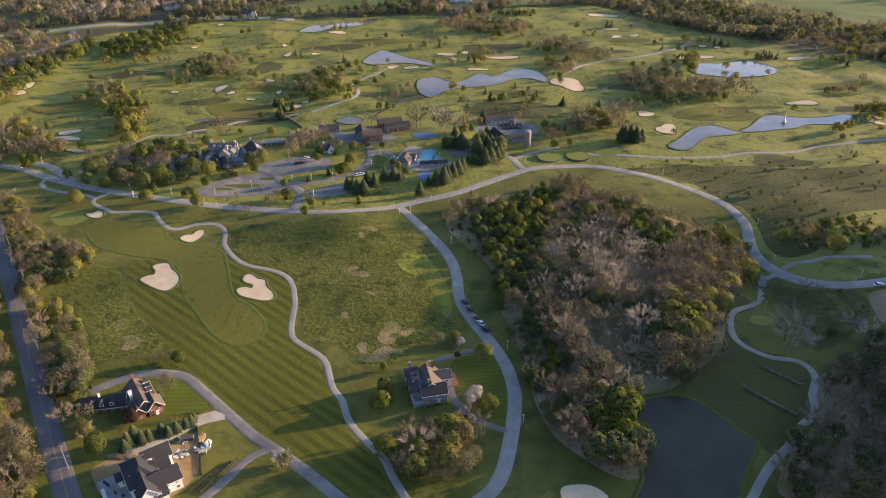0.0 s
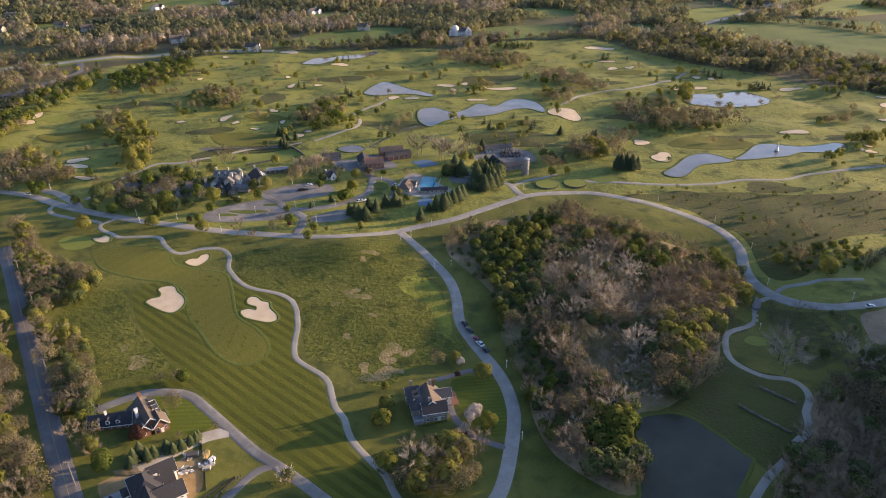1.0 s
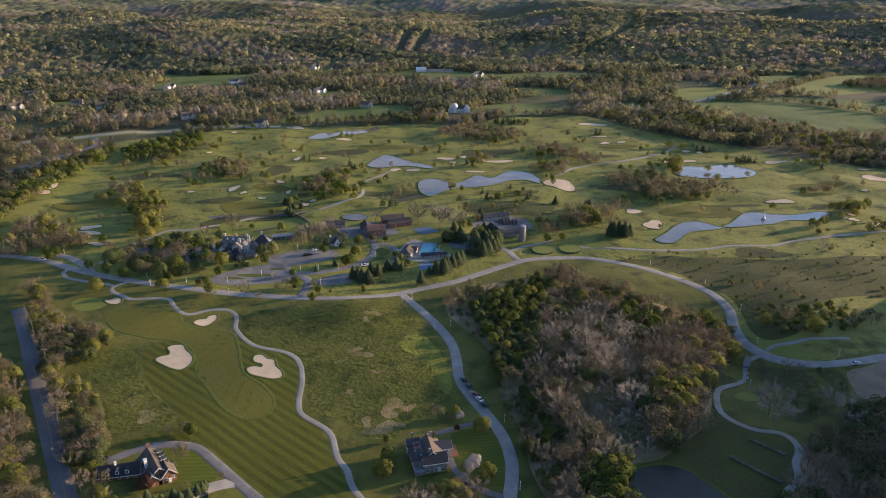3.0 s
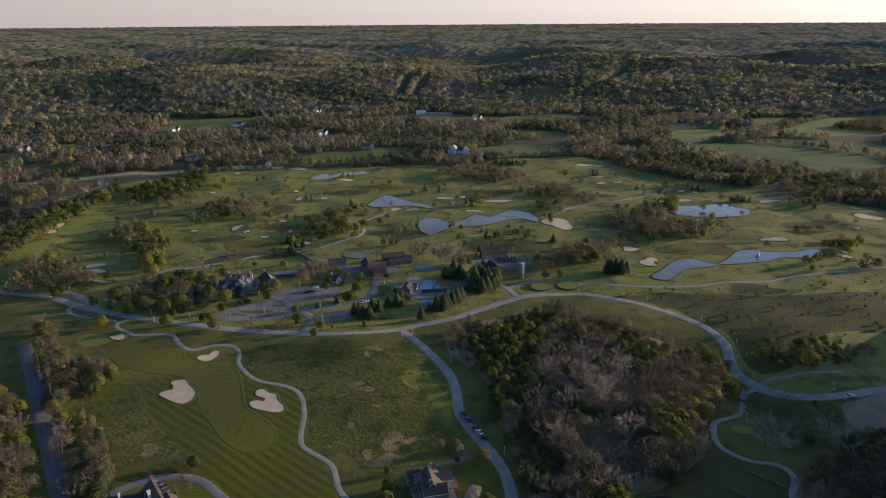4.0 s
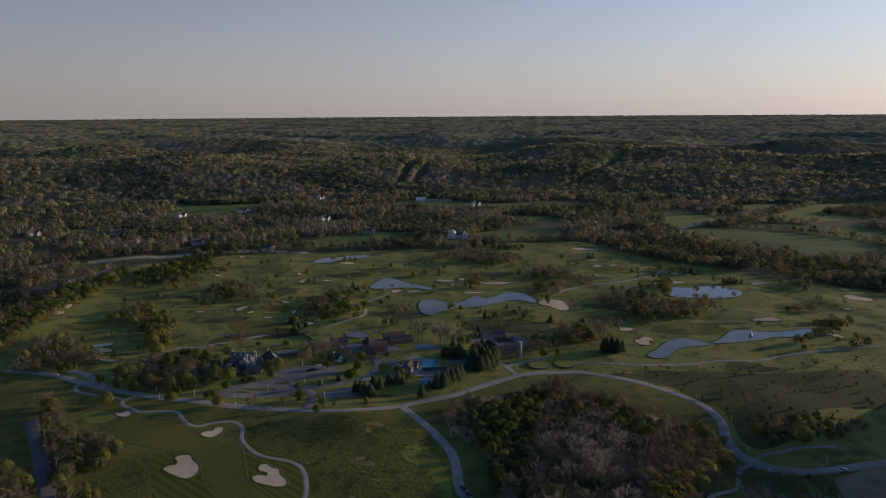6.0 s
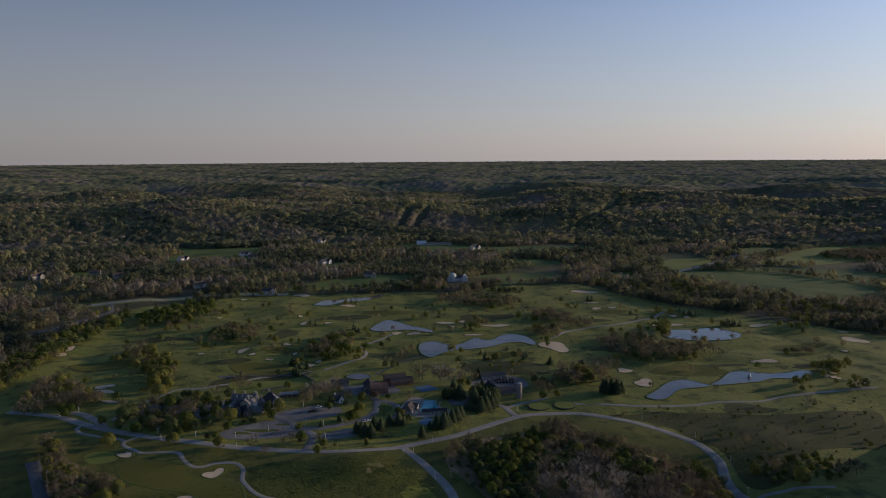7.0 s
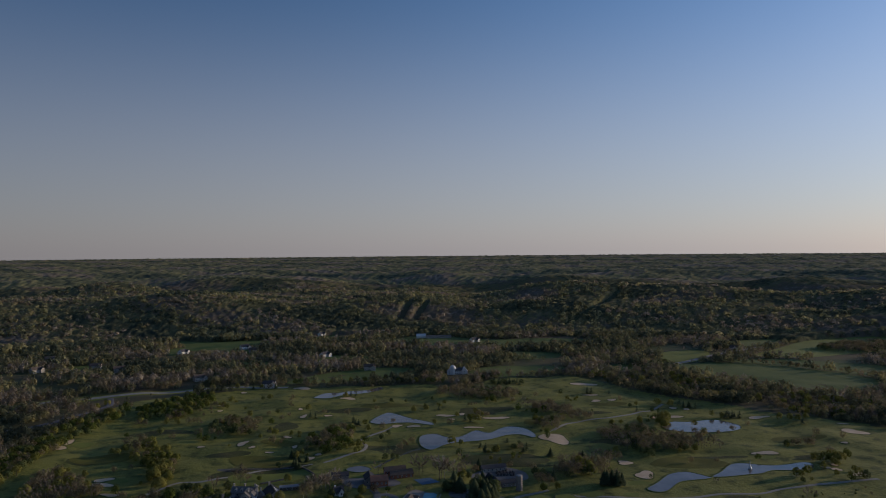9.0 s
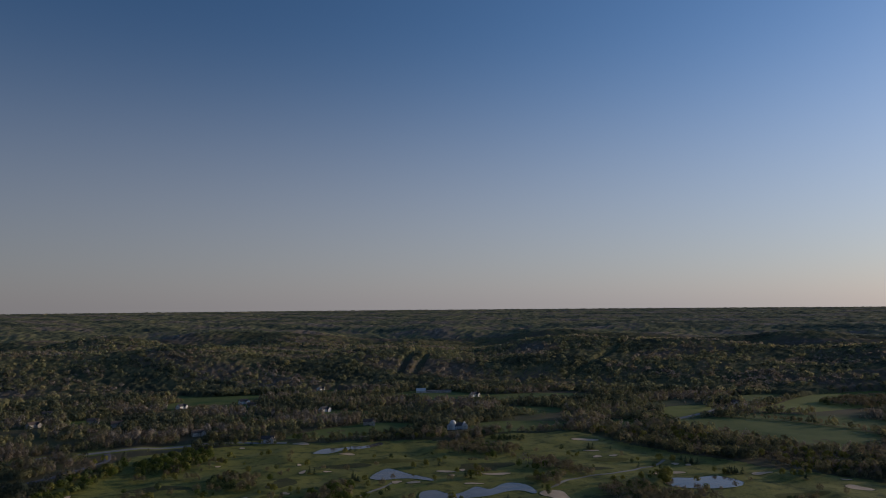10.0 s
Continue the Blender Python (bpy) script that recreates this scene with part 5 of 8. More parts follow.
for kind, places in (("yellow", [(-209.6, 399.4, 9), (-229.3, 432.6, 7), (17.7, 259.1, 8), (18, 227.7, 8), (197.5, 336, 10), (179.9, 353.6, 8), (131.3, 328.2, 11), (6.7, 271, 6), (-20.5, 240.5, 7), (-21.9, 231.5, 8), (-22, 252.9, 4), (254.4, 764, 9), (266.7, 755.2, 9), (11.8, 602.4, 9), (-4.3, 681, 6), (-149, 756.2, 8), (-75.1, 779.9, 6), (-114.2, 816.3, 7), (-75.6, 679, 7), (-91.2, 583.5, 7), (-85.1, 609.8, 7), (-84.4, 586.1, 6), (35.7, 688.1, 9), (41.3, 688.1, 8), (33.1, 694.1, 7), (19.6, 709, 6), (355.9, 681.4, 8), (364.2, 676.2, 8), (370.9, 673.5, 8), (380.8, 677.1, 7)] + [(320.7, 538.3, 10), (327.8, 539.1, 10), (332, 538.3, 10), (337, 538.9, 9), (347.2, 548.4, 9), (314.3, 538.9, 9), (-392.7, 786.3, 9), (-391.1, 758.2, 9), (-224.4, 508.2, 13), (-225.8, 517.2, 12), (-223.6, 522.9, 12), (-210.8, 484.9, 11), (-239.8, 542.1, 10), (-211.6, 502.6, 11), (-279.3, 740.2, 8), (-294.3, 749.8, 8), (-73.6, 575.4, 6), (228, 758.7, 6), (-113.7, 454, 10), (-121, 451.9, 9), (-142.3, 433.4, 12), (-168.6, 399.2, 8), (-137.3, 392.7, 8), (-168.9, 426.2, 10), (-118.1, 503.9, 7), (-57.3, 473.9, 8), (-56.9, 451.1, 9), (-73.8, 379.7, 6), (-72.3, 392.3, 6), (-178.9, 433.6, 8)] + [(-249.4, 557.2, 10), (-228.5, 519.8, 12), (-225.2, 529.6, 11), (-233.4, 540.8, 10), (-237.9, 536, 10), (-225.3, 539.1, 9), (-25.8, 444.2, 5), (17.4, 503.6, 9), (50.5, 534.6, 6), (119.4, 519.9, 11), (114.8, 529.6, 10), (88.8, 480, 6), (-46.3, 398.2, 4), (-65.1, 391.9, 3), (121.2, 513.1, 9), (83.7, 379.5, 8)]), ("green", [(-115.9, 208, 9), (-104.1, 256.8, 6), (284.8, 880.2, 8), (-51.6, 204.4, 5), (-68.8, 620.3, 7), (-102.8, 580.2, 8), (-99.7, 591.9, 8), (-111.1, 601.9, 8), (-99.3, 623.4, 8), (-222.3, 626.7, 7), (-379.1, 686.6, 9), (-378.9, 664.5, 9), (-362.8, 682.1, 9), (-352, 750.4, 8), (-337.6, 745.9, 8), (-371.7, 609.1, 9), (-379, 635.1, 9), (116.6, 673.8, 8), (103, 673.7, 8), (107.5, 724.6, 7), (117.3, 731.4, 8), (158.7, 629.4, 7), (-270.8, 459.4, 7), (-263.4, 456.4, 8), (-264.5, 450.9, 7), (-116.3, 441.4, 6), (-140.1, 419.8, 7), (-144.2, 406.4, 5), (-169, 412.3, 5), (-200.7, 419.7, 7)] + [(-203, 444.7, 7), (-195.1, 465.9, 6), (-194, 451.5, 6), (-58.9, 438.1, 8), (-79.2, 457.5, 6), (-93.6, 421.2, 5), (-88.7, 403.9, 7), (-45.6, 393.5, 3), (-142.8, 513.1, 4), (-38.6, 480.8, 4), (77.8, 479, 6), (-60.9, 436.6, 8), (-29.4, 449.9, 5)]), ("dark", [(-144, 251, 8), (-136.5, 244.2, 8), (-149.4, 257.9, 9), (-135.7, 237.8, 7), (-214.2, 425.4, 8), (-217.1, 449, 10), (-217.1, 438, 12), (-201.5, 466.1, 5), (-187.1, 465, 7), (-195.2, 428.6, 9), (-177.4, 419.4, 11), (-173.7, 480.8, 7), (-187.3, 482.6, 7), (-192, 483.8, 6), (-182.2, 485, 6), (-159.4, 488.6, 7), (-68.8, 468.1, 4), (-128.6, 435.5, 4), (-132.4, 439.8, 3), (-195.1, 438.2, 7), (-187.6, 435.9, 8), (-214.4, 464.4, 6), (-193.6, 472.1, 6), (-201.6, 434.7, 7), (-125.7, 434.2, 4), (-133.4, 433.7, 3), (-104.2, 493.6, 4), (23, 509, 6), (114.8, 512.5, 7), (-79.4, 471.2, 6)] + [(11.7, 480.6, 6), (-10.3, 453.7, 2), (62.1, 414.5, 5), (86.1, 420, 6), (-20.7, 434.7, 5)]), ("bud", [(-106.9, 256.8, 6), (-113.4, 255.7, 5), (-102.5, 239.6, 9), (-0.6, 269.6, 7), (-95.5, 224.9, 3), (135.8, 498.3, 9), (129.7, 506.1, 10), (191.1, 392.3, 8), (192.4, 356.3, 8), (217.8, 338.9, 9), (225.8, 345.5, 10), (233.7, 346.4, 9), (-52, 202, 5), (-84, 230.5, 3), (209.1, 389.8, 6), (210.5, 382.8, 5), (244.2, 612.3, 8), (-222.7, 644.5, 9), (-235, 642.3, 9), (-213.9, 640.8, 8), (-193.5, 652.3, 9), (-189.5, 658.1, 10), (-176.2, 802.4, 7), (-171.9, 766.2, 6), (-186.3, 723.3, 6), (118.3, 804, 7), (-56.6, 660.2, 8), (-47.6, 685.7, 6), (51.5, 575.9, 6), (311.7, 656.8, 6)] + [(289.1, 640.5, 6), (128.9, 680.7, 8), (338.6, 558.5, 8), (-86, 638.3, 7), (-114.8, 609.6, 8), (-255.1, 627.6, 7), (-168, 705.3, 6), (-127.1, 733.6, 6), (-87.2, 876.7, 6), (413.8, 723.3, 7), (-186.9, 448.9, 8), (-174, 446.8, 14), (-180.1, 452.8, 11), (-186.4, 422.5, 9), (-155.1, 504.4, 15), (-96.7, 465.8, 13), (-93.4, 478.3, 13), (-77, 491.5, 8), (-69, 480.1, 8), (-48.2, 476.6, 7), (-94.3, 404.2, 6), (-97.9, 397.2, 6), (-107, 386.1, 6), (-76.9, 401.4, 5), (-197.6, 441.4, 9), (-91.1, 490, 12), (-101.8, 473.4, 9), (-187.3, 442.5, 9), (-228.2, 462.2, 9), (-86.4, 493.3, 9)] + [(-22.4, 477.5, 6), (58.3, 532.8, 7), (76.7, 526.1, 6), (78.4, 494, 9), (83.7, 489.6, 8), (98.7, 508.5, 10), (108, 508.6, 12), (18.3, 390.7, 9), (69.8, 405.8, 12), (76.1, 405.9, 13), (103, 515.2, 9), (76, 498.5, 8), (7.9, 388.5, 6), (29.1, 522.5, 7), (55.4, 411.8, 4)]), ("maroon", [(-109.9, 223.4, 6), (7.4, 260.9, 3), (11.4, 234.1, 3), (9.1, 225.2, 2.5), (-148.8, 404.9, 4), (-49.3, 480.7, 6), (-88.7, 401, 3)]), ("bare", [(144.2, 269.4, 17), (156.8, 292.5, 9), (-8.1, 207.5, 13), (73.9, 320.2, 12), (115, 299.7, 12), (-52.1, 202.5, 7), (174.5, 273.1, 10), (177.9, 266.5, 10), (262.6, 455.1, 6), (267.2, 453.3, 6), (269.3, 464.6, 5), (211.7, 489, 5), (-169.3, 482.9, 12), (-150.8, 505.3, 8), (-93.9, 480.9, 14), (-88.7, 485.2, 14), (-82.7, 484.5, 15), (-103.9, 413.5, 6), (-116.1, 388.9, 12), (-95.8, 475.9, 13), (-86.4, 489.2, 13), (-82, 510.7, 9), (-142.7, 519.1, 6), (-16.2, 517.3, 16), (-13.3, 523.5, 15), (0, 501.1, 18), (3.8, 503.1, 17), (9.9, 499.8, 15), (18.2, 525.3, 15), (-49.3, 522.3, 10)] + [(21.1, 520.5, 12), (1.5, 502.9, 15), (77.7, 400.6, 12)]),
                     ("conifer", [(-100.8, 214.8, 6), (-102.7, 213.6, 6), (-105.9, 215.2, 7), (-106.9, 212, 7), (-95, 217.3, 5), (-92.7, 219.3, 5), (-90.4, 221.5, 5), (-88.9, 223.3, 5), (-97.4, 217.7, 6), (-107, 209.4, 6), (-104.5, 236.4, 4), (-5.2, 221.7, 5), (-3.6, 219.7, 5), (-1.6, 220.7, 6), (-88.6, 225.3, 4), (127.3, 487.2, 12), (131.6, 488.7, 12), (134.8, 486, 12), (126.5, 491.7, 11), (138.7, 486.8, 10), (-129, 570.7, 8), (-125.5, 568.9, 7), (-113.8, 560.6, 6), (37.9, 589.7, 8), (41.8, 578.8, 9), (78.1, 578.6, 9), (75.4, 575.4, 8), (-138.9, 715.3, 9), (-133, 712.5, 8), (-89.1, 689.9, 9)] + [(83.7, 905.9, 8), (90.3, 902.7, 8), (96.7, 898.6, 8), (106.7, 897.2, 8), (77.2, 911.1, 8), (-114.7, 825.3, 8), (-108.4, 825.5, 8), (-102.2, 825.3, 8), (1.3, 742.3, 8), (186.9, 826.8, 9), (307.2, 696.3, 9), (311.2, 693, 9), (219.7, 725.8, 7), (279.1, 747.7, 8), (284.9, 742.9, 8), (289.5, 739.7, 8), (33, 686.6, 7), (27.8, 690.7, 7), (122.2, 550.2, 9), (371.8, 665, 8), (-85.6, 680.7, 8), (-82.5, 676.8, 8), (63.9, 607.2, 6), (97.4, 566.2, 8), (277.3, 757, 8), (278.1, 745.1, 8), (283.7, 744.2, 8), (185.5, 823.5, 9), (190.7, 823.1, 9), (307.9, 693, 8)] + [(313.1, 692, 8), (319.1, 692.8, 8), (303.8, 692.5, 7), (211.7, 818.2, 6), (-122.5, 546.9, 7), (-119.6, 543.6, 7), (-116.5, 539.2, 6), (-68.8, 434.9, 5), (-79.6, 425.6, 5), (-122.9, 556.6, 7), (-120.8, 559.1, 6), (-33.7, 430.6, 9), (-27.7, 430, 10), (-54.5, 416.2, 9), (-48.2, 410.8, 10), (-44.3, 409.8, 10), (-43.9, 425.2, 9), (-39, 421.1, 10), (-51.2, 415.1, 9), (-11.3, 407.7, 10), (-1.9, 421, 11), (2, 422.7, 11), (5.2, 426.1, 11), (8.6, 431.1, 11), (12, 436.1, 11), (14.9, 440.8, 10), (-6.4, 421.1, 6), (5.1, 478.1, 9), (9.4, 477.6, 9), (13.7, 477.4, 8)] + [(22.1, 452.8, 8), (29.7, 451.9, 12), (35.9, 461.6, 14), (32.6, 476.3, 12), (39.6, 464.4, 12), (18.8, 455.7, 5), (32.7, 532.4, 9), (89.2, 501.5, 8), (3.3, 422.8, 12), (33.4, 455.8, 12), (37.9, 460.2, 11), (-24.4, 428.3, 6)]), ("blossom", [(8.8, 269.5, 4), (13.5, 234.6, 6), (11.5, 232.5, 5), (9.1, 225.8, 4.5)]), ("pale", [(74, 317.7, 12), (80.4, 305.5, 13), (84.1, 272.9, 13), (144.3, 265.5, 16), (79.1, 312.9, 10), (97.8, 284.9, 11), (172.4, 273.5, 10)])):
    for x, y, h in places:
        if y < 519 or (kind == "conifer" and y < 572):
            tree("pale" if kind == "bare" and random.random() < 0.4 else kind, x, y, h, random.uniform(0.9, 1.2))
        else:
            STANDS.setdefault(kind, []).append((x, y, h, random.uniform(0.9, 1.2), random.uniform(0, 6.28), random.randrange(4), random.random()))


for k, (x, y) in enumerate([(5.5, 477), (10.9, 482.3), (15.3, 476.3), (28.5, 479.9), (33.3, 495.7), (35.6, 482.8), (40.1, 490.8), (25.6, 468.2), (33.5, 462.5), (40.3, 472.5)]):
    tree("conifer" if k % 3 else "dark", x, y, 9 + (k * 5) % 6, 1.0 + 0.1 * (k % 3))


def scatter(points, gap, rng):
    """Places about a gap apart within a plan outline."""
    line = spline(points, 8, True)
    lo, hi = line.min(0), line.max(0)
    gx, gy = np.meshgrid(np.arange(lo[0], hi[0], gap), np.arange(lo[1], hi[1], gap * 0.87))
    gx[1::2] += gap / 2
    gx, gy = gx.ravel() + rng.uniform(-0.42, 0.42, gx.size) * gap, gy.ravel() + rng.uniform(-0.42, 0.42, gx.size) * gap
    keep = inside(line, gx, gy)
    return gx[keep], gy[keep]


def stand(points, gap, mix, tall, seed, singles=0, but=(), scrub=1.0):
    """Trees of a mix of kinds over an outline: the first few as things, the rest gathered for the joined woods."""
    rng = np.random.default_rng(seed)
    x, y = scatter(points, gap, rng)
    for zone in but:
        out = ~inside(spline(zone, 8, True), x, y)
        x, y = x[out], y[out]
    names, share = zip(*mix)
    pick = rng.choice(len(names), len(x), p=np.array(share) / sum(share))
    patch = np.sin(x / 17 + seed) + np.sin(y / 23 + 2 * seed)
    for i in range(len(x)):
        kind = names[pick[i]] if rng.random() < 0.6 else names[int((patch[i] + 2) / 4.001 * len(names))]
        h = rng.uniform(*tall) * (0.8 if kind == "dark" else 1.0) * (1 - (1 - scrub) * float(smooth(258, 307, y[i])))
        if rng.random() < 0.45 * singles:
            tree(kind, x[i], y[i], h, rng.uniform(0.9, 1.25))
        else:
            STANDS.setdefault(kind, []).append((x[i], y[i], h, rng.uniform(0.9, 1.25), rng.uniform(0, 6.28), rng.integers(4), rng.random()))


ZONES = [[(19.3, 376.2), (39.6, 394.4), (60.5, 405.6), (73.2, 402.1), (57, 367.6), (47.6, 339), (40.8, 302.7), (29.3, 299.1), (26.2, 329.2), (20, 355.9)], [(98.1, 387.9), (116.4, 378.1), (129.6, 368.7), (148.7, 370), (159, 353.9), (148.9, 343.4), (121.9, 342.9), (103.3, 350.8)], [(29.6, 293.6), (40.4, 287.7), (43.4, 272.2), (52.9, 257.7), (54.6, 242.4), (46.9, 234.6), (36.9, 238.8), (34.7, 257.9)], [(118.1, 340.3), (154.7, 343.1), (153.8, 329.4), (132.3, 299.4), (116.9, 269.1), (95.6, 253), (96.6, 284.9)], [(5.2, 366.2), (19.2, 371.5), (28.4, 329.1), (31.2, 296.8), (37.9, 287.8), (36.5, 257.9), (37.8, 237.2), (46.1, 230), (44.1, 210.6), (37, 223.1), (33.2, 254.4), (27.5, 288.8), (24.7, 324.3)], [(56.3, 286.8), (71.1, 292.6), (81.6, 283.9), (89.2, 262.1), (86.9, 241.9), (72.5, 236.1), (65.4, 247.4), (58.6, 264.5)], [(52.3, 229.7), (59.6, 235.2), (69.5, 232.4), (67.9, 218.5), (66.4, 206.7), (58.1, 207.8), (52.6, 215.4)]]
stand(ZONES[0], 4.4, (("green", 4), ("dark", 5), ("yellow", 1)), (4, 7.5), 11, 0.12)
stand(ZONES[1], 4.4, (("dark", 6), ("green", 3), ("bud", 1)), (5, 8.5), 12, 0.1)
stand(ZONES[2], 4.4, (("dark", 5), ("green", 2), ("bare", 2)), (3.5, 6.5), 13, 0.1, ZONES[6:])
stand(ZONES[3], 5.2, (("bud", 5), ("bare", 2), ("yellow", 1)), (8, 13), 14, 0.05)
stand(ZONES[4], 4.8, (("dark", 6), ("green", 2), ("bud", 1), ("bare", 2)), (4.5, 7.5), 18, 0.08, ZONES[:4] + ZONES[6:], 0.5)
stand(ZONES[5], 5.8, (("bare", 4), ("pale", 1), ("bud", 3)), (3.5, 9), 41, 0.05)
stand(ZONES[6], 5.6, (("yellow", 5), ("green", 2), ("bud", 2)), (8, 12), 42, 0.1)
stand(WOOD, 5.2, (("bare", 7), ("bud", 3), ("dark", 3), ("pale", 1)), (8, 13), 3, 0.04, ZONES, 0.7)
stand([(105.7, 447.9), (154, 452.5), (228, 455), (298.3, 470.6), (327.2, 473.4), (255.4, 354.9), (208.5, 345.7), (186, 345.1), (175.6, 361), (174.3, 389.8), (148.7, 422.8), (118.8, 442.3)], 12, (("green", 3), ("dark", 4), ("bud", 1)), (0.9, 3.6), 19, 0.1)
stand([(-215.3, 448.4), (-205.9, 474.8), (-183.4, 481.1), (-161.9, 475.7), (-143.5, 445.5), (-150.3, 423.4), (-177, 422.5), (-198.8, 428.4)], 11, (("dark", 3), ("bud", 3), ("green", 3), ("yellow", 2)), (6, 10), 71, 0.6)
stand(WOODR, 6.0, (("bare", 5), ("bud", 3), ("dark", 3)), (7, 13), 4, 0.05)
stand([(160, 321), (173.5, 310.3), (190.8, 300.5), (186.8, 283.3), (170.4, 269.7), (153.3, 263), (162.3, 291.1), (157.9, 303.4)], 8.0, (("bare", 4), ("bud", 2), ("dark", 2)), (2.5, 6), 5)
stand([(-251.8, 400.9), (-238.6, 394.4), (-218.5, 367.3), (-206.4, 355), (-180, 342.3), (-170.6, 327), (-174.6, 317.4), (-186.4, 317.2), (-175.5, 289.7), (-158.4, 264.9), (-141.1, 254.5), (-132.8, 240.9), (-137.8, 237.8), (-138.4, 225.7), (-124.3, 217), (-122.6, 209.2), (-133.6, 219.9), (-150.1, 241), (-170.3, 272.5), (-198.4, 317), (-222.3, 354.6)], 4.8, (("bud", 7), ("bare", 4), ("yellow", 1), ("dark", 1)), (6, 10), 6, 0.08)
stand([(-175.8, 298.9), (-161.5, 289.1), (-145.5, 267), (-142.8, 254.5), (-137.2, 241), (-126.3, 226.1), (-116.4, 211.8), (-117.1, 205.5), (-133.2, 225.6), (-147.9, 247.6), (-162.7, 272.4)], 4.6, (("bud", 4), ("yellow", 3), ("dark", 2), ("bare", 2)), (4.5, 7.5), 43, 0.1)
stand([(-229.4, 307), (-210.1, 307.4), (-195.7, 290.1), (-178.4, 264.9), (-165.3, 244.2), (-152.8, 225.9), (-140.2, 209.4), (-127.2, 191), (-159.1, 191.5)], 5.2, (("bud", 7), ("bare", 4), ("yellow", 1)), (7, 11), 7, 0.08)
stand([(-17, 211.5), (-9.4, 217.8), (-1.5, 218.3), (6.5, 222.4), (14.6, 221.5), (18.3, 215.6), (14.2, 212.2), (4.5, 210.8), (15.6, 201.8), (13.5, 197.5), (-1.2, 193.7), (-14.3, 199.3), (-18.6, 207.1)], 5.0, (("yellow", 6), ("bud", 4), ("bare", 1)), (6, 10), 8, 0.12)
for k, (points, gap, mix) in enumerate((([(213.6, 949.2), (320.1, 953.2), (362.7, 870.4), (400.6, 803.2), (457, 786.6), (477.4, 749.8), (529.4, 742.3), (488.8, 680.6), (443.5, 691.3), (390.6, 686.3), (370.5, 737), (330.4, 787.2), (283.7, 839.9), (243.8, 891.2)], 10, (("bare", 4), ("bud", 3), ("yellow", 4), ("green", 1))), ([(158.7, 641.5), (199.3, 656.3), (214.8, 620.4), (254.5, 604.5), (255.9, 583.2), (234.5, 576.1), (188.6, 567.2), (168.9, 580.7), (156, 607.5)], 7, (("bare", 3), ("bud", 4), ("dark", 2))),
                                        ([(93.6, 757.7), (126.8, 773.8), (153.9, 723.2), (169, 699.7), (158, 687), (127.8, 706), (97.4, 737.8)], 8, (("bud", 3), ("bare", 3))), ([(-3.7, 838.3), (37.8, 874.3), (96.1, 835.5), (99.5, 807.4), (47.1, 792.3), (9.2, 803.6)], 8, (("bare", 3), ("bud", 3), ("dark", 1))),
                                        ([(-309.3, 476.5), (-317.5, 536.1), (-281.9, 502.1), (-247.9, 473.1), (-256, 465.5), (-278.8, 463.7), (-295, 451.3)], 6, (("bud", 4), ("bare", 2), ("yellow", 1))), ([(-292.2, 601.7), (-275.1, 619.7), (-231.5, 574.3), (-216, 523.2), (-215.4, 496.4), (-237.3, 533.7), (-278.7, 581.4)], 9, (("yellow", 4), ("bud", 2))),
                                        ([(-232, 676.2), (-213, 704.9), (-189.2, 698.2), (-184.1, 647.1), (-220.5, 654.8)], 9, (("dark", 3), ("bud", 3))), ([(-332, 732.3), (-329.8, 804.2), (-287.1, 829.5), (-271.7, 800.7), (-278.1, 727.6), (-312.5, 712.1)], 9, (("dark", 4), ("green", 2), ("yellow", 1))),
                                        ([(-124.2, 620.1), (-113.5, 648.4), (-94.5, 663.8), (-81, 639.1), (-84.2, 584.8), (-102.4, 577.9), (-116.6, 590.8)], 10, (("green", 3), ("bud", 2))), ([(92.1, 532.6), (120.7, 554.8), (152.5, 571.6), (150.6, 541.4), (120.8, 511.3), (94, 504.2)], 8, (("bud", 4), ("bare", 3), ("dark", 2))),
                                        ([(-384.4, 559.5), (-372.7, 589.1), (-361.7, 663.2), (-368.2, 746.1), (-346.8, 725.1), (-348, 634), (-342.7, 536.2), (-342.1, 491.5)], 8, (("green", 4), ("yellow", 2), ("dark", 2), ("bud", 1))), ([(225.4, 680.4), (240.3, 701.7), (242, 680.4), (225.6, 655.2)], 7, (("yellow", 1),)))):
    stand(points, gap, mix, (6, 10), 20 + k)

# loose clumps of young trees strewn over the course
rng = np.random.default_rng(77)
COURSE = spline([(-329.5, 561.6), (-325.5, 701.6), (-254.1, 805.8), (-47.8, 791.6), (150.2, 839.9), (278.7, 729.4), (405.5, 625.8), (320, 481.6), (188.9, 474.6), (91, 485.9), (55, 536.7), (-97.2, 545), (-187.1, 531.2), (-231.4, 480.4), (-261, 476.1)], 8, True)
for k in range(150):
    x, y = rng.uniform(-330, 405), rng.uniform(474, 840)
    kind = ("yellow", "bud", "yellow", "dark", "green")[k % 5]
    for _ in range(rng.integers(1, 5)):
        px, py = x + rng.normal(0, 8), y + rng.normal(0, 5)
        if inside(COURSE, np.array([px]), np.array([py]))[0] and np.hypot(SHORES[:, 0] - px, SHORES[:, 1] - py).min() > 9:
            STANDS.setdefault(kind, []).append((px, py, rng.uniform(3, 8.5), rng.uniform(0.8, 1.1), rng.uniform(0, 6.28), int(rng.integers(4)), rng.random()))

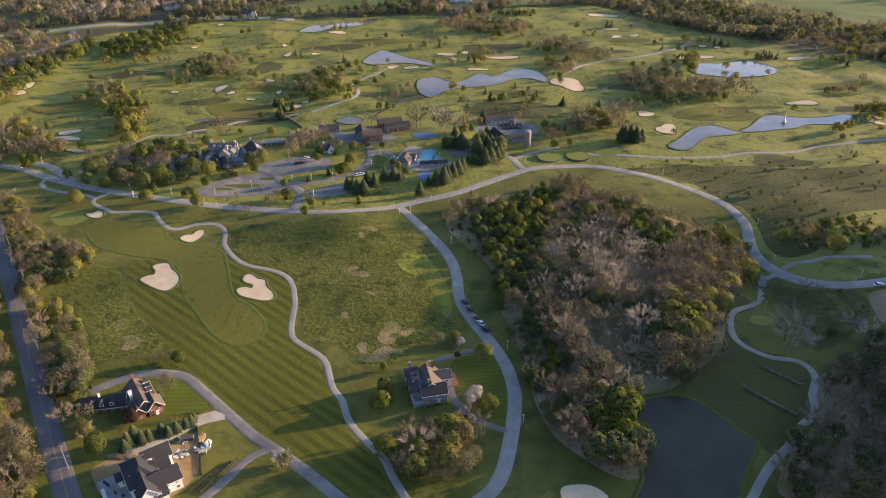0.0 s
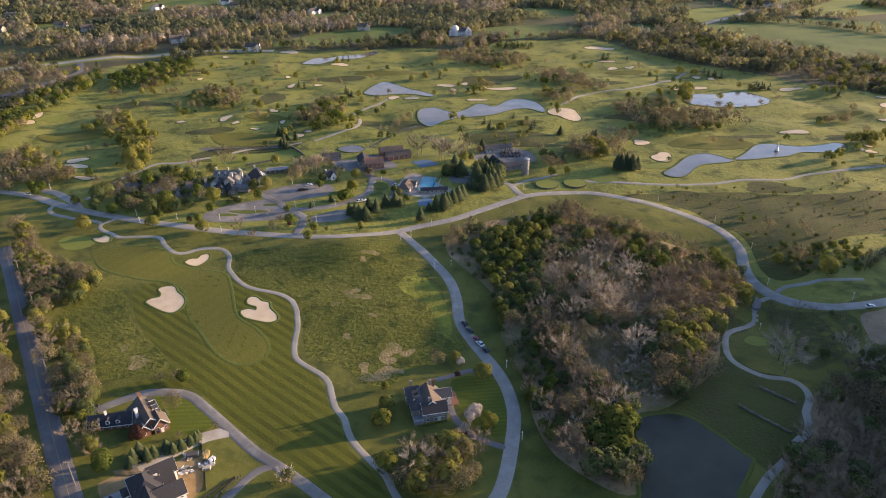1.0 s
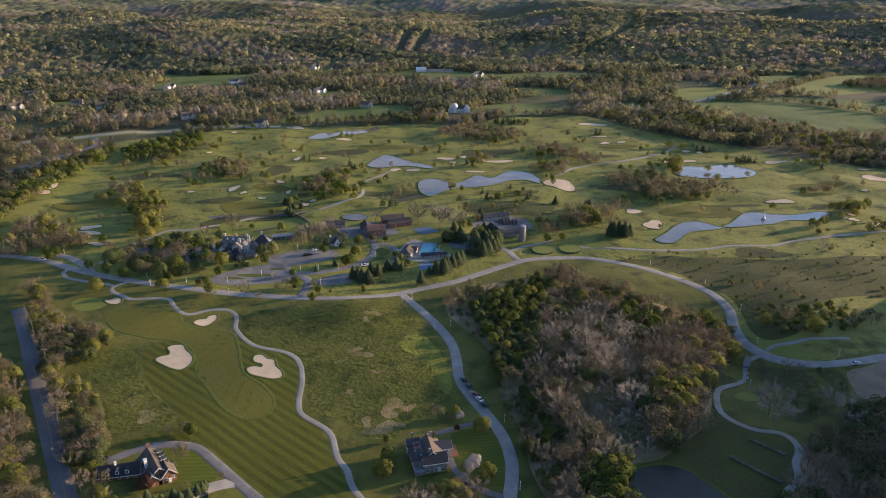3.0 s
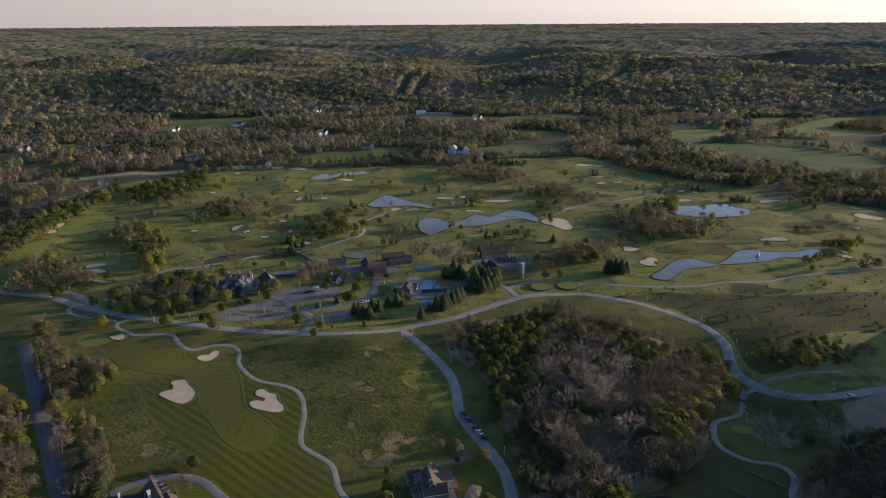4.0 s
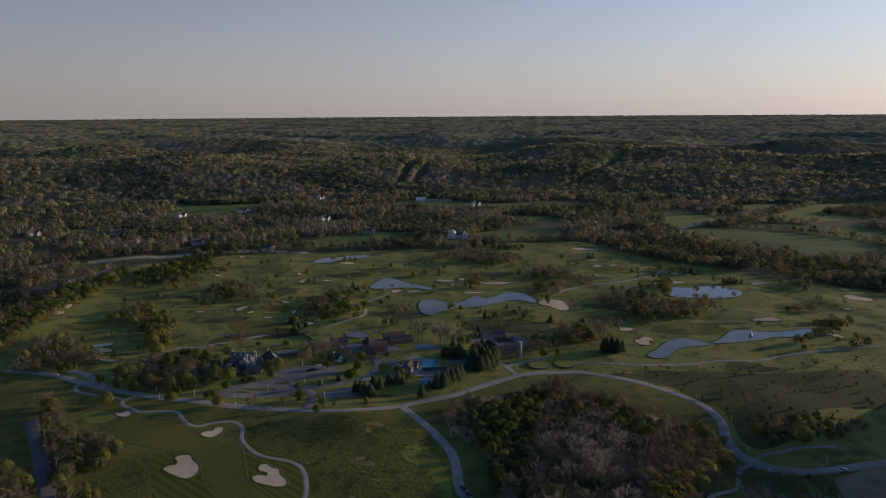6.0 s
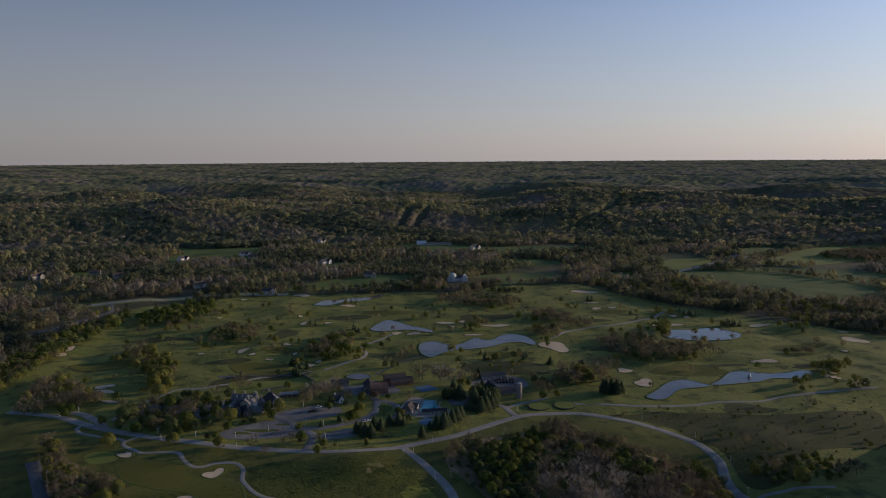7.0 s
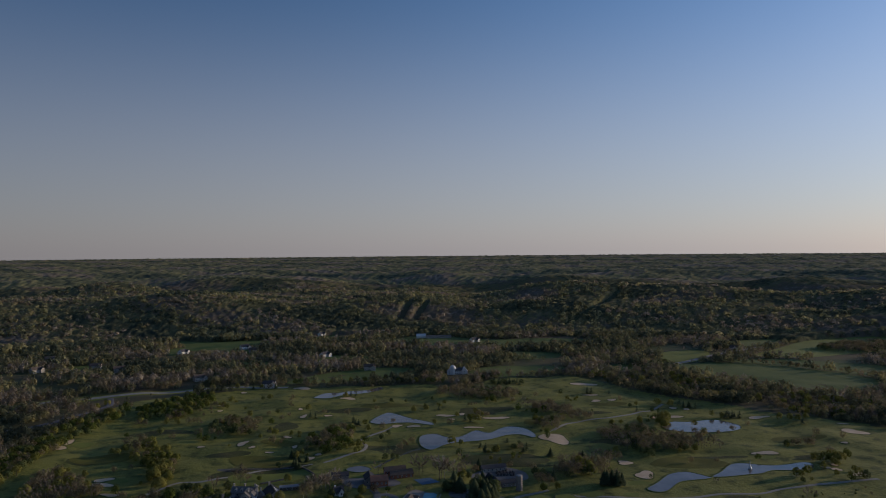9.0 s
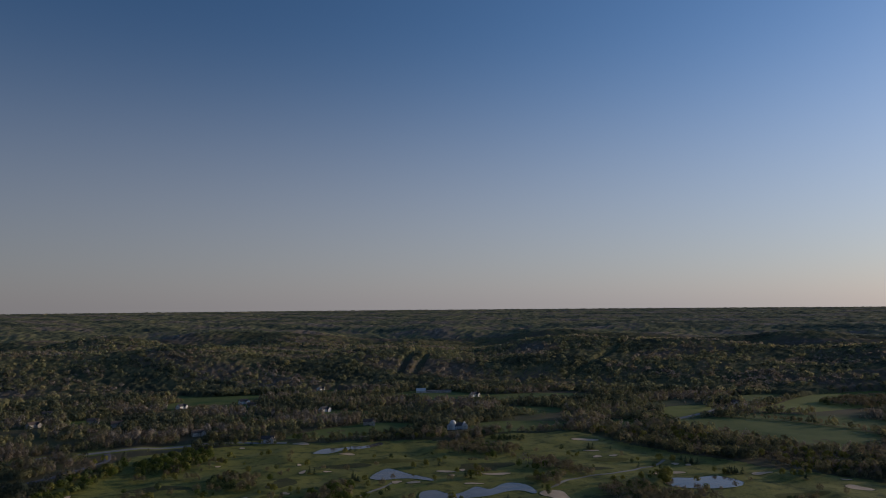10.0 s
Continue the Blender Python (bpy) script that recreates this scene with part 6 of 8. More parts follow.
# scrub beside the drive, pale sycamores standing out of the wood
stand([(188, 369.8), (208.6, 375.6), (230.2, 369.7), (228.1, 345.4), (203.5, 336.1), (181.1, 346.7)], 6.5, (("dark", 4), ("green", 3), ("bud", 1)), (2.2, 5), 95, 0.2)
for x, y, h in ((73.1, 316.4, 13), (80.7, 299.6, 14), (84.4, 272.6, 14), (142.3, 259.4, 15), (173, 259.3, 13), (62, 300, 12), (96, 331, 12), (52, 268, 12)):
    tree("pale", x, y, h, 1.15)
tree("yellow", 132.5, 188.4, 9)

# small groups and hedge rows on the course and along its far edge
for k, (points, gap, mix, tall) in enumerate((([(108, 753), (118, 775.3), (134.1, 771.3), (138.5, 735), (135.6, 718.5), (116.2, 726.7)], 8, (("bud", 3), ("bare", 2)), (6, 9)),
                                              ([(100, 659.2), (107, 682.9), (123.5, 678.3), (124.2, 658.6), (111.6, 649.5)], 8, (("bud", 3), ("bare", 2)), (6, 9)),
                                              ([(65.4, 589.5), (68.8, 601), (77.7, 602.4), (79.7, 584.1), (72.8, 579.3)], 7, (("bud", 3), ("dark", 1)), (5, 8)),
                                              ([(40.3, 725.8), (48.1, 724.3), (55, 711.9), (51.9, 704.2), (43.2, 707.1)], 7, (("yellow", 3), ("bud", 1)), (6, 8)),
                                              ([(314.8, 593.1), (332.8, 602.5), (350.3, 598.4), (342.1, 587.3), (324.1, 589.8)], 6, (("dark", 2), ("bud", 3)), (5, 8)),
                                              ([(-300.8, 714.9), (-299, 730.2), (-289.4, 747.2), (-279.7, 730.4), (-285.6, 708.4)], 8, (("yellow", 2), ("bud", 2)), (5, 8)),
                                              ([(-317.1, 689.1), (-317.4, 705.1), (-307.1, 695.4), (-304.1, 684.9)], 7, (("bud", 2), ("yellow", 1)), (6, 8)))):
    stand(points, gap, mix, tall, 90 + k)
for points, gap, kinds in (([(-191.7, 902.8), (-157.1, 910), (-120, 914), (-89.3, 915), (-47.2, 912), (-7.8, 900), (4.9, 903)], 9, ("yellow", "dark", "dark", "yellow", "bud")),
                           ([(38, 931.4), (51.2, 931.2), (67.9, 933.7), (85.3, 943.8)], 6, ("dark", "conifer")), ([(72.2, 900), (84, 894), (96, 888), (110.9, 888)], 4.5, ("dark", "dark", "conifer")),
                           ([(291.4, 1002.8), (306, 1004.4), (336.2, 1033), (357.6, 1042.6)], 6, ("dark", "conifer")),
                           ([(-367.6, 576.1), (-371, 600), (-380, 644.5), (-380, 672.9), (-374, 690), (-373, 728.1), (-367, 750), (-356.6, 766.8)], 7, ("yellow", "dark", "green", "bud", "yellow", "dark")),
                           ([(-294, 868), (-270, 868), (-250, 870), (-215, 874)], 10, ("yellow", "bud", "conifer"))):
    for k, (x, y) in enumerate(spline(points, gap)):
        STANDS.setdefault(kinds[k % len(kinds)], []).append((x + random.uniform(-2, 2), y + random.uniform(-3, 3), random.uniform(5.5, 9.5), random.uniform(0.9, 1.2), random.uniform(0, 6.28), random.randrange(4), random.random()))

# a row of small trees along the field, a grove beyond it
line = spline([(451.8, 1085.3), (537.3, 1010.4), (578.5, 965.4), (618.4, 914.9)], 8.5)
for x, y in line[::1]:
    STANDS.setdefault("bud", []).append((x + random.uniform(-1.5, 1.5), y + random.uniform(-1, 1), random.uniform(6.5, 8.5), 1.0, random.uniform(0, 6.28), random.randrange(4), random.random()))
stand([(680.9, 1196.8), (766.5, 1241.5), (844.2, 1267.2), (767.6, 1147.7), (705.2, 1138.2)], 9, (("bud", 3), ("dark", 2), ("bare", 2)), (8, 12), 61)

WOOD_NAMES = {"bare": "bare wood of grey-brown twigs", "bud": "brownish budding wood", "dark": "dark green wood and thicket", "green": "fresh green wood",
              "yellow": "yellow-green spring wood", "maroon": "small maroon-leaved trees", "blossom": "trees in white blossom", "pale": "pale bare sycamores", "conifer": "dark conifer wood"}
for kind, rows in STANDS.items():
    for which, material, name in ((0, KINDS[kind, 1][0][2], "woodland_trunks"), (1, KINDS[kind, 1][0][3], "woodland_crowns")):
        pieces, tints, hearts = [], [], []
        for x, y, h, w, turn, k, tone in rows:
            if which == 0 and y > 536 and kind != "bare":
                continue
            v, t = KINDS[kind, 1 if y < 404 else 2][k][which]
            c, s = math.cos(turn), math.sin(turn)
            q = np.column_stack([(v[:, 0] * c - v[:, 1] * s) * h * w + x, (v[:, 0] * s + v[:, 1] * c) * h * w + y, v[:, 2] * h + gz(x, y)])
            pieces.append((q, t))
            tints.append(np.full(len(v), tone))
            hearts.append(np.tile((x, y, gz(x, y) + 0.42 * h), (len(v), 1)))
        if not pieces:
            continue
        v, t = join(pieces)
        me = soup_mesh(name, v, t, np.concatenate(tints))
        me.materials.append(material)
        if which and kind in LEAFY:
            soften(me, v, t, np.concatenate(hearts))
        tagged(new(name, me), WOOD_NAMES[kind], "woodland", kind="stuff")


# ---- far woods: crowns on the valley floor and the hills ----
def puff(rng, level, bare):
    """A crown of unit size: a spray of leaf clumps, or of thin twigs when bare, finer where it stands nearer."""
    count, size = ((20, 0.23), (44, 0.15), (105, 0.095))[level - 1]
    if bare:
        return leaf_crown(rng, count, size * 1.5, 0.0, 0.36, 0.3, 0.5, 9, 0.3)
    return leaf_crown(rng, count, size, 0.0, 0.5, 0.2, 0.2)


FAR_HOUSES = [(-225.6, 888.9, 0), (-337.3, 943.8, 1), (-455.2, 1200.8, 0), (-332.6, 1214.9, 1), (-194.5, 1152, 0), (-104.3, 1015, 1), (-360.4, 1257.9, 0),
              (-250, 1443.1, 0), (-486.7, 1023.5, 1), (-612.4, 1021.8, 1), (-536, 1051.1, 1),
              (71.5, 1330.3, 0), (521.9, 1179.5, 1), (-650, 1129.3, 0)]
LANDMARKS = [(21.6, 975.0, 0), (38, 978, 0), (-34, 1403.7, 0)]
FIELDS = FARM + CLEARINGS + [[(-97, 1564), (-52, 1930), (-38, 1930), (-79, 1564)], [(-60, 1562), (-8, 1962), (10, 1962), (-43, 1562)], [(275, 1515.5), (354, 1603.3), (487, 1820), (503, 1808), (371.3, 1594.1), (287, 1499.3)]]
ROADS = [spline(HIGHWAY, 20), spline(BACK_LANE, 20), spline(COUNTRY_ROAD, 20)]


def far_wood(name, r0, r1, gap, level, material, tall, seed, label, plump=(0.65, 1.0), mix=0.2, share=1.0):
    """Single crowns strewn over a ring of ground, thinned to clumps with grassy gaps between."""
    rng = np.random.default_rng(seed)
    shapes = [puff(rng, level, k > 3) for k in range(8)]
    gx, gy = np.meshgrid(np.arange(-0.72 * r1, 0.72 * r1, gap), np.arange(r0 * 0.75, r1, gap * 0.87))
    gx = (gx + rng.uniform(-0.5, 0.5, gx.shape) * gap).ravel()
    gy = (gy + rng.uniform(-0.5, 0.5, gy.shape) * gap).ravel()
    r = np.hypot(gx, gy)
    keep = (r > r0) & (r < r1) & (np.abs(gx) < 0.66 * gy + 40) & (gy > 483) & ~inside(GOLF, gx, gy)
    gaps = np.sin(gx / 62 + 2.2 * np.sin(gy / 71)) + np.sin(gy / 38 + 1.9 * np.sin(gx / 84)) + 0.7 * np.sin(gx / 27 - gy / 33)
    keep &= rng.random(len(gx)) < share * np.clip(1.02 + 0.55 * gaps, 0.04, 1.0)
    for f in FIELDS:
        keep &= ~inside(spline(f, 30, True), gx, gy)
    gx, gy = gx[keep], gy[keep]
    for line in ROADS:
        if len(gx):
            ok = np.ones(len(gx), bool)
            for p in line:
                ok &= np.hypot(gx - p[0], gy - p[1]) > 17
            gx, gy = gx[ok], gy[ok]
    for x, y, _ in FAR_HOUSES + LANDMARKS:
        ok = np.hypot(gx - x, (gy - y + 20) / 2.2) > 17
        gx, gy = gx[ok], gy[ok]
    n = len(gx)
    gh = height(gx, gy)
    h = rng.uniform(*tall, n) * rng.choice([0.45, 0.8, 1.0, 1.3], n)
    w = np.maximum(h, 5) * rng.uniform(*plump, n)
    turn, pick = rng.uniform(0, 6.28, n), rng.integers(0, 4, n)
    tone = np.clip(0.46 + 0.24 * np.sin(gx / 75 + 2 * np.sin(gy / 60)) + 0.16 * np.sin(gy / 31 + gx / 120) + 0.14 * np.sin(gx / 33 + 1.5 * np.sin(gy / 27)) + rng.normal(0, mix, n), 0, 0.98)
    pick = pick + 4 * (tone > 0.57)
    vs, ts, tn, hs, k = [], [], [], [], 0
    for s, (v, t) in enumerate(shapes):
        i = np.nonzero(pick == s)[0]
        c, sn = np.cos(turn[i])[:, None], np.sin(turn[i])[:, None]
        q = np.stack([(v[:, 0] * c - v[:, 1] * sn) * w[i, None] + gx[i, None], (v[:, 0] * sn + v[:, 1] * c) * w[i, None] + gy[i, None],
                      v[:, 2] * h[i, None] + gh[i, None]], -1)
        vs.append(q.reshape(-1, 3))
        ts.append((t[None] + (np.arange(len(i)) * len(v))[:, None, None]).reshape(-1, 3) + k)
        tn.append(np.repeat(tone[i], len(v)))
        hs.append(np.repeat(np.column_stack([gx[i], gy[i], gh[i] + 0.35 * h[i]]), len(v), 0))
        k += len(i) * len(v)
    me = soup_mesh(name, np.concatenate(vs), np.concatenate(ts), np.concatenate(tn))
    soften(me, np.concatenate(vs), np.concatenate(ts), np.concatenate(hs))
    me.materials.append(material)
    tagged(new(name, me), label, "woodland", kind="stuff")


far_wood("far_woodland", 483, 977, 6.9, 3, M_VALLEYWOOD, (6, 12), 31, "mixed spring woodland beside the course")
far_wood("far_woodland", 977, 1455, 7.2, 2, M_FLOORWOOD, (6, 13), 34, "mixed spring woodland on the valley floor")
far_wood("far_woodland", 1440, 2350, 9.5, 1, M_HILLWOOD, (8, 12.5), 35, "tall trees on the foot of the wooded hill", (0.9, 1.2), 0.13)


def canopy(name, r0, r1, dr, turn, material, high, seed, label):
    """A closed wood on the hills: one uneven roof of crowns, let down to the ground in clearings and cuts."""
    rng = np.random.default_rng(seed)
    ang = np.radians(np.arange(-36, 36, turn))
    rad = np.arange(r0, r1, dr)
    a, r = np.meshgrid(ang, rad)
    a = a + rng.uniform(-0.4, 0.4, a.shape) * math.radians(turn)
    r = r + rng.uniform(-0.4, 0.4, r.shape) * dr
    x, y = r * np.sin(a), r * np.cos(a)
    u, w = x * 5 / dr, y * 5 / dr
    crowns = (np.sin(u / 5.1 + 2 * np.sin(w / 17)) * np.sin(w / 6.3 + 2 * np.sin(u / 13)) + 0.8 * np.sin(u / 11 + w / 19) * np.sin(w / 14 - u / 23))
    up = high * (1 + 0.2 * crowns + 0.16 * rng.normal(0, 1, x.shape))
    free = np.zeros(x.shape, bool)
    for f in FIELDS:
        free |= inside(spline(f, 30, True), x.ravel(), y.ravel()).reshape(x.shape)
    z = height(x, y) + np.where(free, -1.0, up)
    z[0] -= high + 2
    v = np.column_stack([x.ravel(), y.ravel(), z.ravel()])
    n, k = x.shape
    i, j = np.arange(n - 1)[:, None] * k, np.arange(k - 1)[None]
    q = np.stack([i + j, i + j + 1, i + k + j + 1, i + k + j], -1).reshape(-1, 4)
    tone = np.clip(0.45 + 0.2 * np.sin(x / 95 + 2 * np.sin(y / 80)) + 0.16 * np.sin(y / 41 + x / 150) + 0.12 * np.sin(x / 29 + 1.5 * np.sin(y / 37)) + rng.normal(0, 0.12, x.shape), 0, 0.98)
    me = soup_mesh(name, v, quads(q), tone.ravel())
    me.materials.append(material)
    tagged(new(name, me), label, "woodland", kind="stuff")


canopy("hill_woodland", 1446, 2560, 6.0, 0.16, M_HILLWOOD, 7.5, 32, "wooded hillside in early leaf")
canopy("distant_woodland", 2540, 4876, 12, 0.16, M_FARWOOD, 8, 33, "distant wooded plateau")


# ---- meadow tufts ----
def tufts(points, gap, seed, lo, hi):
    rng = np.random.default_rng(seed)
    x, y = scatter(points, gap, rng)
    for line in DEAD + [spline(SUNTONED, 4, True)]:
        out = ~inside(line, x, y)
        x, y = x[out], y[out]
    n = len(x)
    c = np.column_stack([x, y, height(x, y) + 0.2])
    a = rng.uniform(0, 6.28, n)
    s = rng.uniform(lo, hi, n)
    d = np.column_stack([np.cos(a) * s, np.sin(a) * s, np.zeros(n)])
    e = np.column_stack([-d[:, 1], d[:, 0], d[:, 2]])
    top = c + np.column_stack([rng.normal(0, 0.15, n), rng.normal(0, 0.15, n), s * rng.uniform(0.2, 0.5, n)])
    down = np.array([0, 0, 0.25])
    v = np.stack([c + d - down, c + e - down, c - d - down, c - e - down, top], 1).reshape(-1, 3)
    i = np.arange(n)[:, None] * 5
    t = np.concatenate([np.concatenate([i + p, i + (p + 1) % 4, i + 4], 1) for p in range(4)])
    tint = np.repeat(np.clip(0.5 + 0.35 * np.sin(x / 13 + 2 * np.sin(y / 19)) + rng.normal(0, 0.15, n), 0, 0.98), 5)
    me = soup_mesh("meadow_grass", v, t, tint)
    me.materials.append(M_TUFT)
    tagged(new("meadow_grass", me), "tufts of uncut meadow grass", "grass", kind="stuff")


tufts(MEADOW, 1.2, 51, 0.2, 0.46)
tufts(MEADOW_WEST, 1.2, 52, 0.2, 0.46)


# ---- buildings ----
def window(parent, x, y, z, turn, w, h, pane_material=None):
    """A framed window on a wall that faces along turn (local)."""
    m = Matrix.Translation((x, y, z)) @ Matrix.Rotation(turn, 4, "Z")
    bm = bmesh.new()
    for c, s in (((0, 0.0, h / 2), (w + 0.2, 0.12, 0.12)), ((0, 0.0, -h / 2), (w + 0.3, 0.2, 0.12)), ((-w / 2, 0, 0), (0.12, 0.12, h)), ((w / 2, 0, 0), (0.12, 0.12, h)),
                 ((0, 0, 0), (0.06, 0.1, h))):
        box(bm, c, s)
    bmesh.ops.transform(bm, matrix=m, verts=bm.verts)
    fr = part("window", bm, M_WHITE, parent, "white framed window")
    bm = bmesh.new()
    box(bm, (0, 0.01, 0), (w, 0.06, h))
    bmesh.ops.transform(bm, matrix=m, verts=bm.verts)
    part("pane", bm, pane_material or M_GLASS, fr)


def wing(root, x, y, turn, long, deep, high, rise, wall, roof, windows=(3, 1), lift=0.0, storeys=2, hip=False, trim=False):
    """A gabled wing in the house's own frame; the ridge runs along its length."""
    m = Matrix.Translation((x, y, lift)) @ Matrix.Rotation(radians(turn), 4, "Z")
    w = deep / 2
    bm = bmesh.new()
    if hip:
        prism(bm, [(-w, -0.6), (w, -0.6), (w, high), (-w, high)], -long / 2, long / 2)
    else:
        prism(bm, [(-w, -0.6), (w, -0.6), (w, high), (0, high + rise - 0.1), (-w, high)], -long / 2, long / 2)
    bmesh.ops.transform(bm, matrix=m, verts=bm.verts)
    part("wall", bm, wall, root)
    bm = bmesh.new()
    o, th = 0.5, 0.28
    if hip:
        e, r = long / 2 + o, max(0.3, long / 2 - w)
        vs = [bm.verts.new(c) for c in ((-w - o, -e, high - 0.1), (w + o, -e, high - 0.1), (w + o, e, high - 0.1), (-w - o, e, high - 0.1), (0, -r, high + rise), (0, r, high + rise))]
        for f in ((0, 1, 4), (1, 2, 5, 4), (2, 3, 5), (3, 0, 4, 5), (3, 2, 1, 0)):
            bm.faces.new([vs[i] for i in f])
    else:
        k = rise / w
        prism(bm, [(-w - o, high - o * k), (0, high + rise), (w + o, high - o * k), (w + o, high - o * k + th), (0, high + rise + th), (-w - o, high - o * k + th)], -long / 2 - o, long / 2 + o)
    bmesh.ops.transform(bm, matrix=m, verts=bm.verts)
    part("roof", bm, roof, root)
    if trim:
        bm = bmesh.new()
        if hip:
            for side in (-1, 1):
                box(bm, (side * (w + o + 0.06), 0, high - 0.05), (0.1, long + 2 * o + 0.2, 0.26))
                box(bm, (0, side * (long / 2 + o + 0.06), high - 0.05), (deep + 2 * o, 0.1, 0.26))
        else:
            for side in (-1, 1):
                box(bm, (side * (w + o + 0.06), 0, high - o * k + 0.1), (0.12, long + 2 * o, 0.26))
                prism(bm, [(-w - o, high - o * k - 0.22), (0, high + rise - 0.22), (w + o, high - o * k - 0.22), (w + o, high - o * k + th - 0.02), (0, high + rise + th - 0.02), (-w - o, high - o * k + th - 0.02)],
                      side * (long / 2 + o + 0.02) - 0.04, side * (long / 2 + o + 0.02) + 0.04)
        bmesh.ops.transform(bm, matrix=m, verts=bm.verts)
        part("fascia", bm, M_WHITE, root, "white painted eaves board")
    fl = high / storeys
    for s in range(storeys):
        z = fl * s + fl * 0.55
        for k in range(windows[0]):
            yy = (k + 0.5) / windows[0] * long - long / 2
            for side in (-1, 1):
                p = m @ Vector((side * (w + 0.03), yy, z))
                window(root, p.x, p.y, p.z, radians(turn + 90), 1.0, min(1.5, fl * 0.5))
        for k in range(windows[1]):
            xx = (k + 0.5) / windows[1] * deep - w
            for side in (-1, 1):
                p = m @ Vector((xx, side * (long / 2 + 0.03), z))
                window(root, p.x, p.y, p.z, radians(turn), 1.0, min(1.5, fl * 0.5))


def chimney(root, x, y, top, wall, s=0.9):
    bm = bmesh.new()
    box(bm, (x, y, top / 2), (s, s * 0.8, top))
    box(bm, (x, y, top + 0.1), (s * 1.25, s * 1.05, 0.25))
    part("chimney", bm, wall, root)


def dormer(root, x, y, z, turn, wall, roof):
    m = Matrix.Translation((x, y, z)) @ Matrix.Rotation(radians(turn), 4, "Z")
    bm = bmesh.new()
    prism(bm, [(-0.8, -0.6), (0.8, -0.6), (0.8, 1.0), (0, 1.7), (-0.8, 1.0)], -1.6, 0.6)
    bmesh.ops.transform(bm, matrix=m, verts=bm.verts)
    d = part("dormer", bm, wall, root, "white dormer")
    bm = bmesh.new()
    prism(bm, [(-1.1, 0.85), (0, 1.75), (1.1, 0.85), (1.1, 1.0), (0, 1.9), (-1.1, 1.0)], -1.7, 0.8)
    bmesh.ops.transform(bm, matrix=m, verts=bm.verts)
    part("dormer_roof", bm, roof, d)
    bm = bmesh.new()
    box(bm, (0, 0.63, 0.35), (0.9, 0.08, 1.0))
    bmesh.ops.transform(bm, matrix=m, verts=bm.verts)
    part("pane", bm, M_GLASS, d)


def door(root, x, y, turn, material=None, w=1.1, h=2.1):
    bm = bmesh.new()
    box(bm, (0, 0, h / 2), (w, 0.1, h))
    box(bm, (0, 0, h + 0.1), (w + 0.4, 0.3, 0.2))
    bmesh.ops.transform(bm, matrix=Matrix.Translation((x, y, 0)) @ Matrix.Rotation(radians(turn), 4, "Z"), verts=bm.verts)
    part("door", bm, material or M_WHITE, root)


def house(name, x, y, turn, label, category="house"):
    root = new(name)
    root.location, root.rotation_euler = (x, y, gz(x, y)), (0, 0, radians(turn))
    return tagged(root, label, category)


# grey brick house inside the drive's bend
h = house("house", -4.0, 240.0, 12, "grey brick house with slate and brown roofs on a lawn")
wing(h, 1.0, -4.2, 90, 9, 6, 4.6, 2.4, M_GREYBRICK, M_CHARCOAL, (3, 1), trim=True)
wing(h, -4.0, 2.0, 0, 12, 6.6, 4.6, 2.6, M_GREYBRICK, M_SLATE, (3, 1), hip=True)
wing(h, 0.3, 1.2, 0, 11, 7.6, 4.8, 3.0, M_GREYBRICK, M_BROWNROOF, (2, 1), trim=True)
wing(h, 5.4, 3.4, 90, 7, 5, 4.4, 2.0, M_WHITE, M_SLATE, (2, 2), trim=True)
wing(h, -5.6, 6.6, 90, 5, 4, 4.8, 2.2, M_GREYBRICK, M_SLATE, (1, 1), trim=True)
for x, y, top, wall in ((-5.8, 7.2, 9.2, M_GREYBRICK), (1.6, 6.2, 9.2, M_GREYBRICK), (2.7, 6.2, 9.0, M_BRICK), (-0.6, -3.4, 8.6, M_GREYBRICK)):
    chimney(h, x, y, top, wall, 0.8)
dormer(h, -5.6, 0.6, 5.8, 90, M_WHITE, M_SLATE)
dormer(h, -5.6, 3.4, 5.8, 90, M_WHITE, M_SLATE)
door(h, 2.4, -7.25, 0)
bm = bmesh.new()
box(bm, (-5.4, -4.4, 0.6), (3.6, 6.4, 1.5))
part("terrace", bm, M_PATIO, h, "grey boarded terrace")
for x0, y0, x1, y1 in ((-7.2, -7.6, -3.6, -7.6), (-7.2, -7.6, -7.2, -1.2)):
    bm = bmesh.new()
    box(bm, ((x0 + x1) / 2, (y0 + y1) / 2, 2.25), (abs(x1 - x0) + 0.1, abs(y1 - y0) + 0.1, 0.1))
    for k in range(8):
        box(bm, (x0 + (x1 - x0) * k / 7, y0 + (y1 - y0) * k / 7, 1.8), (0.09, 0.09, 0.9))
    part("railing", bm, M_WHITE, h, "white painted railing")
bm = bmesh.new()
box(bm, (10.2, 4.2, 0.1), (3.6, 8, 0.35))
part("forecourt", bm, M_BRICK, h, "brick paved forecourt")
for k in range(7):
    x, y = -3.0 + 1.3 * k, -8.3
    bm = bmesh.new()
    bmesh.ops.create_icosphere(bm, subdivisions=2, radius=0.55)
    for v in bm.verts:
        v.co = v.co * (1 + 0.25 * noise.noise(v.co * 3 + Vector((k, 0, 0)))) + Vector((x, y, 0.45))
    part("shrub", bm, M_LIP, h, "clipped green shrub")

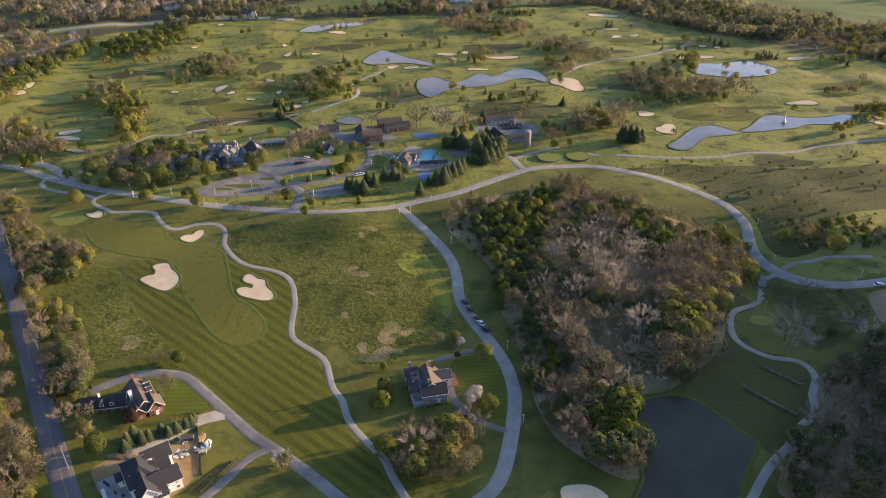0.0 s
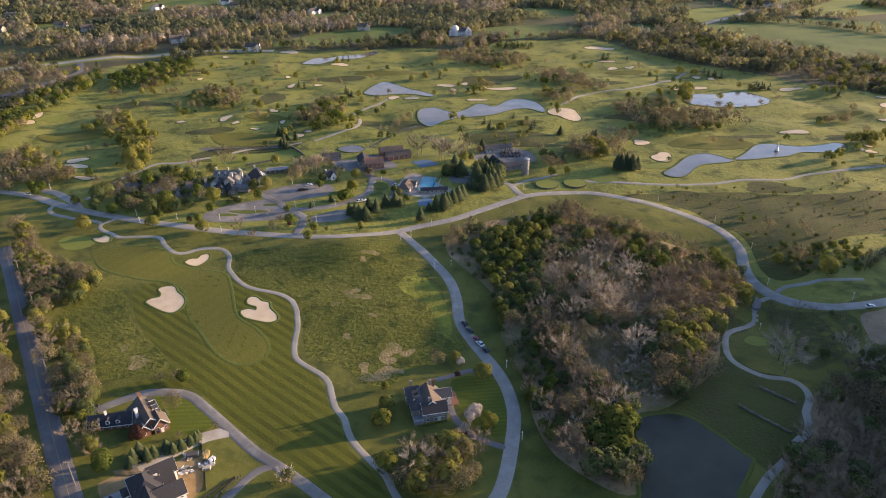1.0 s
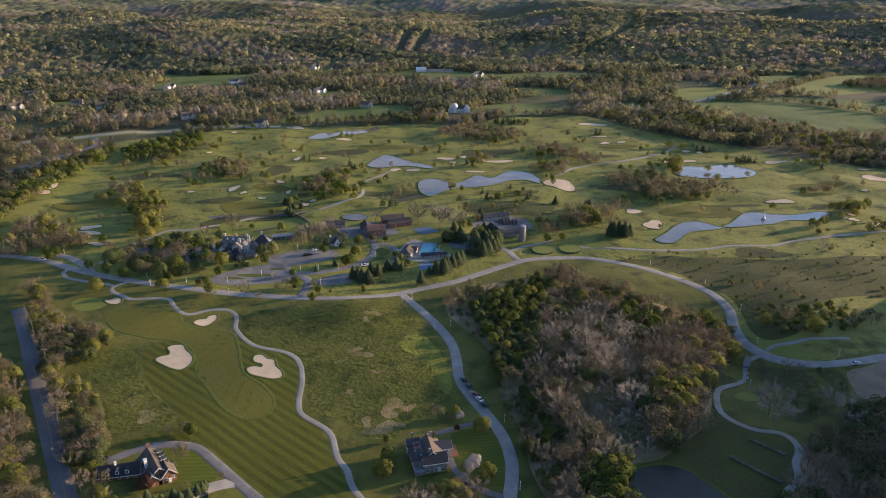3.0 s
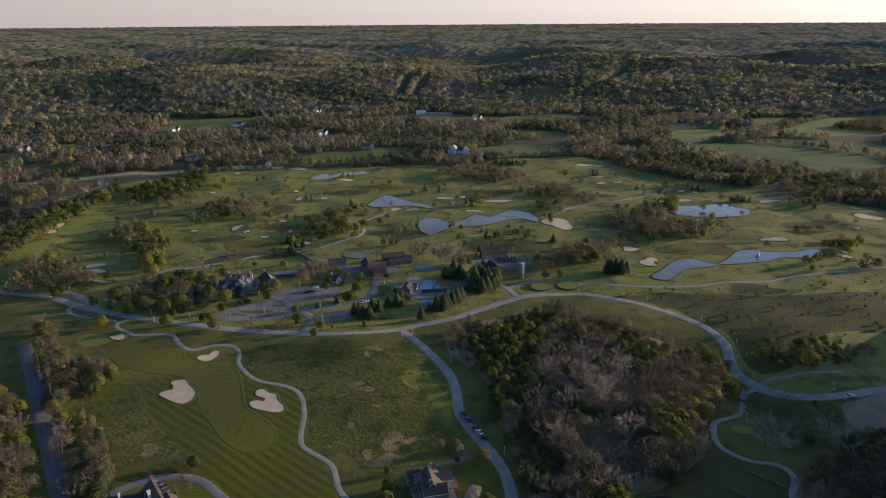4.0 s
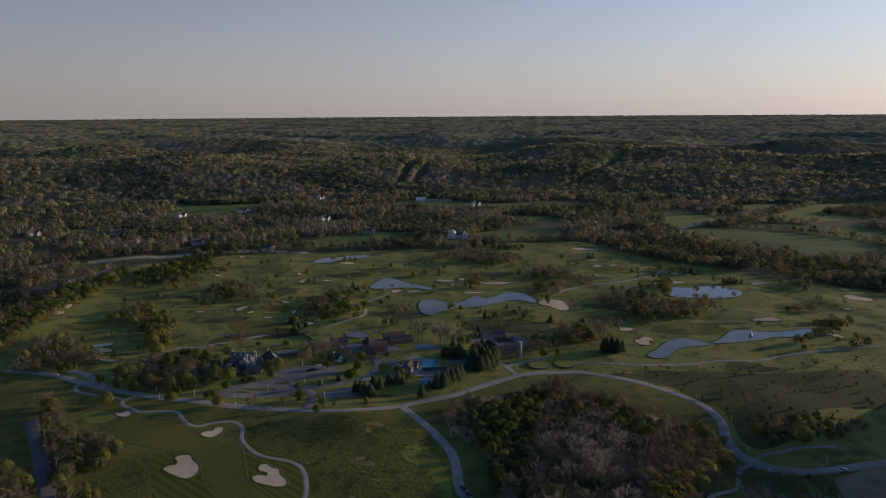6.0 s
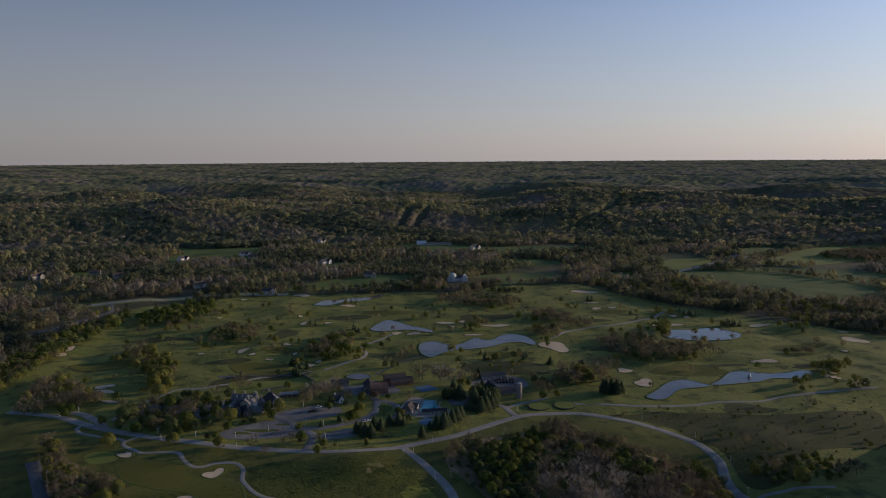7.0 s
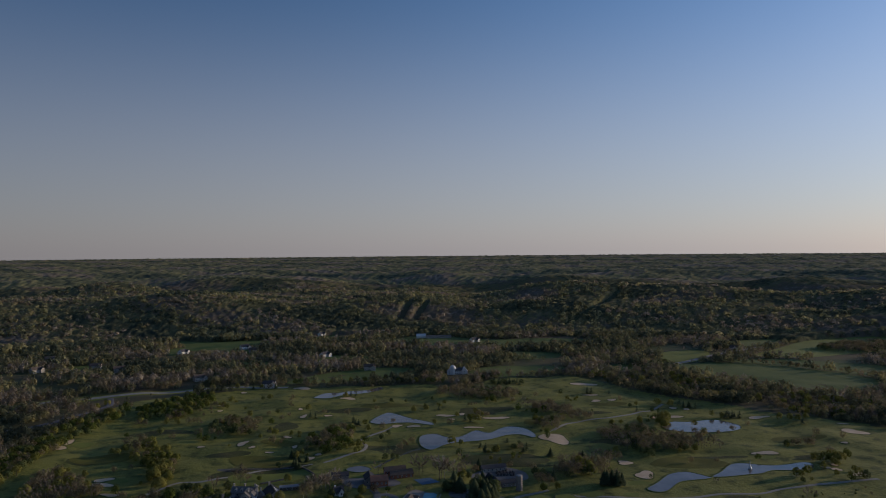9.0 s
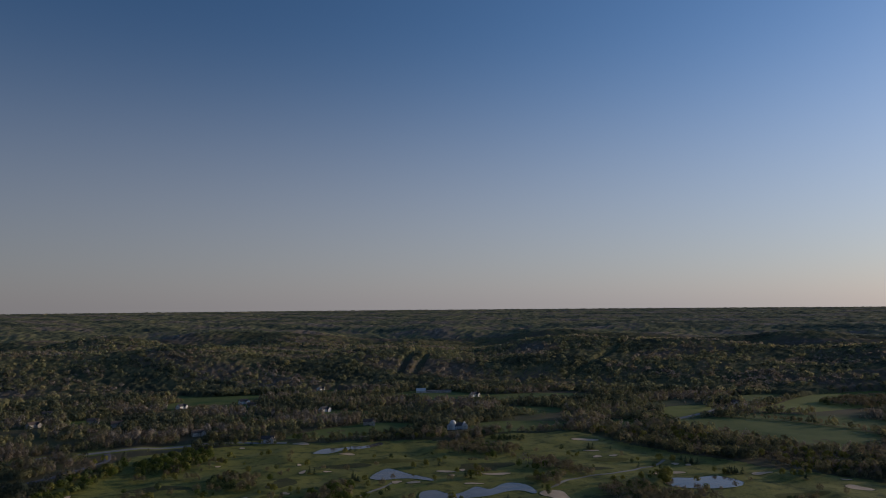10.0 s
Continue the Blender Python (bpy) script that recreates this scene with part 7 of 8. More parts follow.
# brick house by the lane
h = house("house", -110.5, 233.5, 36, "red brick house with dark slate roof and white dormers")
h.scale = (0.88, 0.88, 0.88)
wing(h, 0, 0, 0, 17, 11, 2.9, 4.6, M_BRICK, M_BROWNROOF, (4, 2), storeys=1, trim=True)
wing(h, -12.5, 6.6, 64, 17, 7.4, 2.6, 3.2, M_BRICK, M_CHARCOAL, (5, 1), storeys=1, trim=True)
wing(h, 3.4, -7.0, 0, 7, 6, 3.6, 3.2, M_BRICK, M_BROWNROOF, (1, 2), storeys=1, trim=True)
wing(h, -3.4, -7.0, 0, 6, 5, 3.2, 3.0, M_BRICK, M_SLATE, (1, 1), storeys=1, trim=True)
for k in range(4):
    dormer(h, 4.4, 6.0 - k * 3.2, 5.0, -90, M_WHITE, M_SLATE)
for k in range(3):
    dormer(h, -17.9 + k * 3.65, 6.05 - k * 1.78, 3.6, 154, M_WHITE, M_CHARCOAL)
chimney(h, 0.4, 8.8, 9.2, M_BRICK, 1.3)
chimney(h, -3.4, -1.0, 8.8, M_WHITE, 1.3)
chimney(h, -14.0, 7.2, 7.2, M_WHITE, 0.9)
door(h, 3.4, -11.1, 0)
bm = bmesh.new()
box(bm, (-11, -3.0, 0.05), (10, 8, 0.3))
part("courtyard", bm, M_PATIO, h, "grey paved courtyard")

# unfinished white house
h = house("house", -94.0, 197.0, 35, "white house under construction with charcoal shingle roofs")
wing(h, -2.2, 0.8, 0, 13, 9, 5.2, 4.4, M_WHITE, M_CHARCOAL, (3, 2), hip=True, trim=True)
wing(h, 4.0, 6.0, 90, 8.4, 5.6, 4.6, 3.0, M_WHITE, M_CHARCOAL, (2, 1), trim=True)
wing(h, 3.0, 0.4, 90, 7.0, 4.4, 4.4, 2.6, M_WHITE, M_CHARCOAL, (1, 1), trim=True)
wing(h, 3.4, -5.6, 90, 9.0, 6.2, 4.6, 3.2, M_WHITE, M_CHARCOAL, (3, 2), trim=True)
wing(h, -2.6, -7.0, 0, 8.4, 6.0, 4.8, 3.6, M_WHITE, M_CHARCOAL, (2, 2), trim=True)
wing(h, 0.8, -9.6, 90, 4.0, 3.6, 3.2, 1.8, M_WHITE, M_CHARCOAL, (1, 1), storeys=1, trim=True)
wing(h, -7.4, 4.0, 0, 3.6, 3.4, 3.4, 1.6, M_WHITE, M_CHARCOAL, (1, 1), storeys=1, hip=True)
dormer(h, 1.6, 3.2, 6.4, -90, M_WHITE, M_CHARCOAL)
dormer(h, -5.2, -0.4, 6.2, 90, M_WHITE, M_CHARCOAL)
chimney(h, -3.4, 5.6, 10.4, M_STONE, 1.1)
door(h, 8.0, -5.6, 90)
bm = bmesh.new()
box(bm, (-10.6, 2.0, 0.1), (8, 14, 0.5))
part("patio", bm, M_PATIO, h, "grey slab patio strewn with material")
for k in range(9):
    bm = bmesh.new()
    box(bm, (-13.9, -4.2 + k * 1.05, 0.7), (1.1, 0.7, 0.7))
    part("pallet", bm, M_WHITE, h, "white wrapped pallet")
for x, y, sx, sy, sz in ((-9.6, 3.4, 0.9, 1.4, 0.6), (-10.8, 1.2, 1.6, 0.5, 0.4), (-9.0, -1.6, 0.8, 0.8, 0.5), (-12.2, 6.4, 0.7, 3.4, 0.5), (-11.2, 4.6, 0.5, 0.5, 0.9)):
    bm = bmesh.new()
    box(bm, (x, y, 0.35 + sz / 2), (sx, sy, sz), x)
    part("building_material", bm, M_CHARCOAL if sz < 0.55 else M_CREAM, h, "loose building material on the patio")


def heap(x, y, rx, ry, hh, material, name, label, category):
    rng = np.random.default_rng(int(abs(x * 7 + y)))
    bm = bmesh.new()
    bmesh.ops.create_icosphere(bm, subdivisions=3, radius=1)
    for v in bm.verts:
        k = 1 + 0.3 * noise.noise(v.co * 2.5 + Vector((x, y, 0)))
        v.co = Vector((v.co.x * rx * k, v.co.y * ry * k, v.co.z * hh * k))
    ob = part(name, bm, material, None)
    ob.location = (x, y, gz(x, y))
    return tagged(ob, label, category)


heap(-107.7, 207.2, 5, 1.6, 0.9, M_DIRT, "soil_mound", "long heap of orange soil", "soil")
heap(-83.9, 216.3, 1.6, 3.0, 1.1, M_STRAW, "soil_mound", "pale heap of fill beside the skip", "soil")


def debris_pile(x, y, r, count, seed, label):
    """A flat heap of broken boards, wrapping and stone, each piece lying at its own angle."""
    rng = random.Random(seed)
    root = new("debris_pile")
    root.location = (x, y, gz(x, y) + 0.05)
    tagged(root, label, "debris")
    for k in range(count):
        a, d = rng.uniform(0, 6.28), r * math.sqrt(rng.random())
        size = (rng.uniform(0.4, 1.5), rng.uniform(0.25, 0.8), rng.uniform(0.12, 0.4))
        bm = bmesh.new()
        box(bm, (0, 0, 0), size)
        z = 0.1 + size[2] / 2 + 0.7 * max(0.0, 1 - d / r) * rng.random()
        bmesh.ops.transform(bm, matrix=Matrix.Translation((math.cos(a) * d, math.sin(a) * d * 0.8, z)) @ Matrix.Rotation(rng.uniform(0, 3.1), 4, "Z") @ Matrix.Rotation(rng.uniform(-0.4, 0.4), 4, "X"), verts=bm.verts)
        part("fragment", bm, (M_WHITE, M_PATIO, M_GRAVEL, M_CREAM, M_BROWNROOF, M_WHITE)[k % 6], root)


debris_pile(-87.9, 208.4, 2.6, 46, 5, "heap of pale broken building debris on clay")
debris_pile(-89.4, 215.1, 2.2, 30, 6, "jumble of boards and wrapping beside the skip")


def site_truck(x, y, turn):
    root = new("truck")
    root.location, root.rotation_euler = (x, y, gz(x, y) + 0.1), (0, 0, radians(turn))
    tagged(root, "small white works truck with an open loaded bed", "truck")
    bm = bmesh.new()
    prism(bm, [(0.9, 0.5), (0.9, 2.0), (1.9, 2.05), (2.5, 1.3), (2.6, 0.5)], -0.95, 0.95)
    bmesh.ops.bevel(bm, geom=bm.edges, offset=0.08, segments=1, affect="EDGES")
    part("cab", bm, M_WHITECAR, root)
    bm = bmesh.new()
    prism(bm, [(1.75, 1.35), (1.75, 1.9), (2.02, 1.95), (2.46, 1.35)], -0.97, 0.97)
    part("windscreen", bm, M_GLASS, root, "dark glass")
    bm = bmesh.new()
    box(bm, (-1.1, 0, 0.75), (3.8, 2.0, 0.2))
    for c, size in (((-1.1, 0.97, 1.05), (3.8, 0.08, 0.5)), ((-1.1, -0.97, 1.05), (3.8, 0.08, 0.5)), ((-2.98, 0, 1.05), (0.08, 2.0, 0.5))):
        box(bm, c, size)
    part("bed", bm, M_PATIO, root, "grey open bed")
    for k in range(5):
        bm = bmesh.new()
        box(bm, (-2.5 + 0.75 * k, 0.35 * (-1) ** k, 1.15), (0.7, 1.0, 0.5), 0.3 * k)
        part("load", bm, (M_WHITE, M_GRAVEL, M_BROWNROOF)[k % 3], root)
    for a in (-2.0, 1.7):
        for b in (-0.9, 0.9):
            part("wheel", tube((a, b - 0.13, 0.4), (a, b + 0.13, 0.4), 0.42, 0.42, 12), M_TYRE, root)


site_truck(-81.4, 211.4, 25)


def silt_fence(points):
    """A low black fabric barrier on thin stakes."""
    line = spline(points, 1.6)
    root = new("silt_fence")
    root.location = (*line[0], gz(*line[0]))
    tagged(root, "low black fabric silt fence on stakes", "fence", "silt fences")
    o = np.array(root.location)
    v, t = ribbon(line, [(-0.05, -0.1), (-0.04, 0.8), (0.04, 0.8), (0.05, -0.1)], 0)
    part("fabric", (v - o, t), M_TYRE, root)
    for x, y in line:
        part("stake", tube((x - o[0], y - o[1], gz(x, y) - 0.1 - o[2]), (x - o[0], y - o[1], gz(x, y) + 1.05 - o[2]), 0.04, 0.04, 4), M_POLE, root)


silt_fence([(-87, 222.8), (-84.5, 216.3), (-81.7, 209.2), (-78.1, 199.4)])
silt_fence([(-80.4, 191.9), (-75.4, 199.5), (-70.4, 205.8)])


def clutter_box(x, y, size, turn, material, name, label, category):
    bm = bmesh.new()
    box(bm, (0, 0, size[2] / 2), size)
    bmesh.ops.bevel(bm, geom=bm.edges, offset=0.08, segments=1, affect="EDGES")
    ob = part(name, bm, material, None)
    ob.location, ob.rotation_euler = (x, y, gz(x, y) + 0.12), (0, 0, radians(turn))
    return tagged(ob, label, category)


clutter_box(-88, 215.7, (4.2, 2.2, 1.3), 12, M_SLATE, "skip", "dark open rubbish skip full of debris", "skip")
clutter_box(-80.7, 211.2, (3.4, 2.2, 1.0), 30, M_PATIO, "wrapped_pallet", "grey stack of wrapped building material", "stack")
clutter_box(-80.5, 213.7, (2.4, 1.6, 1.2), 60, M_WHITE, "wrapped_pallet", "white wrapped stack of building material", "stack")
clutter_box(-81.1, 209.6, (2.8, 1.6, 0.9), 10, M_GRAVEL, "wrapped_pallet", "pale stack of stone pallets", "stack")

def rail_fence(x0, y0, x1, y1, count):
    root = new("fence")
    root.location = (x0, y0, gz(x0, y0))
    tagged(root, "dark timber rail fence beside the driveway", "fence")
    z1 = gz(x1, y1) - gz(x0, y0)
    for k in range(count):
        s = k / (count - 1)
        part("post", tube(((x1 - x0) * s, (y1 - y0) * s, z1 * s - 0.2), ((x1 - x0) * s, (y1 - y0) * s, z1 * s + 1.5), 0.12, 0.12, 5), M_CHARCOAL, root)
    for z in (0.5, 0.9, 1.3):
        part("rail", tube((0, 0, z), (x1 - x0, y1 - y0, z1 + z), 0.1, 0.1, 4), M_CHARCOAL, root)


rail_fence(-68.6, 206.2, -76.4, 191.5, 14)

# club house and its outbuildings
h = house("club_house", -141.2, 462.3, -6, "grey stone club house with slate roofs and pale chimneys", "club house")
wing(h, -1, 4, 90, 17, 8, 5.4, 3.0, M_GREYBRICK, M_PALESLATE, (5, 1))
wing(h, 3.5, -2.5, 0, 9, 6.5, 5.2, 3.0, M_CREAM, M_PALESLATE, (2, 2))
wing(h, 7.0, 0.5, 0, 8, 5, 4.6, 2.6, M_WHITE, M_PALESLATE, (2, 1))
wing(h, -6.5, -3.5, 0, 7, 5, 3.2, 2.0, M_WHITE, M_PALESLATE, (2, 1), storeys=1)
wing(h, 6.0, -10.0, 28, 15, 5.5, 2.8, 1.9, M_STONE, M_CHARCOAL, (4, 1), storeys=1)
wing(h, -1.0, -10.0, 28, 11, 5, 2.6, 1.7, M_STONE, M_CHARCOAL, (3, 1), storeys=1)
wing(h, 13, -8.0, 90, 9, 5, 2.6, 1.2, M_GREYBRICK, M_PALESLATE, (3, 1), storeys=1)
for x, y in ((-9, 5), (-1, 5.4), (7, 5), (5, -4), (9.5, 2)):
    chimney(h, x, y, 10.0, M_CREAM, 1.1)
for x in (-6, -2, 2, 5):
    dormer(h, x, 1.3, 6.3, 180, M_WHITE, M_PALESLATE)
door(h, 3.5, -7.2, 0)
bm = bmesh.new()
box(bm, (10, -4.5, 0.4), (8, 6, 0.9))
part("terrace", bm, M_PATIO, h, "grey paved terrace")
h = house("club_house", -121.6, 468.2, 24, "club wing with charcoal roof and white glazed strips", "club house")
wing(h, 0, 0, 0, 17, 11, 3.6, 4.2, M_CREAM, M_CHARCOAL, (4, 2), storeys=1)
wing(h, -8, -1, 0, 10, 6, 3.0, 2.2, M_GREYBRICK, M_PALESLATE, (3, 1), storeys=1)
for k in range(5):
    bm = bmesh.new()
    box(bm, (0, 0, 0), (5.4, 0.7, 0.14))
    bmesh.ops.transform(bm, matrix=Matrix.Translation((3.0, -6.5 + k * 2.1, 5.75)) @ Matrix.Rotation(radians(37), 4, "Y"), verts=bm.verts)
    part("skylight", bm, M_WHITE, h, "white glazed roof strip")
chimney(h, -1, 7.6, 9.5, M_CREAM, 1.2)
chimney(h, -8, 3.5, 7.4, M_CREAM, 1.0)
h = house("garden_pavilion", -113.8, 488.3, 14, "low grey stone pavilion with a flat terrace roof", "pavilion")
wing(h, 0, 0, 90, 14, 5, 2.6, 0.7, M_STONE, M_PATIO, (4, 1), storeys=1)
h = house("cottage", -75.1, 476.3, 25, "small white gabled cottage with slate roof", "cottage")
wing(h, 0, 0, 90, 7, 4.5, 3.2, 3.2, M_WHITE, M_SLATE, (2, 1), storeys=1)
wing(h, 1.2, -2.4, 0, 4, 4, 3.0, 2.8, M_WHITE, M_SLATE, (1, 1), storeys=1)
chimney(h, -2.5, 0, 7, M_WHITE)
h = house("brick_hall", -46.5, 495.5, 12, "red brick hall with rusty red roof", "hall")
wing(h, 0, 0, 90, 13, 9, 4.4, 2.8, M_BARN, M_REDROOF, (4, 2), storeys=1)
wing(h, -6.5, 7, 0, 12, 8, 4.2, 3.0, M_GREYBRICK, M_CHARCOAL, (3, 2), storeys=1)
h = house("barn", -30.5, 514.3, 16, "long red barn with brown roof", "barn")
wing(h, 0, 0, 90, 18, 8, 3.4, 2.6, M_BARN, M_BROWNROOF, (5, 1), storeys=1)
wing(h, -3, 9.5, 90, 17, 7, 3.6, 2.6, M_BARN, M_BROWNROOF, (5, 1), storeys=1)
h = house("shed", -78.7, 511.4, 12, "low grey shed with slate roof", "shed")
wing(h, 0, 0, 90, 13, 7, 3.0, 2.0, M_GREYBRICK, M_SLATE, (3, 1), storeys=1)
h = house("pool_house", -21.5, 456.2, -12, "brown roofed pool house beside the pool", "pool house")
wing(h, 0, 0, 0, 16, 7.5, 2.8, 2.4, M_CREAM, M_BROWNROOF, (4, 2), storeys=1, hip=True)
wing(h, 2.5, 4, 90, 6, 5, 2.6, 1.6, M_CREAM, M_BROWNROOF, (2, 1), storeys=1)
h = house("barn", 41.9, 488.3, 20, "grey stone barn with charcoal roof", "barn")
wing(h, 0, 4, 0, 13, 8.5, 4.6, 4.2, M_GREYBRICK, M_CHARCOAL, (3, 2))
wing(h, 11, 1.5, 84, 14, 5.5, 3.2, 2.0, M_GREYBRICK, M_SLATE, (5, 1), storeys=1)
h = house("shed", 44.2, 529.7, 14, "long grey equipment shed", "shed")
wing(h, 0, 0, 90, 20, 7, 3.2, 1.8, M_CREAM, M_SLATE, (6, 1), storeys=1)


def stone_circle(x, y, r):
    """A round planted bed held by a ring of boulders."""
    root = new("round_bed")
    root.location = (x, y, gz(x, y))
    tagged(root, "round grassy bed ringed with grey boulders", "planting bed", "boulder beds")
    v, t = sheet(oval(0, 0, r, r, 0.03, x), 2.0, 0, level=0.9)
    part("turf", (v, t), M_GREEN, root)
    shape = bmesh.new()
    bmesh.ops.create_icosphere(shape, subdivisions=1, radius=0.75)
    for k in range(26):
        a = k * 2 * math.pi / 26
        bm = shape.copy()
        bmesh.ops.transform(bm, matrix=Matrix.Translation((math.cos(a) * r, math.sin(a) * r, 0.4)) @ Matrix.Rotation(k * 1.7, 4, "Z") @ Matrix.Diagonal((1.2, 0.8, 0.9, 1)), verts=bm.verts)
        part("boulder", bm, M_STONE, root)


stone_circle(72.2, 462.2, 7.5)
stone_circle(91.2, 464.2, 7.5)


def silo(x, y):
    root = house("silo", x, y, 0, "tall pale concrete silo beside the barn", "silo")
    v, t = tube((0, 0, -0.5), (0, 0, 11), 2.4, 2.4, 20)
    part("drum", (v, t), M_GREYBRICK, root)
    bm = bmesh.new()
    bmesh.ops.create_uvsphere(bm, u_segments=20, v_segments=8, radius=2.45)
    bmesh.ops.transform(bm, matrix=Matrix.Translation((0, 0, 11)) @ Matrix.Diagonal((1, 1, 0.35, 1)), verts=bm.verts)
    part("cap", bm, M_PATIO, root)
    for z in range(1, 11, 2):
        part("hoop", tube((0, 0, z), (0, 0, z + 0.15), 2.46, 2.46, 20), M_POLE, root)


silo(60.1, 483)

# swimming pool
root = new("swimming_pool")
root.location, root.rotation_euler = (-7.9, 463.7, gz(-7.8, 463.3) + 0.3), (0, 0, radians(-8))
tagged(root, "turquoise swimming pool with pale coping", "swimming pool")
bm = bmesh.new()
box(bm, (0, 0, 0.02), (9.5, 24, 0.1))
box(bm, (5.5, -3, 0.02), (3, 12, 0.1))
part("water", bm, M_POOL, root, "clear turquoise water")
for c, s in (((0, 12.4, 0.05), (11, 0.8, 0.3)), ((0, -12.4, 0.05), (11, 0.8, 0.3)), ((7.4, 0, 0.05), (0.8, 24, 0.3)), ((-5.2, 0, 0.05), (0.8, 24, 0.3))):
    bm = bmesh.new()
    box(bm, c, s)
    part("coping", bm, M_DECK, root)
h = house("pool_shelter", -3.5, 450.1, 12, "long low dark roofed pool shelter", "shelter")
wing(h, 0, 0, 84, 17, 4.5, 2.4, 0.8, M_CREAM, M_CHARCOAL, (6, 1), storeys=1)

# far buildings
h = house("domed_house", 21.6, 975, 4, "large white building with a white dome and gabled wings", "building")
wing(h, 10, 2, 90, 16, 11, 6, 3, M_WHITE, M_SLATE, (5, 2))
wing(h, 17, -2, 0, 10, 8, 6, 4.5, M_WHITE, M_WHITE, (2, 1))
wing(h, -5, 1, 0, 8, 6, 5, 2.5, M_WHITE, M_WHITE, (2, 1))
bm = bmesh.new()
bmesh.ops.create_uvsphere(bm, u_segments=24, v_segments=12, radius=4.8)
for v in bm.verts:
    v.co.z = max(v.co.z, -1) + 8.5
part("dome", bm, M_WHITE, h, "smooth white dome")
part("drum", tube((0, 0, -0.5), (0, 0, 8.5), 4.6, 4.6, 24), M_WHITE, h)
px, py = -34, 1403.7
h = house("white_tent", px, py, 0, "large white event tent in a clearing", "tent")
wing(h, 0, 0, 90, 19, 14, 4, 4.5, M_WHITE, M_WHITE, (0, 0), storeys=1)
h = house("long_hall", 2, 1398, 2, "long low pale building behind a car park", "building")
wing(h, 0, 0, 90, 52, 10, 4, 1.5, M_CREAM, M_PALESLATE, (10, 1), storeys=1)
for k, (x, y, tone) in enumerate(FAR_HOUSES):
    h = house("house", x, y, (k * 37) % 90, "distant white house among trees" if not tone else "distant pale stone house among trees")
    wing(h, 0, 0, 90, 16, 9, 5.5, 3.5, (M_WHITE, M_CREAM)[tone], (M_SLATE, M_BROWNROOF)[tone], (3, 1))
    wing(h, 6, -4, 0, 9, 7, 5, 3, (M_WHITE, M_CREAM)[tone], (M_SLATE, M_BROWNROOF)[tone], (2, 1))


# ---- vehicles ----
def car(x, y, turn, paint, label):
    root = new("car")
    root.location, root.rotation_euler = (x, y, gz(x, y) + 0.36), (0, 0, radians(turn))
    tagged(root, label, "car", "parked cars")
    bm = bmesh.new()
    prism(bm, [(-2.3, 0.35), (-2.3, 0.75), (-2.1, 0.92), (-1.2, 1.0), (0.9, 0.98), (2.0, 0.85), (2.3, 0.7), (2.3, 0.35)], -0.92, 0.92)
    prism(bm, [(-1.2, 1.42), (-0.9, 1.5), (0.1, 1.5), (0.3, 1.42)], -0.72, 0.72)
    bmesh.ops.bevel(bm, geom=bm.edges, offset=0.06, segments=1, affect="EDGES")
    part("body", bm, paint, root)
    bm = bmesh.new()
    prism(bm, [(-1.9, 0.98), (-1.25, 1.44), (0.3, 1.44), (1.0, 0.98)], -0.78, 0.78)
    part("glazing", bm, M_GLASS, root, "dark glass")
    for a in (-1.4, 1.4):
        for b in (-0.85, 0.85):
            w = part("wheel", tube((a, b - 0.11, 0.34), (a, b + 0.11, 0.34), 0.34, 0.34, 12), M_TYRE, root)
            part("rim", tube((a, b - 0.12, 0.34), (a, b + 0.12, 0.34), 0.2, 0.2, 8), M_RIM, w)
    for b in (-0.6, 0.6):
        bm = bmesh.new()
        box(bm, (2.28, b, 0.68), (0.08, 0.4, 0.14))
        part("headlight", bm, M_WHITE, root)


for x, y, turn, paint, label in ((18, 283.3, 122, M_WHITECAR, "white car parked on the drive"), (20.1, 278.8, 122, M_BLACKCAR, "black car parked on the drive"),
                                 (16.7, 286.6, 120, M_REDCAR, "dark red car parked on the drive"), (13.9, 293.4, 116, M_BLACKCAR, "black car parked on the drive"),
                                 (11.6, 298.7, 112, M_BLACKCAR, "black car parked on the drive"), (-270, 451.3, 170, M_WHITECAR, "white car on the club drive"),
                                 (-87, 460.9, 20, M_WHITECAR, "white car in the car park"), (-90.7, 451.3, 15, M_BLACKCAR, "black car in the car park"),
                                 (-88.7, 452.3, 15, M_BLACKCAR, "black car in the car park"), (-50.7, 435.5, 30, M_WHITECAR, "white car beside the conifers"),
                                 (-48.6, 436.4, 30, M_WHITECAR, "white car beside the conifers"), (-134.1, 240.3, 20, M_BLACKCAR, "black car on the house driveway"),
                                 (-28.8, 460.8, 10, M_WHITECAR, "white car by the pool house"), (201.2, 303.8, 10, M_WHITECAR, "white van on the gravel clearing")):
    car(x, y, turn, paint, label)


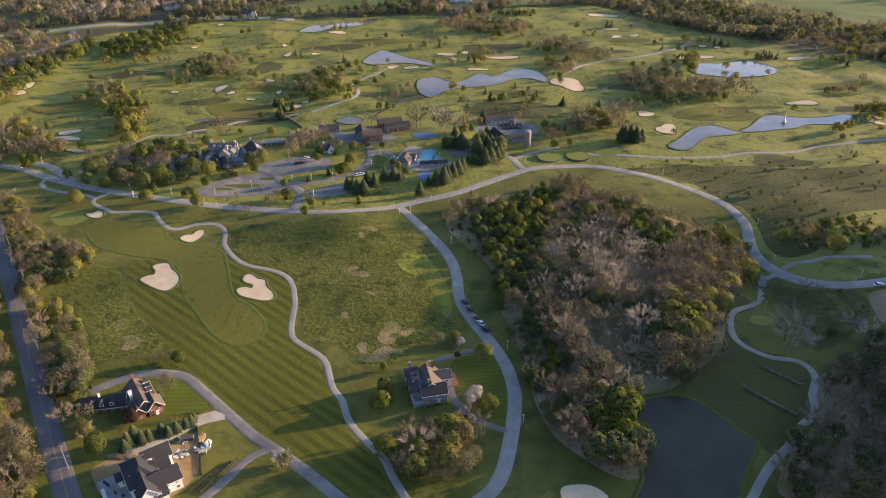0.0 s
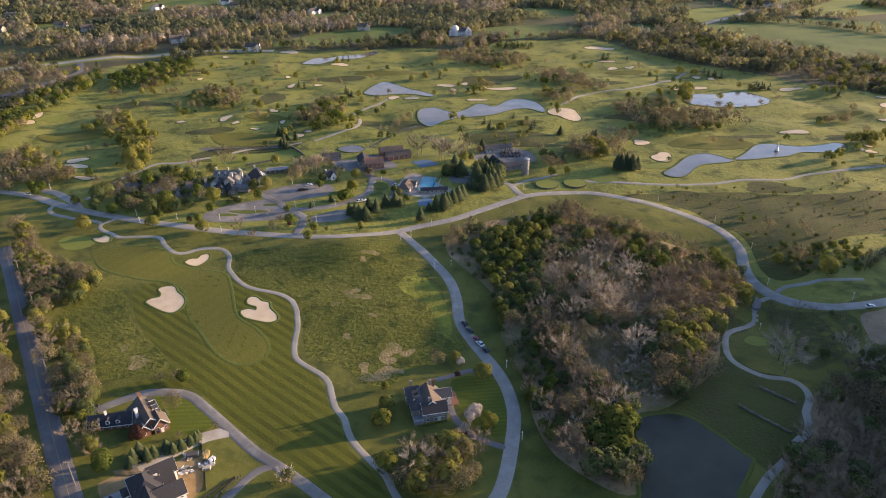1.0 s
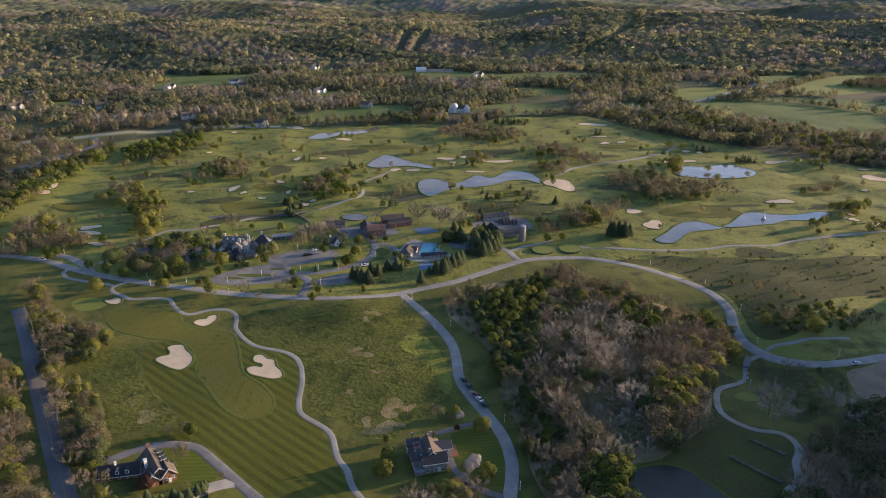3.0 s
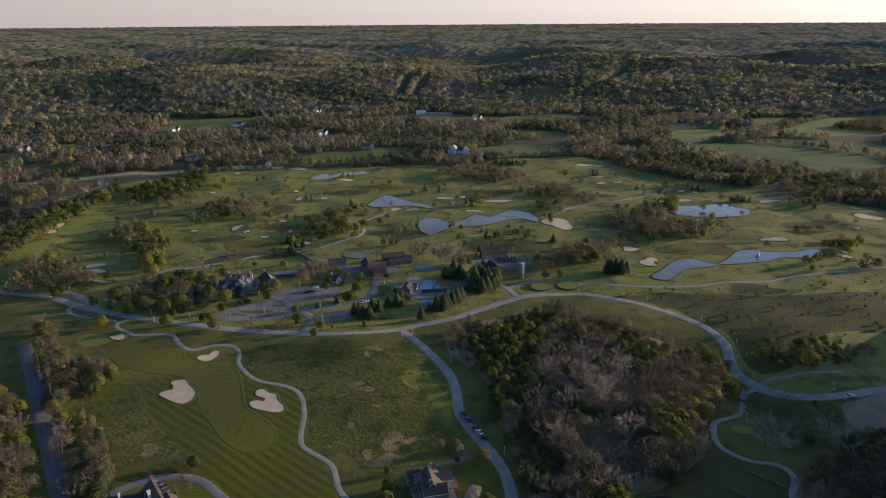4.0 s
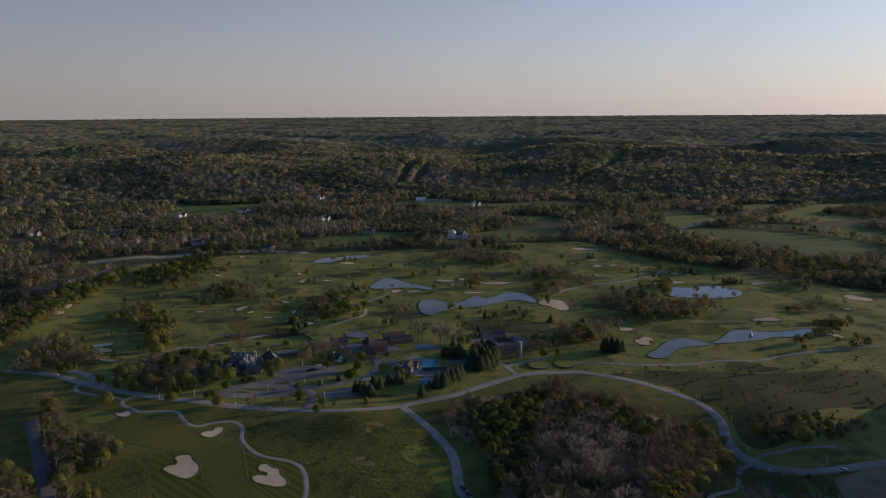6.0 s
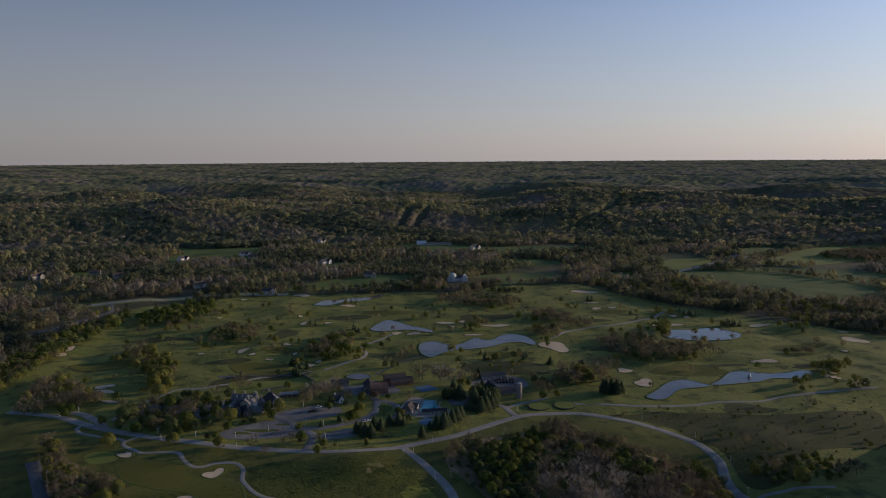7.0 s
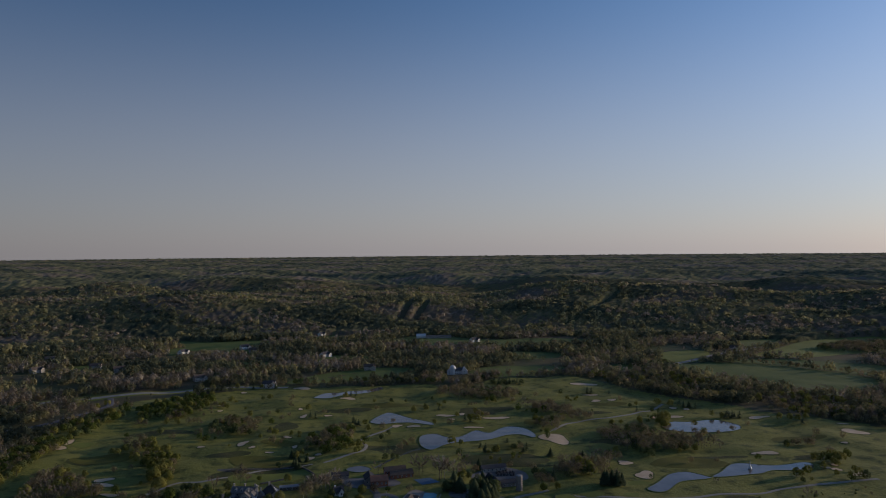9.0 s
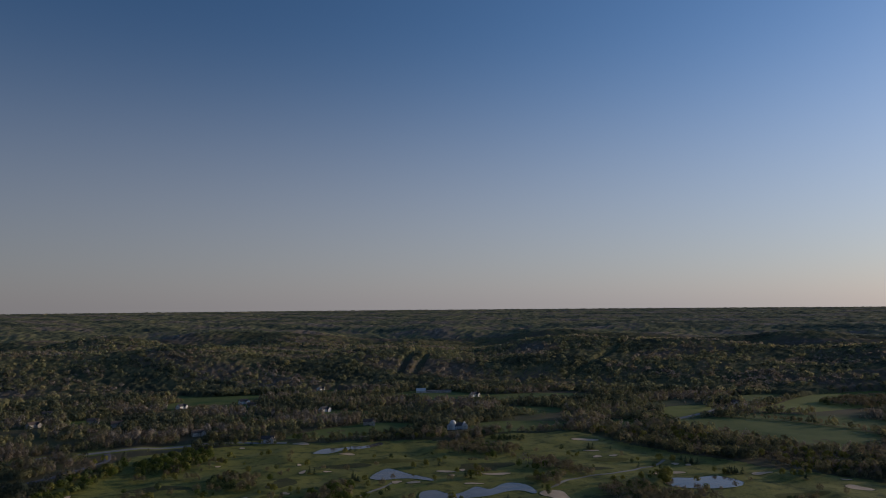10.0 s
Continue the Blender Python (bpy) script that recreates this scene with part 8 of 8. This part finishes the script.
def golf_cart(x, y, turn):
    root = new("golf_cart")
    root.location, root.rotation_euler = (x, y, gz(x, y) + 0.25), (0, 0, radians(turn))
    tagged(root, "dark golf cart parked in the service yard", "golf cart", "golf carts")
    bm = bmesh.new()
    prism(bm, [(-1.2, 0.25), (-1.2, 0.9), (-0.2, 0.9), (0, 0.5), (0.7, 0.5), (0.9, 0.95), (1.2, 0.7), (1.2, 0.25)], -0.6, 0.6)
    part("body", bm, M_BLACKCAR, root)
    bm = bmesh.new()
    box(bm, (-0.2, 0, 1.85), (1.7, 1.2, 0.07))
    part("canopy", bm, M_CHARCOAL, root)
    for a in (-0.9, 0.55):
        for b in (-0.5, 0.5):
            part("post", tube((a, b, 0.8), (a * 0.9, b, 1.84), 0.03, 0.03, 4), M_POLE, root)
    for a in (-0.8, 0.8):
        for b in (-0.5, 0.5):
            part("wheel", tube((a, b - 0.1, 0.23), (a, b + 0.1, 0.23), 0.23, 0.23, 8), M_TYRE, root)


cx, cy = 53.9, 522.1
for k in range(22):
    golf_cart(cx + (k % 6) * 2.6 - 7 + random.uniform(-0.4, 0.4), cy + (k // 6) * 3.6 - 4, 70 + random.uniform(-25, 25))


# ---- poles ----
def utility_pole(x, y, high=11.0):
    root = new("utility_pole")
    root.location = (x, y, gz(x, y))
    tagged(root, "grey wooden utility pole with crossarm beside the lane", "utility pole", "poles along the lane")
    part("pole", tube((0, 0, -0.3), (0, 0, high), 0.17, 0.12, 8), M_POLE, root)
    bm = bmesh.new()
    box(bm, (0, 0, high - 0.7), (2.8, 0.16, 0.18))
    part("crossarm", bm, M_POLE, root)
    for k in (-1.2, -0.5, 0.5, 1.2):
        part("insulator", tube((k, 0, high - 0.6), (k, 0, high - 0.35), 0.07, 0.05, 6), M_WHITE, root)
    return Vector((x, y, gz(x, y) + high - 0.4))


tops = [utility_pole(x, y) for x, y in ((-216, 342.2), (-192.9, 311.4), (-159.2, 257.7), (-122.8, 201.5), (-97.5, 166))]
for a, b in zip(tops, tops[1:]):
    for off in (-1.2, -0.5, 1.2):
        pieces = []
        for k in range(8):
            s0, s1 = k / 8, (k + 1) / 8
            q = [a.lerp(b, s) + Vector((off, 0, -4 * 0.9 * s * (1 - s))) for s in (s0, s1)]
            pieces.append(tube(q[0], q[1], 0.025, 0.025, 3))
        tagged(part("power_line", join(pieces), M_TYRE, None), "thin black overhead wire between poles", "wire")


def lamp_post(x, y):
    root = new("lamp_post")
    root.location = (x, y, gz(x, y))
    tagged(root, "slim pale lamp post beside the drive", "lamp post", "lamp posts of the club")
    part("pole", tube((0, 0, -0.2), (0, 0, 3.6), 0.12, 0.09, 6), M_WHITE, root)
    bm = bmesh.new()
    box(bm, (0, 0, 3.85), (0.42, 0.42, 0.5))
    part("lantern", bm, M_WHITE, root)
    part("footing", tube((0, 0, -0.1), (0, 0, 0.35), 0.22, 0.2, 8), M_PATIO, root)


for x, y in ((-178.6, 405.4), (-126.6, 392.8), (-184.6, 415.8), (-258.1, 458.2), (-157.3, 408.3), (-126.9, 435.7), (-113.8, 421.6), (-131.9, 408.6), (-89.9, 426.7), (-65.4, 429.6),
             (-73.4, 405.4), (-4.5, 398.8), (36.5, 422.6), (-21.9, 380.7), (-16.1, 384.6), (-2.5, 347.4), (6.2, 350.3), (-43.4, 450.3), (-39, 467.9), (55.7, 453.9),
             (138.4, 432.1), (165.2, 405.6), (174.4, 373.2), (169.1, 337.7), (197, 311.3), (149.4, 299.2), (28.2, 266.3), (29.9, 221.7), (-78.2, 427.4), (-98.3, 462.5)):
    lamp_post(x, y)

# fountain jet in the long pond, bridge over the creek
fx, fy = 252.3, 522
root = new("fountain")
root.location = (fx, fy, gz(fx, fy) + 0.6)
tagged(root, "white fountain jet in the pond", "fountain")
part("jet", tube((0, 0, 0), (0, 0, 7), 0.5, 0.12, 8), M_WHITE, root)
part("spray", tube((0, 0, 0), (0, 0, 3.4), 1.6, 0.3, 10), M_WHITE, root)
bx, by = 158.8, 323.8
root = new("foot_bridge")
root.location, root.rotation_euler = (bx, by, gz(bx, by) + 0.3), (0, 0, radians(60))
tagged(root, "dark timber cart bridge", "bridge")
bm = bmesh.new()
box(bm, (0, 0, 0.1), (12, 3.2, 0.25))
part("deck", bm, M_LANE, root)
for s in (-1.6, 1.6):
    bm = bmesh.new()
    box(bm, (0, s, 1.1), (12, 0.12, 0.12))
    part("handrail", bm, M_POLE, root)
    for k in range(6):
        bm = bmesh.new()
        box(bm, (-5.5 + 2.2 * k, s, 0.6), (0.12, 0.12, 1.0))
        part("post", bm, M_POLE, root)
